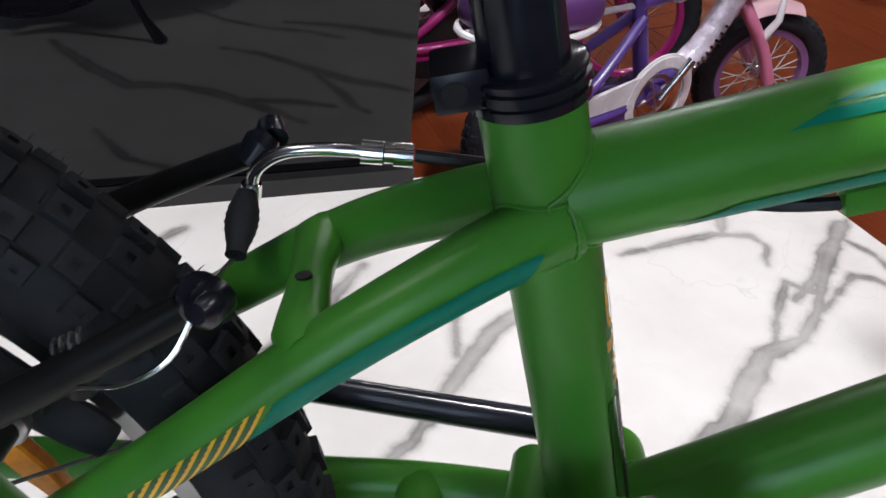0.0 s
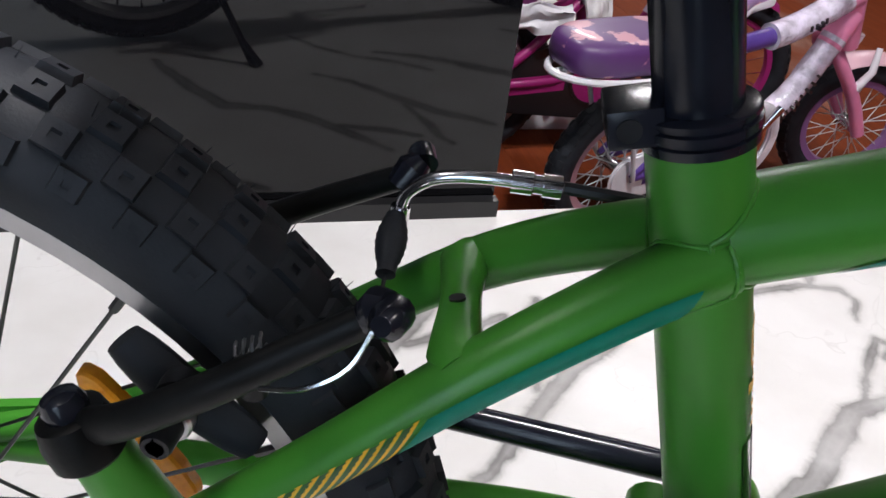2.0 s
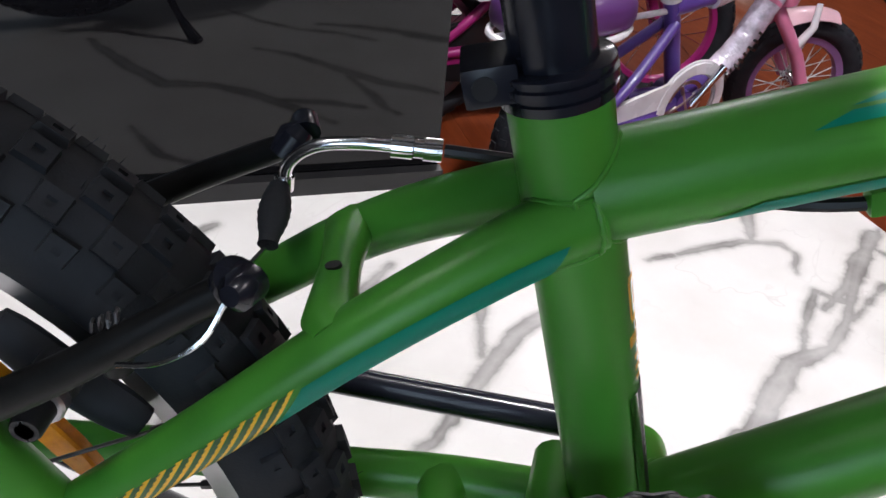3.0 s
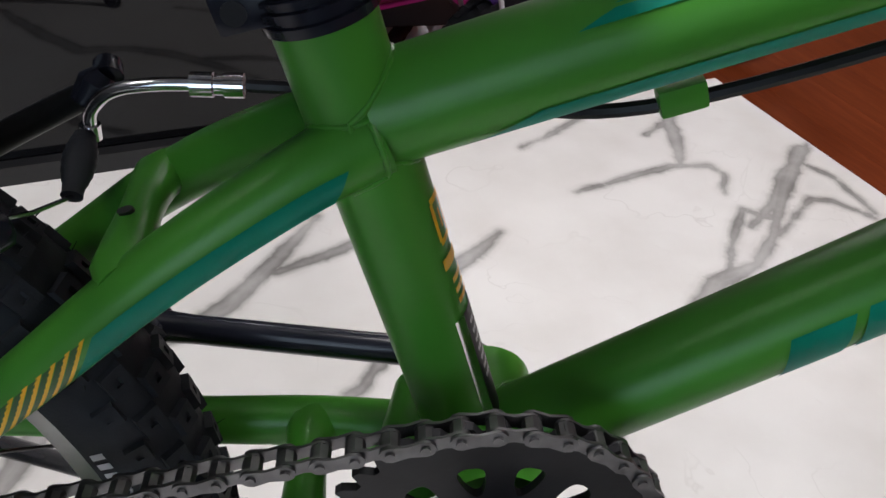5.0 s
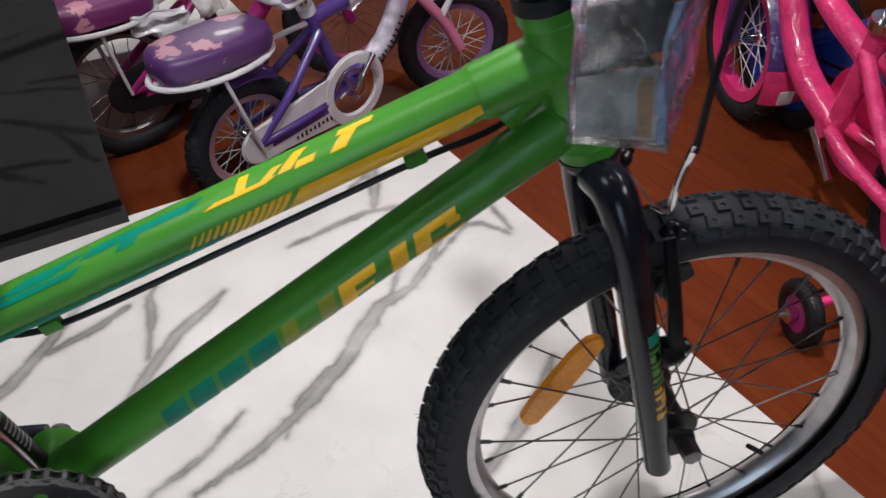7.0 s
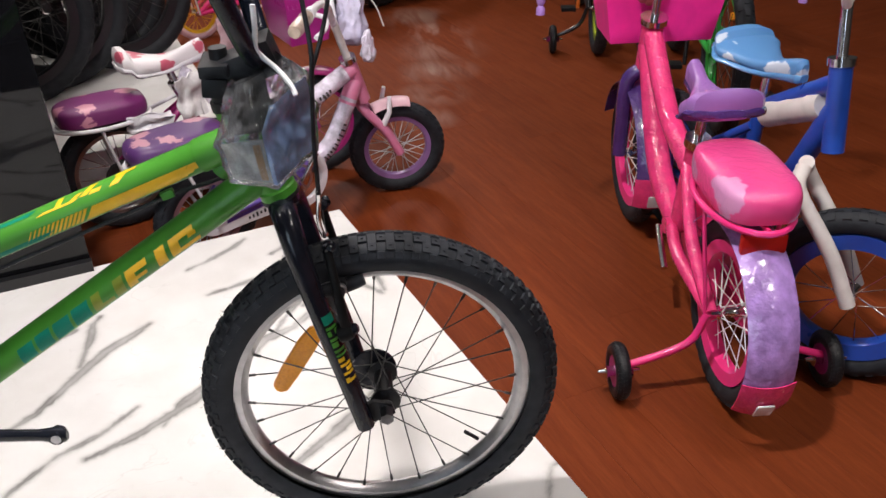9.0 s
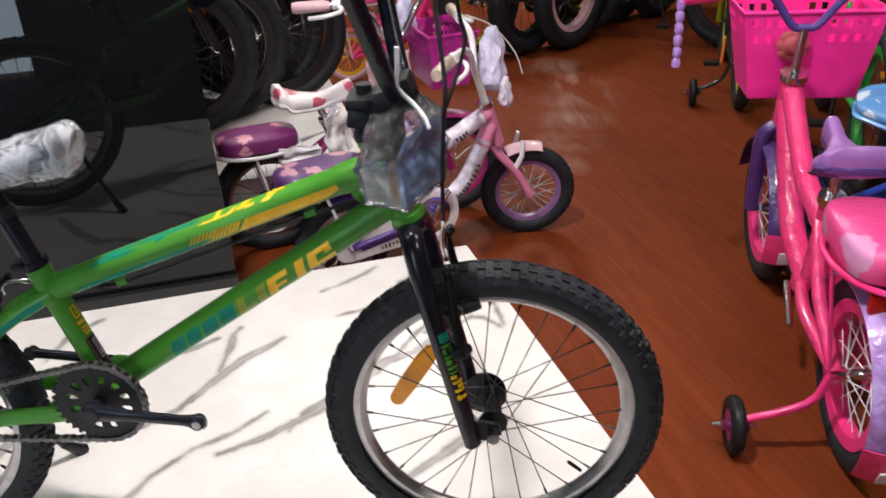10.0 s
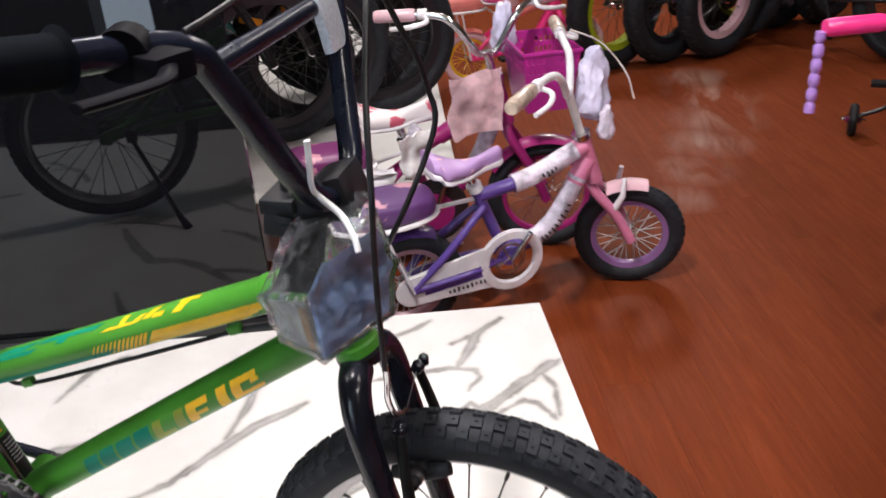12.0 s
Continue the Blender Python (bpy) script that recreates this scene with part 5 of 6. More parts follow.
# dark lining added to make the bag's sloping top look black
bag_wall("added_dark_lining", 1.02, 2.9, 0.06, 0.96, 0.007, 0.0020, SATIN, "dark lining added under the film to blacken its roof")
part("white_tie", tube([(0.503, -0.066, 0.806), (0.502, -0.066, 0.782), (0.499, -0.060, 0.762), (0.503, -0.052, 0.750), (0.516, -0.049, 0.735), (0.528, -0.058, 0.722), (0.534, -0.065, 0.710)], 0.0028, 8, smooth_path=6), WHITEP, bag, "white plastic tie")

# ---------------------------------------------------------------- the shop's other bicycles
def shade(name, c, rough=0.3, coat=0.4, vary=0.08):
    return surface(name, c, rough, 0.0, vary, 20, 0.03, 300, coat)


PURPLE = shade("purple_paint", (0.085, 0.045, 0.24))
WRAPPINK = surface("pink_paint_in_clear_film", (0.80, 0.045, 0.20), 0.22, 0.0, 0.1, 30, 0.9, 110, 0.9)
WRAPPURPLE = surface("purple_plastic_in_clear_film", (0.07, 0.03, 0.17), 0.22, 0.0, 0.1, 30, 0.9, 110, 0.9)
WRAPLILAC = surface("lilac_plastic_in_clear_film", (0.34, 0.20, 0.50), 0.2, 0.0, 0.25, 30, 0.9, 70, 0.9)
LILAC = shade("lilac_plastic", (0.36, 0.20, 0.55))
PALEPINK = shade("pale_pink_paint", (0.62, 0.20, 0.34))
HOTPINK = shade("hot_pink_paint", (0.82, 0.035, 0.22))
BASKETPINK = shade("bright_pink_plastic", (0.95, 0.03, 0.33), 0.4, 0.2)
BASKETMAG = shade("magenta_plastic", (0.42, 0.02, 0.24), 0.35, 0.3)
MAGENTA = shade("magenta_paint", (0.30, 0.015, 0.14))
BLUE = shade("blue_paint", (0.012, 0.07, 0.42))
SKYBLUE = shade("sky_blue_vinyl", (0.10, 0.28, 0.55))
WHITE = shade("white_gloss_plastic", (0.70, 0.68, 0.72), 0.25, 0.3)
FOAM = surface("off_white_foam_wrap", (0.62, 0.58, 0.56), 0.7, 0.0, 0.1, 20, 0.2)
TEALP = shade("dark_teal_paint", (0.0, 0.10, 0.085))
ORANGEP = shade("orange_paint", (0.75, 0.17, 0.02))
LIME = shade("lime_paint", (0.34, 0.42, 0.02))
BRIGHTGREEN = shade("bright_green_plastic", (0.02, 0.36, 0.05))
NIGHT = shade("black_paint", (0.012, 0.012, 0.014))
YELLOWP = shade("yellow_plastic", (0.75, 0.42, 0.02))
SALMONFILM = surface("pale_salmon_film", (0.66, 0.44, 0.47), 0.25, 0.0, 0.3, 18, 0.6, 50, 0.5)
SALMON = shade("salmon_wrapping", (0.75, 0.22, 0.20))
MILKPINK = shade("milky_pink_plastic", (0.66, 0.42, 0.48))
TANGRIP = surface("tan_grip_in_film", (0.42, 0.33, 0.27), 0.3, 0.0, 0.3, 40, 0.6, 120, 0.4)
WHITEFILM = surface("white_crumpled_film", (0.86, 0.84, 0.85), 0.25, 0.0, 0.2, 24, 0.8, 60, 0.5)
TEALFILM = surface("teal_wrapping_film", (0.0, 0.12, 0.10), 0.2, 0.0, 0.3, 18, 0.6, 50, 0.6)
DUSTPINK = shade("dusty_pink_rim", (0.36, 0.20, 0.24))
DUSKY = shade("dusky_pink_rim", (0.22, 0.11, 0.27))
BUBBLE = surface("bubble_wrap_film", (0.60, 0.55, 0.66), 0.18, 0.0, 0.3, 34, 1.0, 90, 0.8)
LILACBAG = surface("lilac_plastic_bag", (0.62, 0.60, 0.82), 0.25, 0.0, 0.3, 18, 0.6, 50, 0.5)
for wrapped in (WRAPPINK, WRAPPURPLE, WRAPLILAC, BUBBLE):  # loose creased film stands off the paint
    for n in wrapped.node_tree.nodes:
        if n.type == "BUMP":
            n.inputs["Distance"].default_value = 0.004
REDLENS = shade("red_reflector", (0.45, 0.01, 0.01), 0.2, 0.5)


def flower_vinyl(name, base, print_colour, scale=9.0, wrapped=False):
    """Vinyl with printed pale blossoms: patches from a cell pattern."""
    m, t, b = nodes_of(name)
    co = t.nodes.new("ShaderNodeTexCoord")
    vo = add(t, "ShaderNodeTexVoronoi", Scale=scale, Randomness=0.9)
    nz = add(t, "ShaderNodeTexNoise", Scale=scale * 4, Detail=3.0)
    ad = t.nodes.new("ShaderNodeMath")
    ad.operation = "MULTIPLY_ADD"
    t.links.new(co.outputs["Object"], vo.inputs["Vector"])
    t.links.new(co.outputs["Object"], nz.inputs["Vector"])
    t.links.new(nz.outputs[0], ad.inputs[0])
    ad.inputs[1].default_value = 0.55
    t.links.new(vo.outputs["Distance"], ad.inputs[2])
    r = ramp(t, ad.outputs[0], [(0.0, print_colour), (0.56, print_colour), (0.60, base), (1.0, base)])
    t.links.new(r.outputs[0], b.inputs["Base Color"])
    b.inputs["Roughness"].default_value = 0.42
    b.inputs["Coat Weight"].default_value = 0.12
    if wrapped:  # creased clear film over the vinyl
        cr = add(t, "ShaderNodeTexNoise", Scale=34.0, Detail=5.0, Distortion=1.4)
        t.links.new(co.outputs["Object"], cr.inputs["Vector"])
        bp = add(t, "ShaderNodeBump", Strength=0.9, Distance=0.006)
        t.links.new(cr.outputs[0], bp.inputs["Height"])
        t.links.new(bp.outputs[0], b.inputs["Coat Normal"])
        b.inputs["Coat Weight"].default_value = 0.8
        b.inputs["Coat Roughness"].default_value = 0.08
    return m


PURPLE_SEAT = flower_vinyl("purple_flower_vinyl", (0.085, 0.028, 0.13), (0.48, 0.24, 0.30), 12)
MAGENTA_SEAT = flower_vinyl("magenta_flower_vinyl", (0.16, 0.018, 0.12), (0.56, 0.24, 0.32), 13)
WHITE_SEAT = flower_vinyl("white_flower_vinyl", (0.72, 0.68, 0.70), (0.55, 0.10, 0.16), 11)
LILAC_SEAT = flower_vinyl("lilac_flower_vinyl", (0.40, 0.24, 0.50), (0.75, 0.46, 0.55), 15)
PINK_SEAT = flower_vinyl("pink_starburst_vinyl", (0.75, 0.06, 0.25), (0.62, 0.25, 0.48), 6, True)
LILACPINK_SEAT = flower_vinyl("lilac_and_pink_vinyl", (0.30, 0.13, 0.42), (0.75, 0.25, 0.40), 9, True)
BLUE_SEAT = flower_vinyl("blue_white_vinyl", (0.09, 0.25, 0.52), (0.55, 0.62, 0.72), 8)


def small_wheel(parent, name, centre, R, half, tyre_mat, rim_mat, rim_w, spokes, spoke_mat, steer=0.0, deep=0.02):
    w = new(name)
    w.parent = parent
    w.location = centre
    w.rotation_euler = (0, 0, radians(steer))
    bm = bmesh.new()
    prof = [(R - half + math.cos(radians(a)) * half, math.sin(radians(a)) * half) for a in range(-150, 151, 20)]
    lathe(prof, "y", 48, (0, 0, 0), False, bm)
    for f in [f for f in bm.faces if len(f.verts) > 4]:
        bm.faces.remove(f)
    n = 40
    for k in range(n):
        for side in (-1, 0, 1):
            t = 2 * math.pi * (k + 0.5 * (side != 0)) / n
            a = side * 0.7
            q = [V((R - half + math.cos(a + da * 0.25) * half * 1.09) * math.cos(t + dt), math.sin(a + da * 0.25) * half * 1.09, (R - half + math.cos(a + da * 0.25) * half * 1.09) * math.sin(t + dt)) for da, dt in ((-1, -1.9 / n), (1, -1.9 / n), (1, 1.9 / n), (-1, 1.9 / n))]
            c = sum(q, V(0, 0, 0)) / 4
            top = [bm.verts.new(c + (p - c) * 0.9) for p in q]
            low = [bm.verts.new(p * 0.96) for p in q]
            bm.faces.new(top)
            for j in range(4):
                bm.faces.new((top[j], low[j], low[(j + 1) % 4], top[(j + 1) % 4]))
    bmesh.ops.recalc_face_normals(bm, faces=bm.faces)
    part("tyre", bm, tyre_mat, w)
    r = R - 2 * half + 0.004
    part("rim", lathe([(r, -rim_w), (r, rim_w), (r - deep, rim_w * 0.8), (r - deep - 0.003, 0), (r - deep, -rim_w * 0.8)], "y", 48, (0, 0, 0), True), rim_mat, w)
    part("hub", lathe([(0.004, -0.045), (0.007, -0.03), (0.016, -0.028), (0.011, -0.02), (0.011, 0.02), (0.016, 0.028), (0.007, 0.03), (0.004, 0.045)], "y", 16, (0, 0, 0)), CHROME, w)
    for k in range(spokes):
        a = 2 * math.pi * k / spokes
        s = 1 if k % 2 else -1
        l = radians(40) * (1 if (k // 2) % 2 else -1)
        part("spoke", tube([(0.013 * math.cos(a + l), s * 0.025, 0.013 * math.sin(a + l)), ((r - deep) * math.cos(a), 0, (r - deep) * math.sin(a))], 0.0013, 5), spoke_mat, w)
    return w


def fender(parent, name, centre, R, wide, a0, a1, mat, steer=0.0, tip=None):
    bm = bmesh.new()
    n = 22
    rows = []
    rot = Matrix.Rotation(radians(steer), 3, "Z")
    for k in range(n + 1):
        a = radians(a0 + (a1 - a0) * k / n)
        row = []
        for inner in (0, 1):
            for j in range(7):
                q = (j - 3) / 3
                rr = R - 0.014 * q * q - inner * 0.002
                row.append(bm.verts.new(Vector(centre) + rot @ V(rr * math.cos(a), q * wide, rr * math.sin(a))))
        rows.append(row)
    for r0, r1 in zip(rows, rows[1:]):
        for j in range(6):
            bm.faces.new((r0[j], r0[j + 1], r1[j + 1], r1[j]))
            bm.faces.new((r0[7 + j], r1[7 + j], r1[8 + j], r0[8 + j]))
        for e in (0, 6):
            bm.faces.new((r0[e], r1[e], r1[e + 7], r0[e + 7]))
    for r in (rows[0], rows[-1]):
        for j in range(6):
            bm.faces.new((r[j], r[j + 1], r[j + 8], r[j + 7]))
    bmesh.ops.recalc_face_normals(bm, faces=bm.faces)
    return part(name, bm, mat, parent)


def cushion(parent, name, centre, length, wide, high, mat, label=""):
    bm = bmesh.new()
    seg, rows = 28, 8
    rings = []
    for k in range(rows + 1):
        f = k / rows
        sc = (0.90, 0.97, 1.0, 1.0, 0.99, 0.96, 0.88, 0.70, 0.35)[k]
        z = (-0.5, -0.42, -0.2, 0.0, 0.18, 0.33, 0.43, 0.49, 0.52)[k] * high
        ring = []
        for j in range(seg):
            t = 2 * math.pi * j / seg
            c, s = math.cos(t), math.sin(t)
            x = (abs(c) ** 0.6) * (1 if c > 0 else -1) * length / 2
            y = (abs(s) ** 0.6) * (1 if s > 0 else -1) * wide / 2
            ring.append(bm.verts.new(Vector(centre) + V(x * sc, y * sc, z)))
        rings.append(ring)
    for a, b in zip(rings, rings[1:]):
        for j in range(seg):
            bm.faces.new((a[j], a[(j + 1) % seg], b[(j + 1) % seg], b[j]))
    bm.faces.new(rings[0][::-1])
    bm.faces.new(rings[-1])
    bmesh.ops.recalc_face_normals(bm, faces=bm.faces)
    return part(name, bm, mat, parent, label)


def basket(parent, centre, wt, wb, dt, db, high, mat):
    """An open tapered basket with a rim, a floor, and slots near the top of each side."""
    b = new("basket")
    b.parent = parent
    b.location = centre
    for nm, ax, sg in (("front_panel", 0, 1), ("back_panel", 0, -1), ("side_panel", 1, 1), ("side_panel", 1, -1)):
        bm = bmesh.new()
        n, m = 21, 12
        for k in range(n):
            for j in range(m):
                if j in (8, 10) and k % 2 == 1 and (k < 9 or k > 11):
                    continue
                vs = []
                for th in (0.0, 0.004):
                    for kk, jj in ((k, j), (k + 1, j), (k + 1, j + 1), (k, j + 1)):
                        f = jj / m
                        hw, hd = (wb + (wt - wb) * f) / 2 - th, (db + (dt - db) * f) / 2 - th
                        q = 2 * kk / n - 1
                        z = -high / 2 + high * f
                        vs.append(bm.verts.new((sg * hd, q * hw, z) if ax == 0 else (q * hd, sg * hw, z)))
                for quad in ((0, 1, 2, 3), (7, 6, 5, 4), (0, 4, 5, 1), (1, 5, 6, 2), (2, 6, 7, 3), (3, 7, 4, 0)):
                    bm.faces.new([vs[q] for q in quad])
        bmesh.ops.remove_doubles(bm, verts=bm.verts, dist=0.0002)
        bmesh.ops.recalc_face_normals(bm, faces=bm.faces)
        part(nm, bm, mat, b, "", False)
    rim = [(dt / 2, -wt / 2, high / 2), (dt / 2, wt / 2, high / 2), (-dt / 2, wt / 2, high / 2), (-dt / 2, -wt / 2, high / 2)]
    part("basket_rim", tube(rim, 0.006, 8, closed=True), mat, b)
    part("basket_floor", block(bmesh.new(), (0, 0, -high / 2 + 0.002), (db, wb, 0.004)), mat, b, "", False)
    return b


def bike(label, m, spec):
    """A bicycle with its rear wheel's contact at the origin, facing +x, its right side at -y."""
    g = spec.get
    e = thing("bicycle", label, "bicycle", "bicycles in the shop", m)
    R, WB, half = spec["R"], spec["WB"], g("half", 0.024)
    k = R / 0.15
    fr, fo = spec["frame"], g("fork", spec["frame"])
    rim, tyre = g("rim", ALU), g("tyre", RUBBER)
    bb = Vector((*g("bb", (WB * 0.43, R * 1.15)), 0)).xzy
    hub_r, hub_f = V(0, 0, R), V(WB, 0, R)
    ht, hb = [V(x, 0, z) for x, z in g("head", ((WB * 0.76, R * 3.25), (WB * 0.80, R * 2.35)))]
    sc = V(g("seat", (WB * 0.29, R * 2.6))[0], 0, g("seat", (WB * 0.29, R * 2.6))[1])
    tr = g("tube", 0.019)
    steer = g("steer", 0)
    bm = bmesh.new()
    sweep(bm, [bb, sc], tr * 0.72, 16)
    sweep(bm, [hb, ht], tr * 0.95, 16)
    mid = hb.lerp(bb, 0.5) + V(0, 0, g("sag", -0.02))
    sweep(bm, curve_points([ht.lerp(hb, 0.5), mid, bb], 6), tr, 16)
    if g("top", 0):
        tp = sc.lerp(bb, g("top", 0))
        sweep(bm, curve_points([ht.lerp(hb, 0.2), ht.lerp(tp, 0.5) + V(0, 0, g("sag", -0.02)), tp], 6), tr * 0.85, 16)
    for s in (-1, 1):
        off = s * (half + 0.018)
        sweep(bm, curve_points([bb + V(-0.01, s * 0.02, 0), V(bb.x * 0.6, off, bb.z * 0.6 + R * 0.4), V(0, off, R)], 5), tr * 0.5, 10)
        sweep(bm, curve_points([sc.lerp(bb, 0.25) + V(0, s * 0.012, 0), V(sc.x * 0.5, off, sc.z * 0.42 + R * 0.5), V(0, off, R)], 5), tr * 0.48, 10)
    sweep(bm, [bb + V(0, -0.035, 0), bb + V(0, 0.035, 0)], 0.021, 16)
    bmesh.ops.recalc_face_normals(bm, faces=bm.faces)
    part("frame", bm, fr, e)
    small_wheel(e, "rear_wheel", hub_r, R, half, tyre, rim, g("rim_w", 0.012), g("spokes", 16), g("spoke_mat", CHROME), 0, g("deep", 0.02))
    small_wheel(e, "front_wheel", hub_f, R, half, tyre, g("front_rim", rim), g("rim_w", 0.012), g("spokes", 16), g("spoke_mat", CHROME), steer, g("deep", 0.02))
    bm = bmesh.new()
    for s in (-1, 1):
        off = s * (half + 0.02)
        sweep(bm, curve_points([hb + V(0, s * 0.012, 0), hb + V(0.006, off, -0.03 * k), hub_f.lerp(hb, 0.4) + V(0.004, off, 0), hub_f + V(0, off, 0)], 5), tr * 0.66, 12)
    rot_f = Matrix.Translation(hub_f) @ Matrix.Rotation(radians(steer * 0.9), 4, "Z") @ Matrix.Translation(-hub_f)
    bmesh.ops.transform(bm, matrix=rot_f, verts=bm.verts)
    part("fork", bm, fo, e)
    # cranks
    cr = 0.62 * R if R < 0.22 else 0.17
    ca = radians(g("crank", 70))
    cd = V(math.cos(ca), 0, math.sin(ca)) * cr
    for s in (-1, 1):
        p0, p1 = bb + V(0, s * 0.05, 0), bb + V(0, s * 0.062, 0) - s * cd
        part("crank_arm", tube([p0, p1], 0.008, 10), g("crank_mat", CHROME), e)
        if g("pedals", True):
            part("pedal", block(bmesh.new(), p1 + V(0, s * 0.045, 0), (0.06, 0.07, 0.018), None, 0.004), SATIN, e)
    if "guard" in spec:
        gm = spec["guard"]
        bm = bmesh.new()
        r0, r1 = 0.30 * R, 0.58 * R
        out, n = [], 14
        d = (bb - hub_r)
        ang = math.atan2(d.z, d.x)
        for j in range(n + 1):
            t = ang + math.pi / 2 + math.pi * j / n
            out.append((hub_r.x + r0 * math.cos(t), hub_r.z + r0 * math.sin(t)))
        for j in range(n + 1):
            t = ang - math.pi / 2 + math.pi * j / n
            out.append((bb.x + r1 * math.cos(t), bb.z + r1 * math.sin(t)))
        if g("guard_window"):
            out = out[:n + 1] + [(bb.x + 0.43 * R * math.cos(ang - math.pi / 2 - math.pi * j / n), bb.z + 0.43 * R * math.sin(ang - math.pi / 2 - math.pi * j / n)) for j in range(n + 1)]
            lathe([(0.60 * R, -0.0485), (0.60 * R, -0.0405), (0.41 * R, -0.0405), (0.41 * R, -0.0485)], "y", 36, bb, True, bm)
        plate(bm, out, -0.047, -0.041)
        bmesh.ops.bevel(bm, geom=[x for x in bm.edges if abs(x.verts[0].co.y - x.verts[1].co.y) < 1e-6 and x.verts[0].co.y < -0.045], offset=0.004, segments=2, affect="EDGES")
        gd = part("chain_guard", bm, gm, e)
        if not g("guard_window"):
            part("guard_disc", lathe([(0.36 * R, -0.0482), (0.36 * R, -0.0472)], "y", 28, bb), g("disc", LILAC), gd)
            part("guard_ring", lathe([(0.38 * R, -0.0495), (0.38 * R, -0.047), (0.34 * R, -0.047), (0.34 * R, -0.0495)], "y", 28, bb, True), gm, gd)
        else:
            part("chainring", lathe([(0.30 * R, -0.034), (0.30 * R, -0.031), (0.25 * R, -0.031), (0.25 * R, -0.034)], "y", 32, bb, True), ALU, gd)
            for q in range(4):
                part("spider_arm", tube([bb + V(0, -0.0325, 0), bb + V(0.27 * R * math.cos(q * 1.571 + 0.5), -0.0325, 0.27 * R * math.sin(q * 1.571 + 0.5))], 0.004, 8), ALU, gd)
        part("guard_slot", block(bmesh.new(), hub_r.lerp(bb, 0.42) + V(0, -0.0475, -0.004), (0.26 * WB, 0.001, 0.032 * k), Matrix.Rotation(-ang, 4, "Y"), 0.0), g("slot", PURPLE), gd)
        for q in range(9 if g("guard_print") else 0):  # bars for print on the guard
            part("print_bar", block(bmesh.new(), hub_r.lerp(bb, 0.36 + 0.045 * q) + V(0, -0.0478, -0.034), (0.006, 0.001, 0.008 + 0.003 * (q % 3)), Matrix.Rotation(-ang, 4, "Y")), NIGHT, gd, "", False)
    # saddle on its post
    top = sc + (sc - bb).normalized() * g("post", 0.05)
    part("seat_post", tube([sc, top], 0.0115, 12), CHROME, e)
    part("seat_collar", tube([sc - (sc - bb).normalized() * 0.008, sc + (sc - bb).normalized() * 0.012], tr * 0.95, 14), g("collar", CHROME), e)
    part("saddle", saddle_shape(bmesh.new(), top + V(-0.01, 0, 0.022), g("sl", 0.20), g("sw", 0.13), g("sh", 0.055)), g("saddle", SATIN), e)
    if "skirt" in spec:
        part("saddle_base", saddle_shape(bmesh.new(), top + V(-0.01, 0, 0.006), g("sl", 0.20) * 1.02, g("sw", 0.13) * 1.06, 0.03), spec["skirt"], e)
    if "cushion" in spec:
        x, z, ln, wd, hg, cm = spec["cushion"]
        cushion(e, "rear_cushion", (x, 0, z), ln, wd, hg, cm)
        bm = bmesh.new()
        zz = z - hg * 0.5 - 0.006
        ringp = [(x + ln * 0.53 * math.cos(t), wd * 0.54 * math.sin(t), zz) for t in [2 * math.pi * j / 24 for j in range(24)]]
        sweep(bm, [V(*p) for p in ringp], 0.0065, 8, False, 1.0, None, True)
        sweep(bm, [(x - ln * 0.5, 0, zz), (x + ln * 0.52, 0, zz), (sc.x, 0, sc.z - 0.03)], 0.006, 8)
        part("carrier", bm, g("carrier", WHITE), e)
        for s in (-1, 1):
            part("carrier_stay", tube([(x - 0.02, s * wd * 0.5, zz), (0.0, s * (half + 0.03), R)], 0.0045, 8), g("carrier", WHITE), e)
    # stem, bar, grips, levers
    hd = (ht - hb).normalized()
    st = ht + hd * g("stem", 0.09)
    part("stem", tube([ht, st], 0.011, 12), g("stem_mat", CHROME), e)
    part("stem_cap", tube([ht - hd * 0.004, ht + hd * 0.012], tr * 1.15, 14), CHROME, e)
    rise, wide, back = g("rise", 0.10), g("wide", 0.24), g("back", 0.08)
    rot = Matrix.Translation(st) @ Matrix.Rotation(radians(g("bar_turn", steer)), 4, "Z") @ Matrix.Translation(-st)
    hbp = [V(0, 0, 0), V(0, -0.03, 0.005), V(-0.01, -0.085, rise * 0.75), V(-back * 0.4, -0.14, rise), V(-back, -wide, rise * 0.98)]
    side = [rot @ (st + p) for p in curve_points(hbp, 5)]
    other = [rot @ (st + V(p.x, -p.y, p.z)) for p in curve_points(hbp, 5)]
    part("handlebar", tube(other[::-1] + side[1:], 0.0098, 12), g("bar", CHROME), e)
    for row, s in ((side, -1), (other, 1)):
        a, b = row[-1], row[-1] + (row[-4] - row[-1]).normalized() * 0.1
        out = (a - b).normalized()
        part("grip", tube([b, b.lerp(a, 0.1), a, a + out * 0.012], [0.015, 0.0175, 0.0175, 0.015], 14), g("grip", SATIN), e)
        if g("levers", True):
            q = b - out * 0.02
            bm = bmesh.new()
            sweep(bm, [q - out * 0.012, q + out * 0.012], 0.015, 12)
            fw = rot.to_3x3() @ V(1, 0, 0)
            sweep(bm, curve_points([q, q + fw * 0.035 - V(0, 0, 0.012), q + fw * 0.05 + out * 0.05 - V(0, 0, 0.02), q + fw * 0.04 + out * 0.1 - V(0, 0, 0.026)], 5), 0.0065, 8)
            part("brake_lever", bm, g("lever", SATIN), e)
        if "tassel" in spec:
            n = 22
            tb = a + out * 0.012
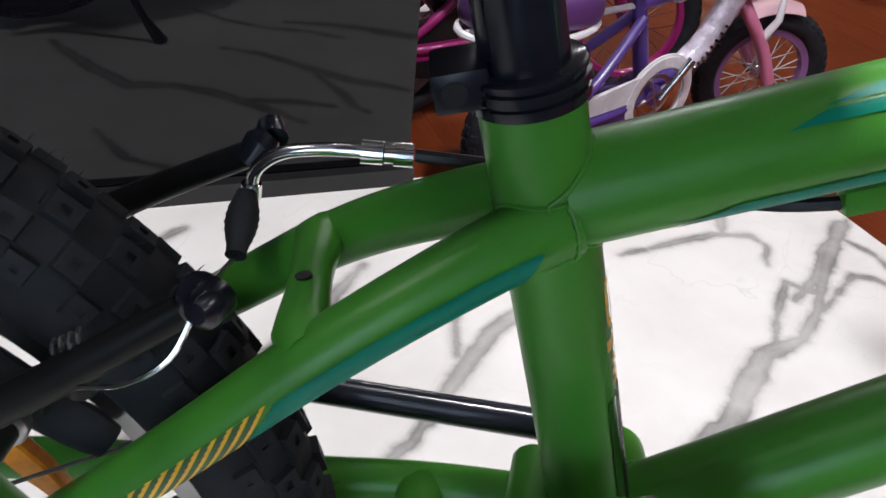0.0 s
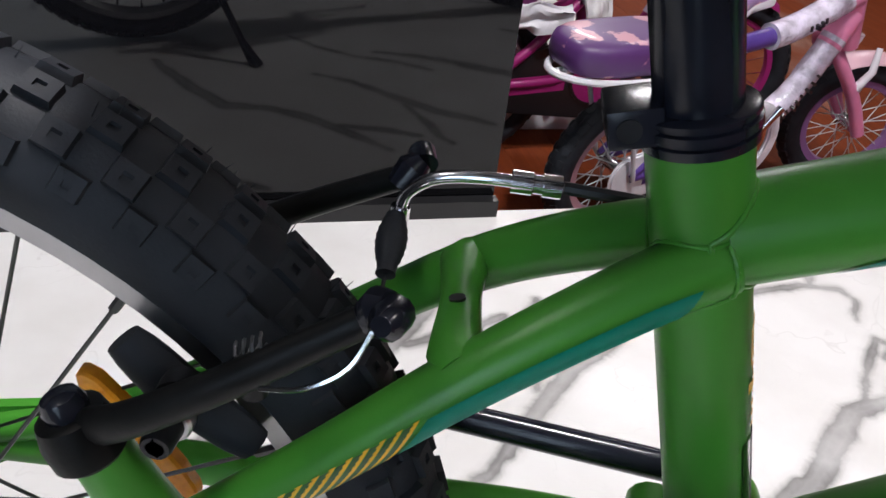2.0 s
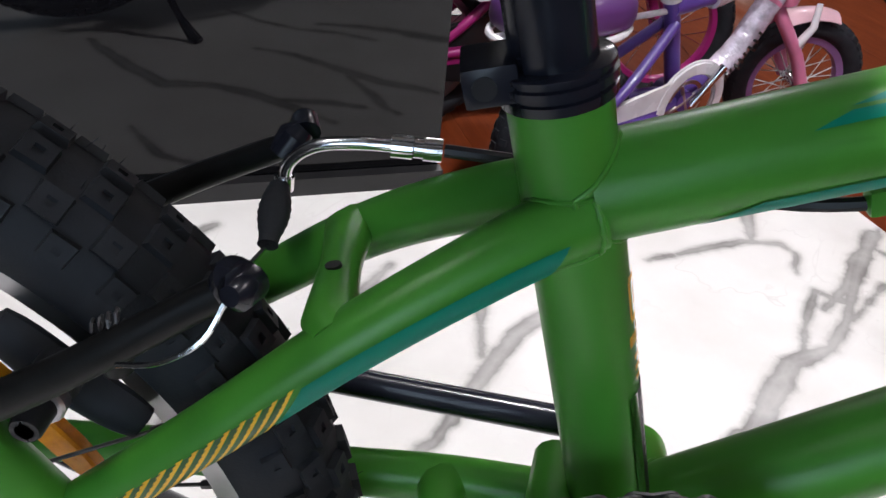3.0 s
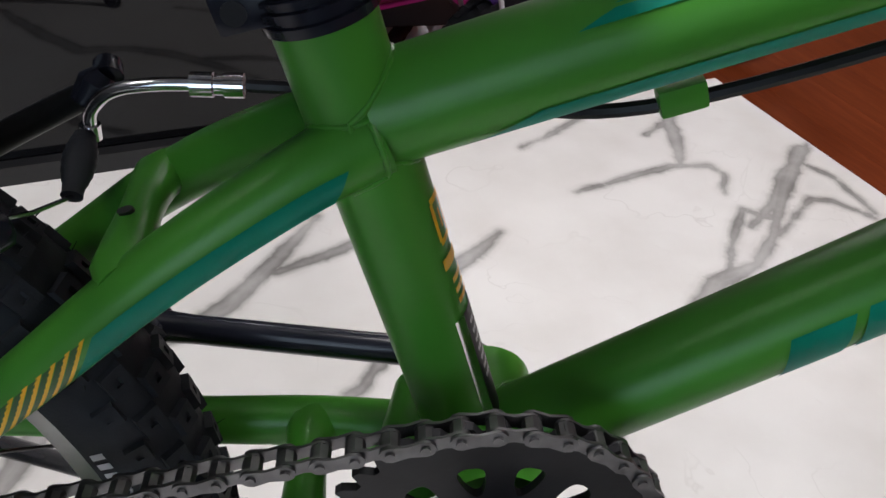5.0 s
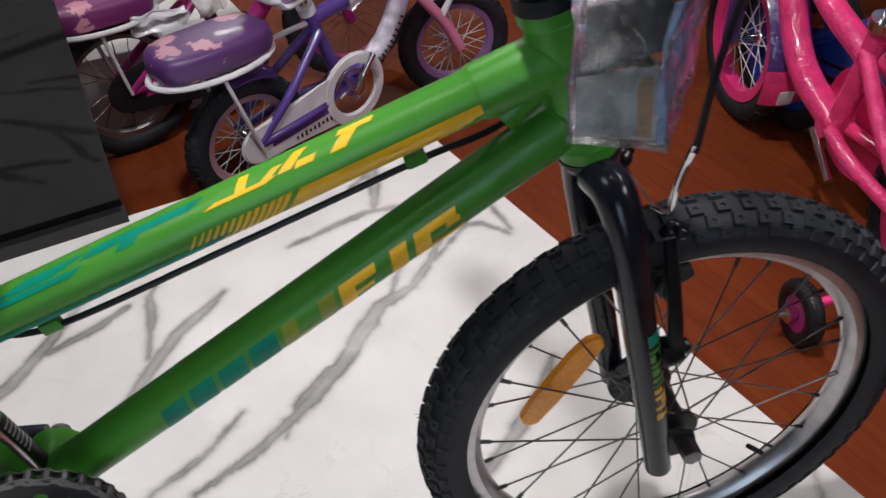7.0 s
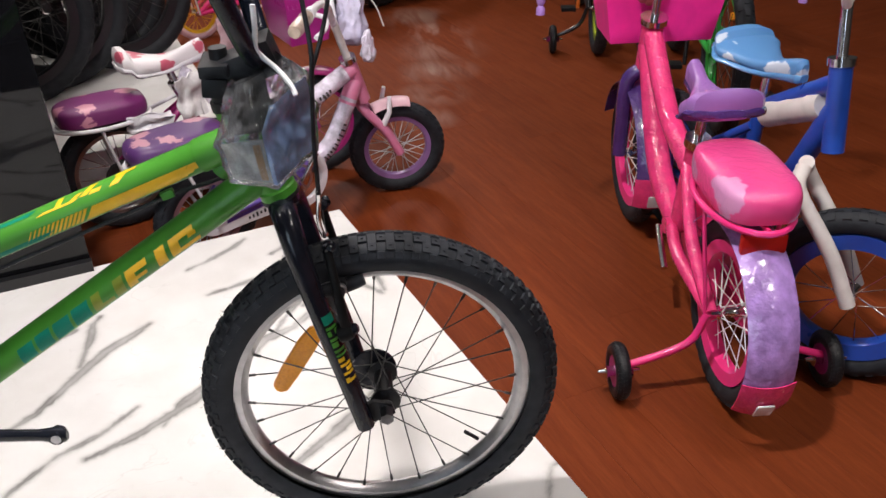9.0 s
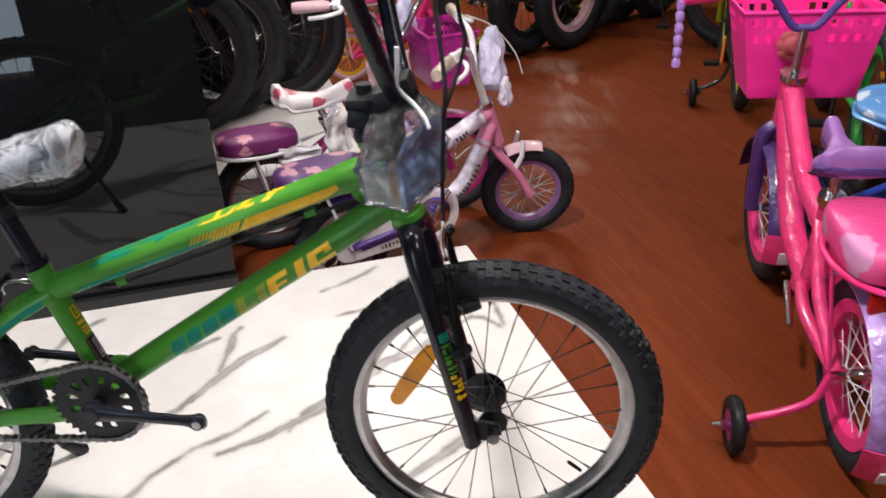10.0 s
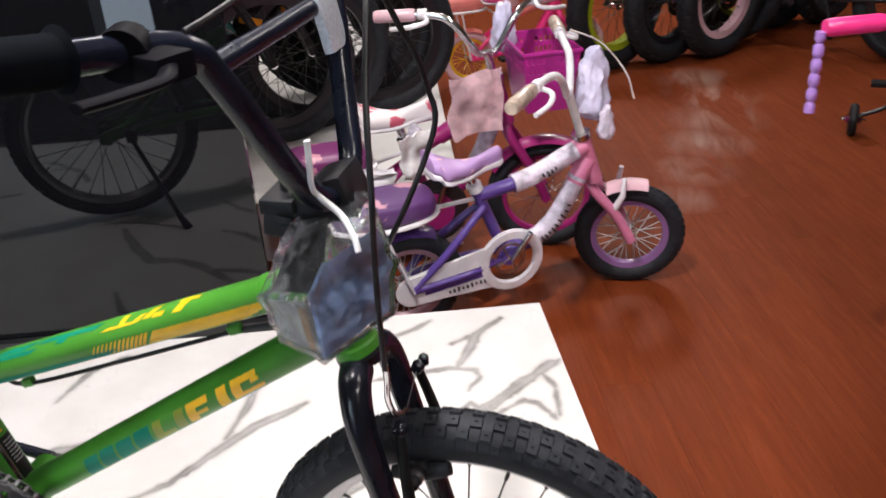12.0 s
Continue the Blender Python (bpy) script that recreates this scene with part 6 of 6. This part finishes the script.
            part("tassel", tube([tb + V(0, 0, -0.006 - 0.155 * j / n) + out * 0.006 for j in range(n + 1)], [0.0105 if j % 4 < 3 else 0.0065 for j in range(n + 1)], 10), spec["tassel"], e)
    if "ff" in spec:
        fender(e, "front_fender", hub_f, R + 0.016, half + g("fender_w", 0.012), g("ff_arc", (20, 150))[0], g("ff_arc", (20, 150))[1], spec["ff"], steer)
        fender(e, "rear_fender", hub_r, R + 0.016, half + g("fender_w", 0.012), g("rf_arc", (35, 190))[0], g("rf_arc", (35, 190))[1], g("rf", spec["ff"]))
    if "caps" in spec:  # flared fender ends with a white patch
        for nm, hub, a1, st in (("front_fender_cap", hub_f, g("ff_arc")[1], steer), ("rear_fender_cap", hub_r, g("rf_arc")[1], 0)):
            cap = fender(e, nm, hub, R + 0.020, half + g("fender_w", 0.012) + 0.004, a1 - 20, a1 + 4, spec["caps"], st)
            a = radians(a1 - 3)
            patch = block(bmesh.new(), hub + V((R + 0.023) * math.cos(a), 0, (R + 0.023) * math.sin(a)), (0.004, half * 1.3, 0.036), Matrix.Rotation(-a, 4, "Y"), 0.0015)
            part("white_patch", patch, WHITE, cap)
    if "tail_light" in spec:
        x, z = spec["tail_light"]
        part("tail_reflector", block(bmesh.new(), (x, 0, z), (0.016, 0.085, 0.04), None, 0.004), REDLENS, e, "dull red rear reflector")
    for p0, p1, rr, wm in g("sleeves", ()):
        line = [V(*p0).lerp(V(*p1), q / 12) for q in range(13)]
        part("foam_sleeve", tube(line, [rr * (1 + 0.10 * noise.noise(V(q * 0.7, p0[0] * 9, rr * 50))) for q in range(13)], 16), wm, e, "wrapped in pale foam")
    for c, size, turn, wm in g("sheets", ()):
        bm = bmesh.new()
        n = 10
        rows = []
        for lift in (0.0, 0.004):
            for i in range(n + 1):
                for j in range(n + 1):
                    p = V((i / n - 0.5) * size[0], lift, (j / n - 0.5) * size[1])
                    p += noise.noise_vector(V(i * 0.33, j * 0.33, size[0] * 40)) * 0.018
                    rows.append(bm.verts.new(Vector(c) + Matrix.Rotation(radians(turn), 3, "Z") @ p))
        at = lambda k, i, j: rows[k * (n + 1) ** 2 + i * (n + 1) + j]
        for i in range(n):
            for j in range(n):
                bm.faces.new((at(0, i, j), at(0, i + 1, j), at(0, i + 1, j + 1), at(0, i, j + 1)))
                bm.faces.new((at(1, i, j), at(1, i, j + 1), at(1, i + 1, j + 1), at(1, i + 1, j)))
        ring = [(i, 0) for i in range(n)] + [(n, j) for j in range(n)] + [(i, n) for i in range(n, 0, -1)] + [(0, j) for j in range(n, 0, -1)]
        for p, q in zip(ring, ring[1:] + ring[:1]):
            bm.faces.new((at(0, *p), at(1, *p), at(1, *q), at(0, *q)))
        bmesh.ops.recalc_face_normals(bm, faces=bm.faces)
        part("packing_sheet", bm, wm, e, "creased packing sheet tied to the frame")
    if "chainring" in spec:
        part("chainring", lathe([(0.085, -0.047), (0.085, -0.043), (0.055, -0.043), (0.055, -0.047)], "y", 36, bb, True), SATIN, e)
        part("spider", lathe([(0.06, -0.048), (0.06, -0.045), (0.02, -0.052)], "y", 5, bb), SATIN, e)
    if "training" in spec:
        for s in (-1, 1):
            y = s * g("tw_y", 0.20)
            part("stabiliser_arm", tube([(0, s * (half + 0.025), R), (0.0, s * (half + 0.06), R * 0.62), (0.0, y * 0.92, R * 0.38), (0.0, y, R * 0.36)], 0.0085, 10, 1.0, None, 4), spec["training"], e)
            small_wheel(e, "stabiliser_wheel", V(0.0, y, 0.062), 0.062, 0.016, SATIN, MAGENTA, 0.012, 0, CHROME, 0, 0.022)
    ends = {"top": (ht.lerp(hb, 0.2), ht.lerp(sc.lerp(bb, g("top", 0)), 0.5) + V(0, 0, g("sag", -0.02)), sc.lerp(bb, g("top", 0))), "down": (ht.lerp(hb, 0.5), mid, bb)}
    for which, f0, f1, wm in g("wrap", ()):
        line = curve_points(ends[which], 12)
        lo, hi = int(f0 * 24), int(f1 * 24)
        n = hi - lo
        part("wrapping", tube(line[lo:hi + 1], [tr * (g("wrap_r", 1.13) + 0.09 * noise.noise(V(q * 0.9, f0 * 9, 0))) for q in range(n + 1)], 16), wm, e, "wrapped in white film" if wm is BUBBLE else "")
    if "head_wrap" in spec:
        part("head_sleeve", tube([hb - hd * 0.006, ht + hd * 0.004], tr * 1.02, 16), spec["head_wrap"], e)
    for which, f0, f1, count in g("lettering", ()):  # bars for print along a tube
        line = curve_points(ends[which], 12)
        for q in range(count):
            w = 24 * (f0 + (f1 - f0) * q / count)
            i = int(w)
            p = line[i].lerp(line[i + 1], w - i)
            d = (line[i + 1] - line[i]).normalized()
            slab = Matrix.Translation(p + V(0, -tr * 1.20, 0)) @ d.to_track_quat("X", "Y").to_matrix().to_4x4()
            bm = bmesh.new()
            block(bm, (0, 0, 0), (0.005, 0.010, 0.003 + 0.017 * ((q * 7) % 3) / 2), None)
            bmesh.ops.transform(bm, matrix=slab, verts=bm.verts)
            part("print_bar", bm, NIGHT, e, "", False)
    for pts in g("cables", ()):
        part("cable", tube(pts, 0.0026, 8, smooth_path=6), FOAM, e, "thin pale loose cable")
    for x, y, z, r, wm in g("bags", ()):
        bm = bmesh.new()
        bmesh.ops.create_icosphere(bm, subdivisions=4, radius=r)
        for v in bm.verts:
            q = v.co * (1.1 / r) + V(x, y, z) * 9
            fold = 1 - 2 * abs(noise.noise(q * 1.6))
            low = max(0.0, -v.co.z / r)
            v.co = V(v.co.x * (0.55 + 0.5 * low), v.co.y * (0.45 + 0.45 * low), v.co.z * 1.35) * (0.88 + 0.17 * fold) + noise.noise_vector(q * 2.3) * r * 0.09 + V(x, y, z)
        part("plastic_bag", bm, wm, e, "crumpled plastic bag hung on the bar")
    if "vbrake" in spec:
        for s in (-1, 1):
            q = hub_f + (hb - hub_f) * 0.52
            part("brake_arm", tube([rot_f @ (q + V(0.012, s * (half + 0.022), 0)), rot_f @ (q + V(0.03, s * (half + 0.026), 0.04)), rot_f @ (q + V(0.034, s * (half + 0.012), 0.085))], [0.010, 0.008, 0.006], 10), spec["vbrake"], e)
    if "spoke_lights" in spec:
        for hub in (hub_r, hub_f):
            part("reflector", block(bmesh.new(), hub + V(-0.05, 0, R * 0.52), (0.075, 0.012, 0.026), Matrix.Rotation(radians(20), 4, "Y"), 0.003), ORANGE, e)
    if "basket" in spec:
        x, z, wt, wb, dt, db, hg, bmt = spec["basket"]
        bk = basket(e, (x, g("basket_y", 0.0), z), wt, wb, dt, db, hg, bmt)
        if "badge" in spec:
            bm = bmesh.new()
            for k in range(8):
                a = 2 * math.pi * k / 8
                bmesh.ops.create_icosphere(bm, subdivisions=2, radius=0.018, matrix=Matrix.Translation((-dt / 2 - 0.008, 0.05 + 0.026 * math.cos(a), 0.035 + 0.026 * math.sin(a))) @ Matrix.Diagonal((0.4, 1, 1, 1)))
            bmesh.ops.create_icosphere(bm, subdivisions=2, radius=0.03, matrix=Matrix.Translation((-dt / 2 - 0.01, 0.05, 0.035)) @ Matrix.Diagonal((0.5, 1, 1, 1)))
            part("flower_reflector", bm, spec["badge"], bk, "dull red flower reflector")
    return e


def place(x, y, z, yaw, lean=0.0):
    return Matrix.Translation((x, y, z)) @ Matrix.Rotation(radians(yaw), 4, "Z") @ Matrix.Rotation(radians(lean), 4, "X")


F = WOOD_Z
bike("small purple and pink girl's bicycle, white chain guard, film-wrapped", place(0.175, 1.146, F, 33, 3), dict(
    R=0.15, WB=0.645, frame=PURPLE, fork=PALEPINK, rim=DUSTPINK, front_rim=DUSKY, deep=0.014, rim_w=0.014, spokes=28, spoke_mat=LETTER, vbrake=WHITE, wrap=(("top", 0.0, 0.16, PALEPINK), ("top", 0.12, 0.70, BUBBLE), ("down", 0.0, 0.2, PALEPINK), ("down", 0.16, 0.74, BUBBLE)), wrap_r=1.2, head_wrap=PALEPINK, lettering=(("down", 0.3, 0.66, 9), ("top", 0.3, 0.45, 4)), bags=((0.535, 0.05, 0.585, 0.072, LILACBAG), (0.545, -0.01, 0.50, 0.035, BUBBLE)), cables=([(0.57, 0.25, 0.665), (0.66, 0.24, 0.62), (0.72, 0.20, 0.54), (0.735, 0.17, 0.47)],), bar_turn=-34, bb=(0.270, 0.179), head=((0.482, 0.47), (0.525, 0.345)), seat=(0.19, 0.385), top=0.12, sag=-0.03, tube=0.021, steer=-26,
    guard=WHITE, saddle=LILAC_SEAT, skirt=WHITE, sl=0.20, sw=0.14, post=0.05, cushion=(-0.05, 0.385, 0.26, 0.135, 0.055, PURPLE_SEAT), stem=0.128, rise=0.085, wide=0.32, back=0.08, bar=WHITE, grip=TANGRIP, lever=WHITE, stem_mat=FOAM, ff=MILKPINK, rf=WRAPPURPLE, rf_arc=(62, 108), ff_arc=(76, 118), crank=60, pedals=False, collar=WHITE, guard_window=True, guard_print=True))
bike("magenta girl's bicycle with white flowered saddle and front basket", place(-0.10, 1.42, F, 25, 2), dict(
    R=0.175, WB=0.62, frame=MAGENTA, fork=MAGENTA, rim=ALU, front_rim=MAGENTA, deep=0.012, spokes=20, bb=(0.27, 0.19), head=((0.47, 0.55), (0.505, 0.42)), seat=(0.205, 0.40), top=0.2, sag=-0.03, tube=0.022,
    saddle=WHITE_SEAT, skirt=WHITE, sl=0.25, sw=0.145, sh=0.075, sheets=(((0.40, -0.075, 0.51), (0.16, 0.17), 14, SALMONFILM), ((0.225, -0.075, 0.385), (0.11, 0.13), 30, WHITEFILM), ((0.10, -0.07, 0.33), (0.12, 0.06), -12, WHITE)), post=0.06, cushion=(-0.015, 0.378, 0.25, 0.14, 0.055, MAGENTA_SEAT), stem=0.08, rise=0.11, wide=0.27, back=0.10, steer=-14, bar_turn=-84, bar=CHROME, grip=MILKPINK, lever=WHITE, ff=MAGENTA, rf_arc=(62, 112), ff_arc=(60, 150), wrap=(("top", 0.15, 0.7, MAGENTA), ("down", 0.1, 0.45, BUBBLE)), bags=((0.53, 0.12, 0.66, 0.055, LILACBAG), (0.23, -0.03, 0.40, 0.045, BUBBLE)), guard=NIGHT, disc=MAGENTA, slot=MAGENTA, basket=(0.60, 0.555, 0.22, 0.17, 0.16, 0.12, 0.17, BASKETMAG), pedals=False))
bike("pink girl's bicycle with bright pink basket and stabiliser wheels", place(1.33, 0.415, F, 86, 0), dict(
    R=0.20, WB=0.79, half=0.026, frame=WRAPPINK, fork=WRAPPURPLE, rim=HOTPINK, deep=0.026, rim_w=0.02, spokes=24, spoke_mat=WHITE, bb=(0.37, 0.20), head=((0.735, 0.595), (0.765, 0.46)), seat=(0.32, 0.44), top=0.3, sag=-0.06, tube=0.031,
    saddle=LILACPINK_SEAT, skirt=WRAPPURPLE, sl=0.24, sw=0.18, sh=0.08, post=0.10, cushion=(0.05, 0.482, 0.28, 0.16, 0.07, PINK_SEAT), carrier=HOTPINK, stem=0.135, rise=0.10, wide=0.30, back=0.10, bar=PURPLE, grip=HOTPINK, lever=WHITE, levers=False, badge=surface("dull_red_reflector", (0.42, 0.07, 0.09), 0.5, 0.0, 0.1, 60, 0.1), steer=0, ff=WRAPPURPLE, rf=WRAPLILAC, ff_arc=(15, 195), rf_arc=(40, 205), fender_w=0.022, caps=WRAPPINK, tail_light=(-0.075, 0.41), guard=HOTPINK, disc=LILAC, slot=LILAC, training=HOTPINK, tw_y=0.225, basket=(0.935, 0.62, 0.36, 0.28, 0.22, 0.17, 0.235, BASKETPINK), basket_y=-0.06, tassel=LILAC, crank=25, pedals=False))
bike("blue boy's bicycle with white foam-wrapped tubes and blue rims", place(1.475, 1.139, F, -80, 0), dict(
    R=0.20, WB=0.72, half=0.026, frame=BLUE, fork=FOAM, rim=BLUE, deep=0.035, rim_w=0.02, spokes=14, top=0.1, tube=0.024, steer=44, saddle=BLUE_SEAT, skirt=SKYBLUE, sl=0.25, sw=0.17, post=0.07, seat=(0.33, 0.50), bar=FOAM, grip=SATIN, guard=BLUE, disc=SKYBLUE, slot=SATIN, stem=0.12, rise=0.10, wide=0.24, sleeves=(((0.53, 0.0, 0.555), (0.36, 0.0, 0.475), 0.031, FOAM),)))
bike("black stabiliser bicycle with lime green rims", place(1.72, 2.70, F, 80, 0), dict(
    R=0.20, WB=0.84, half=0.028, frame=NIGHT, fork=LIME, rim=LIME, deep=0.02, top=0.1, tube=0.022, saddle=SATIN, bar=NIGHT, grip=LIME, training=NIGHT, stem=0.10, rise=0.12, wide=0.25, crank_mat=ORANGEP, spoke_mat=SPOKE))
bike("pink bicycle with yellow rims, pale tyres and pink wrapping", place(-0.12, 3.32, F, 28, 0), dict(
    R=0.13, WB=0.58, half=0.018, frame=HOTPINK, fork=HOTPINK, tyre=MILKPINK, rim=YELLOWP, deep=0.012, spokes=22, spoke_mat=YELLOWP, top=0.2, tube=0.022, saddle=PINK_SEAT, skirt=WHITE, bar=CHROME, grip=MILKPINK, lever=WHITE, stem=0.12, rise=0.10, wide=0.23, ff=SALMON, rf_arc=(60, 120), ff_arc=(50, 110), cushion=(-0.02, 0.40, 0.22, 0.13, 0.06, SALMON), basket=(0.62, 0.50, 0.25, 0.2, 0.18, 0.14, 0.17, HOTPINK), wrap=(("top", 0.1, 0.8, SALMON), ("down", 0.2, 0.8, HOTPINK)), bags=((0.45, 0.05, 0.52, 0.07, SALMON), (0.20, -0.06, 0.44, 0.06, MILKPINK))))
for label, x, y, z, yaw, fm, rm, hf, rad in (
        ("black mountain bicycle with teal wrapping and wide tyres", -1.24, 1.62, 0.0, 32, TEALP, NIGHT, 0.030, 0.285),
        ("black mountain bicycle with orange reflectors and wide tyres", -1.05, 1.83, 0.0, 31, NIGHT, NIGHT, 0.030, 0.285),
        ("dark mountain bicycle beside the glass screen, with orange reflectors", -1.32, 1.46, 0.0, 32, NIGHT, NIGHT, 0.030, 0.285),
        ("dark mountain bicycle with black wheels, between two others", -1.156, 1.905, 0.0, 31, NIGHT, NIGHT, 0.030, 0.285),
        ("dark mountain bicycle with teal film hung on its frame", -1.262, 1.98, 0.0, 31, TEALP, NIGHT, 0.030, 0.285),
        ("dark mountain bicycle at the far end of the row", -1.37, 2.06, 0.0, 31, NIGHT, NIGHT, 0.030, 0.285),
        ("black fat-tyre bicycle with pale wheel rims", 1.07, 3.86, F, 50, NIGHT, MILKPINK, 0.05, 0.31),
        ("black fat-tyre bicycle with yellow rims", 0.56, 3.62, F, 50, NIGHT, LIME, 0.05, 0.31),
        ("black fat-tyre bicycle with blue frame", 0.82, 3.76, F, 50, BLUE, NIGHT, 0.05, 0.31),
        ("black bicycle with dark wheels", 1.95, 3.7, F, 150, NIGHT, NIGHT, 0.035, 0.31),
        ("bright green bicycle with black tyres", 1.88, 1.75, F, 78, BRIGHTGREEN, BRIGHTGREEN, 0.03, 0.28)):
    bike(label, place(x, y, z, yaw, 0), dict(R=rad, WB=0.96, half=hf, frame=fm, fork=NIGHT, rim=rm, deep=0.03, rim_w=hf * 0.6, spokes=24, spoke_mat=SPOKE, spoke_lights=True, top=0.05, tube=0.022, bb=(0.42, 0.28), head=((0.79, 0.74), (0.83, 0.62)), seat=(0.27, 0.66), saddle=SATIN, sl=0.26, sw=0.15, post=0.12, sag=0.0, stem=0.06, rise=0.05, wide=0.32 if z < 0 else 0.17, back=0.05, bar=NIGHT, grip=SATIN, crank_mat=SATIN, chainring=True, **({"wrap": (("down", 0.08, 0.62, TEALFILM), ("top", 0.1, 0.5, LETTER)), "wrap_r": 2.0, "sheets": (((0.60, -0.04, 0.50), (0.20, 0.22), 0, TEALFILM),)} if fm is TEALP else {})))

# ---------------------------------------------------------------- floor boards, each its own piece
def board_mesh(length, width):
    bm = bmesh.new()
    block(bm, (0, 0, -0.004), (length, width, 0.008))
    top = [e for e in bm.edges if all(v.co.z > -0.001 for v in e.verts)]
    bmesh.ops.bevel(bm, geom=top, offset=0.0004, segments=1, affect="EDGES")
    me = bpy.data.meshes.new("board")
    bm.to_mesh(me)
    bm.free()
    me.materials.append(WOOD)
    return me


floor = tagged(new("floor"), kind="structure")
floor.matrix_world = ROOM @ pose(0, 0, WOOD_Z)
BOARD = board_mesh(1.2098, 0.1258)
far_cells = []
near_count = 0
rng = random.Random(3)
for col in range(-33, 36):
    shift = rng.uniform(0, 1.2)
    for row in range(-3, 6):
        u, v = col * 0.126 + 0.063, row * 1.21 + shift
        if v > 6.4 or v < -3.4 or u < -4.1 or u > 4.4:
            continue
        if -0.45 < u < 2.6 and -1.8 < v < 4.4 and near_count < 280:
            near_count += 1
            ob = new("plank", BOARD)
            ob.parent = floor
            ob.location, ob.rotation_euler = (u, v, 0), (0, 0, radians(90))
        else:
            far_cells.append((u, v))
bm = bmesh.new()
for u, v in far_cells:
    q = [bm.verts.new((u + a * 0.0629, min(max(v + b * 0.6049, -3.35), 6.3), 0)) for a, b in ((-1, -1), (1, -1), (1, 1), (-1, 1))]
    bm.faces.new(q)
rest = link("plank_rest", bm, WOOD, floor, "", False)
tagged(rest, kind="stuff")
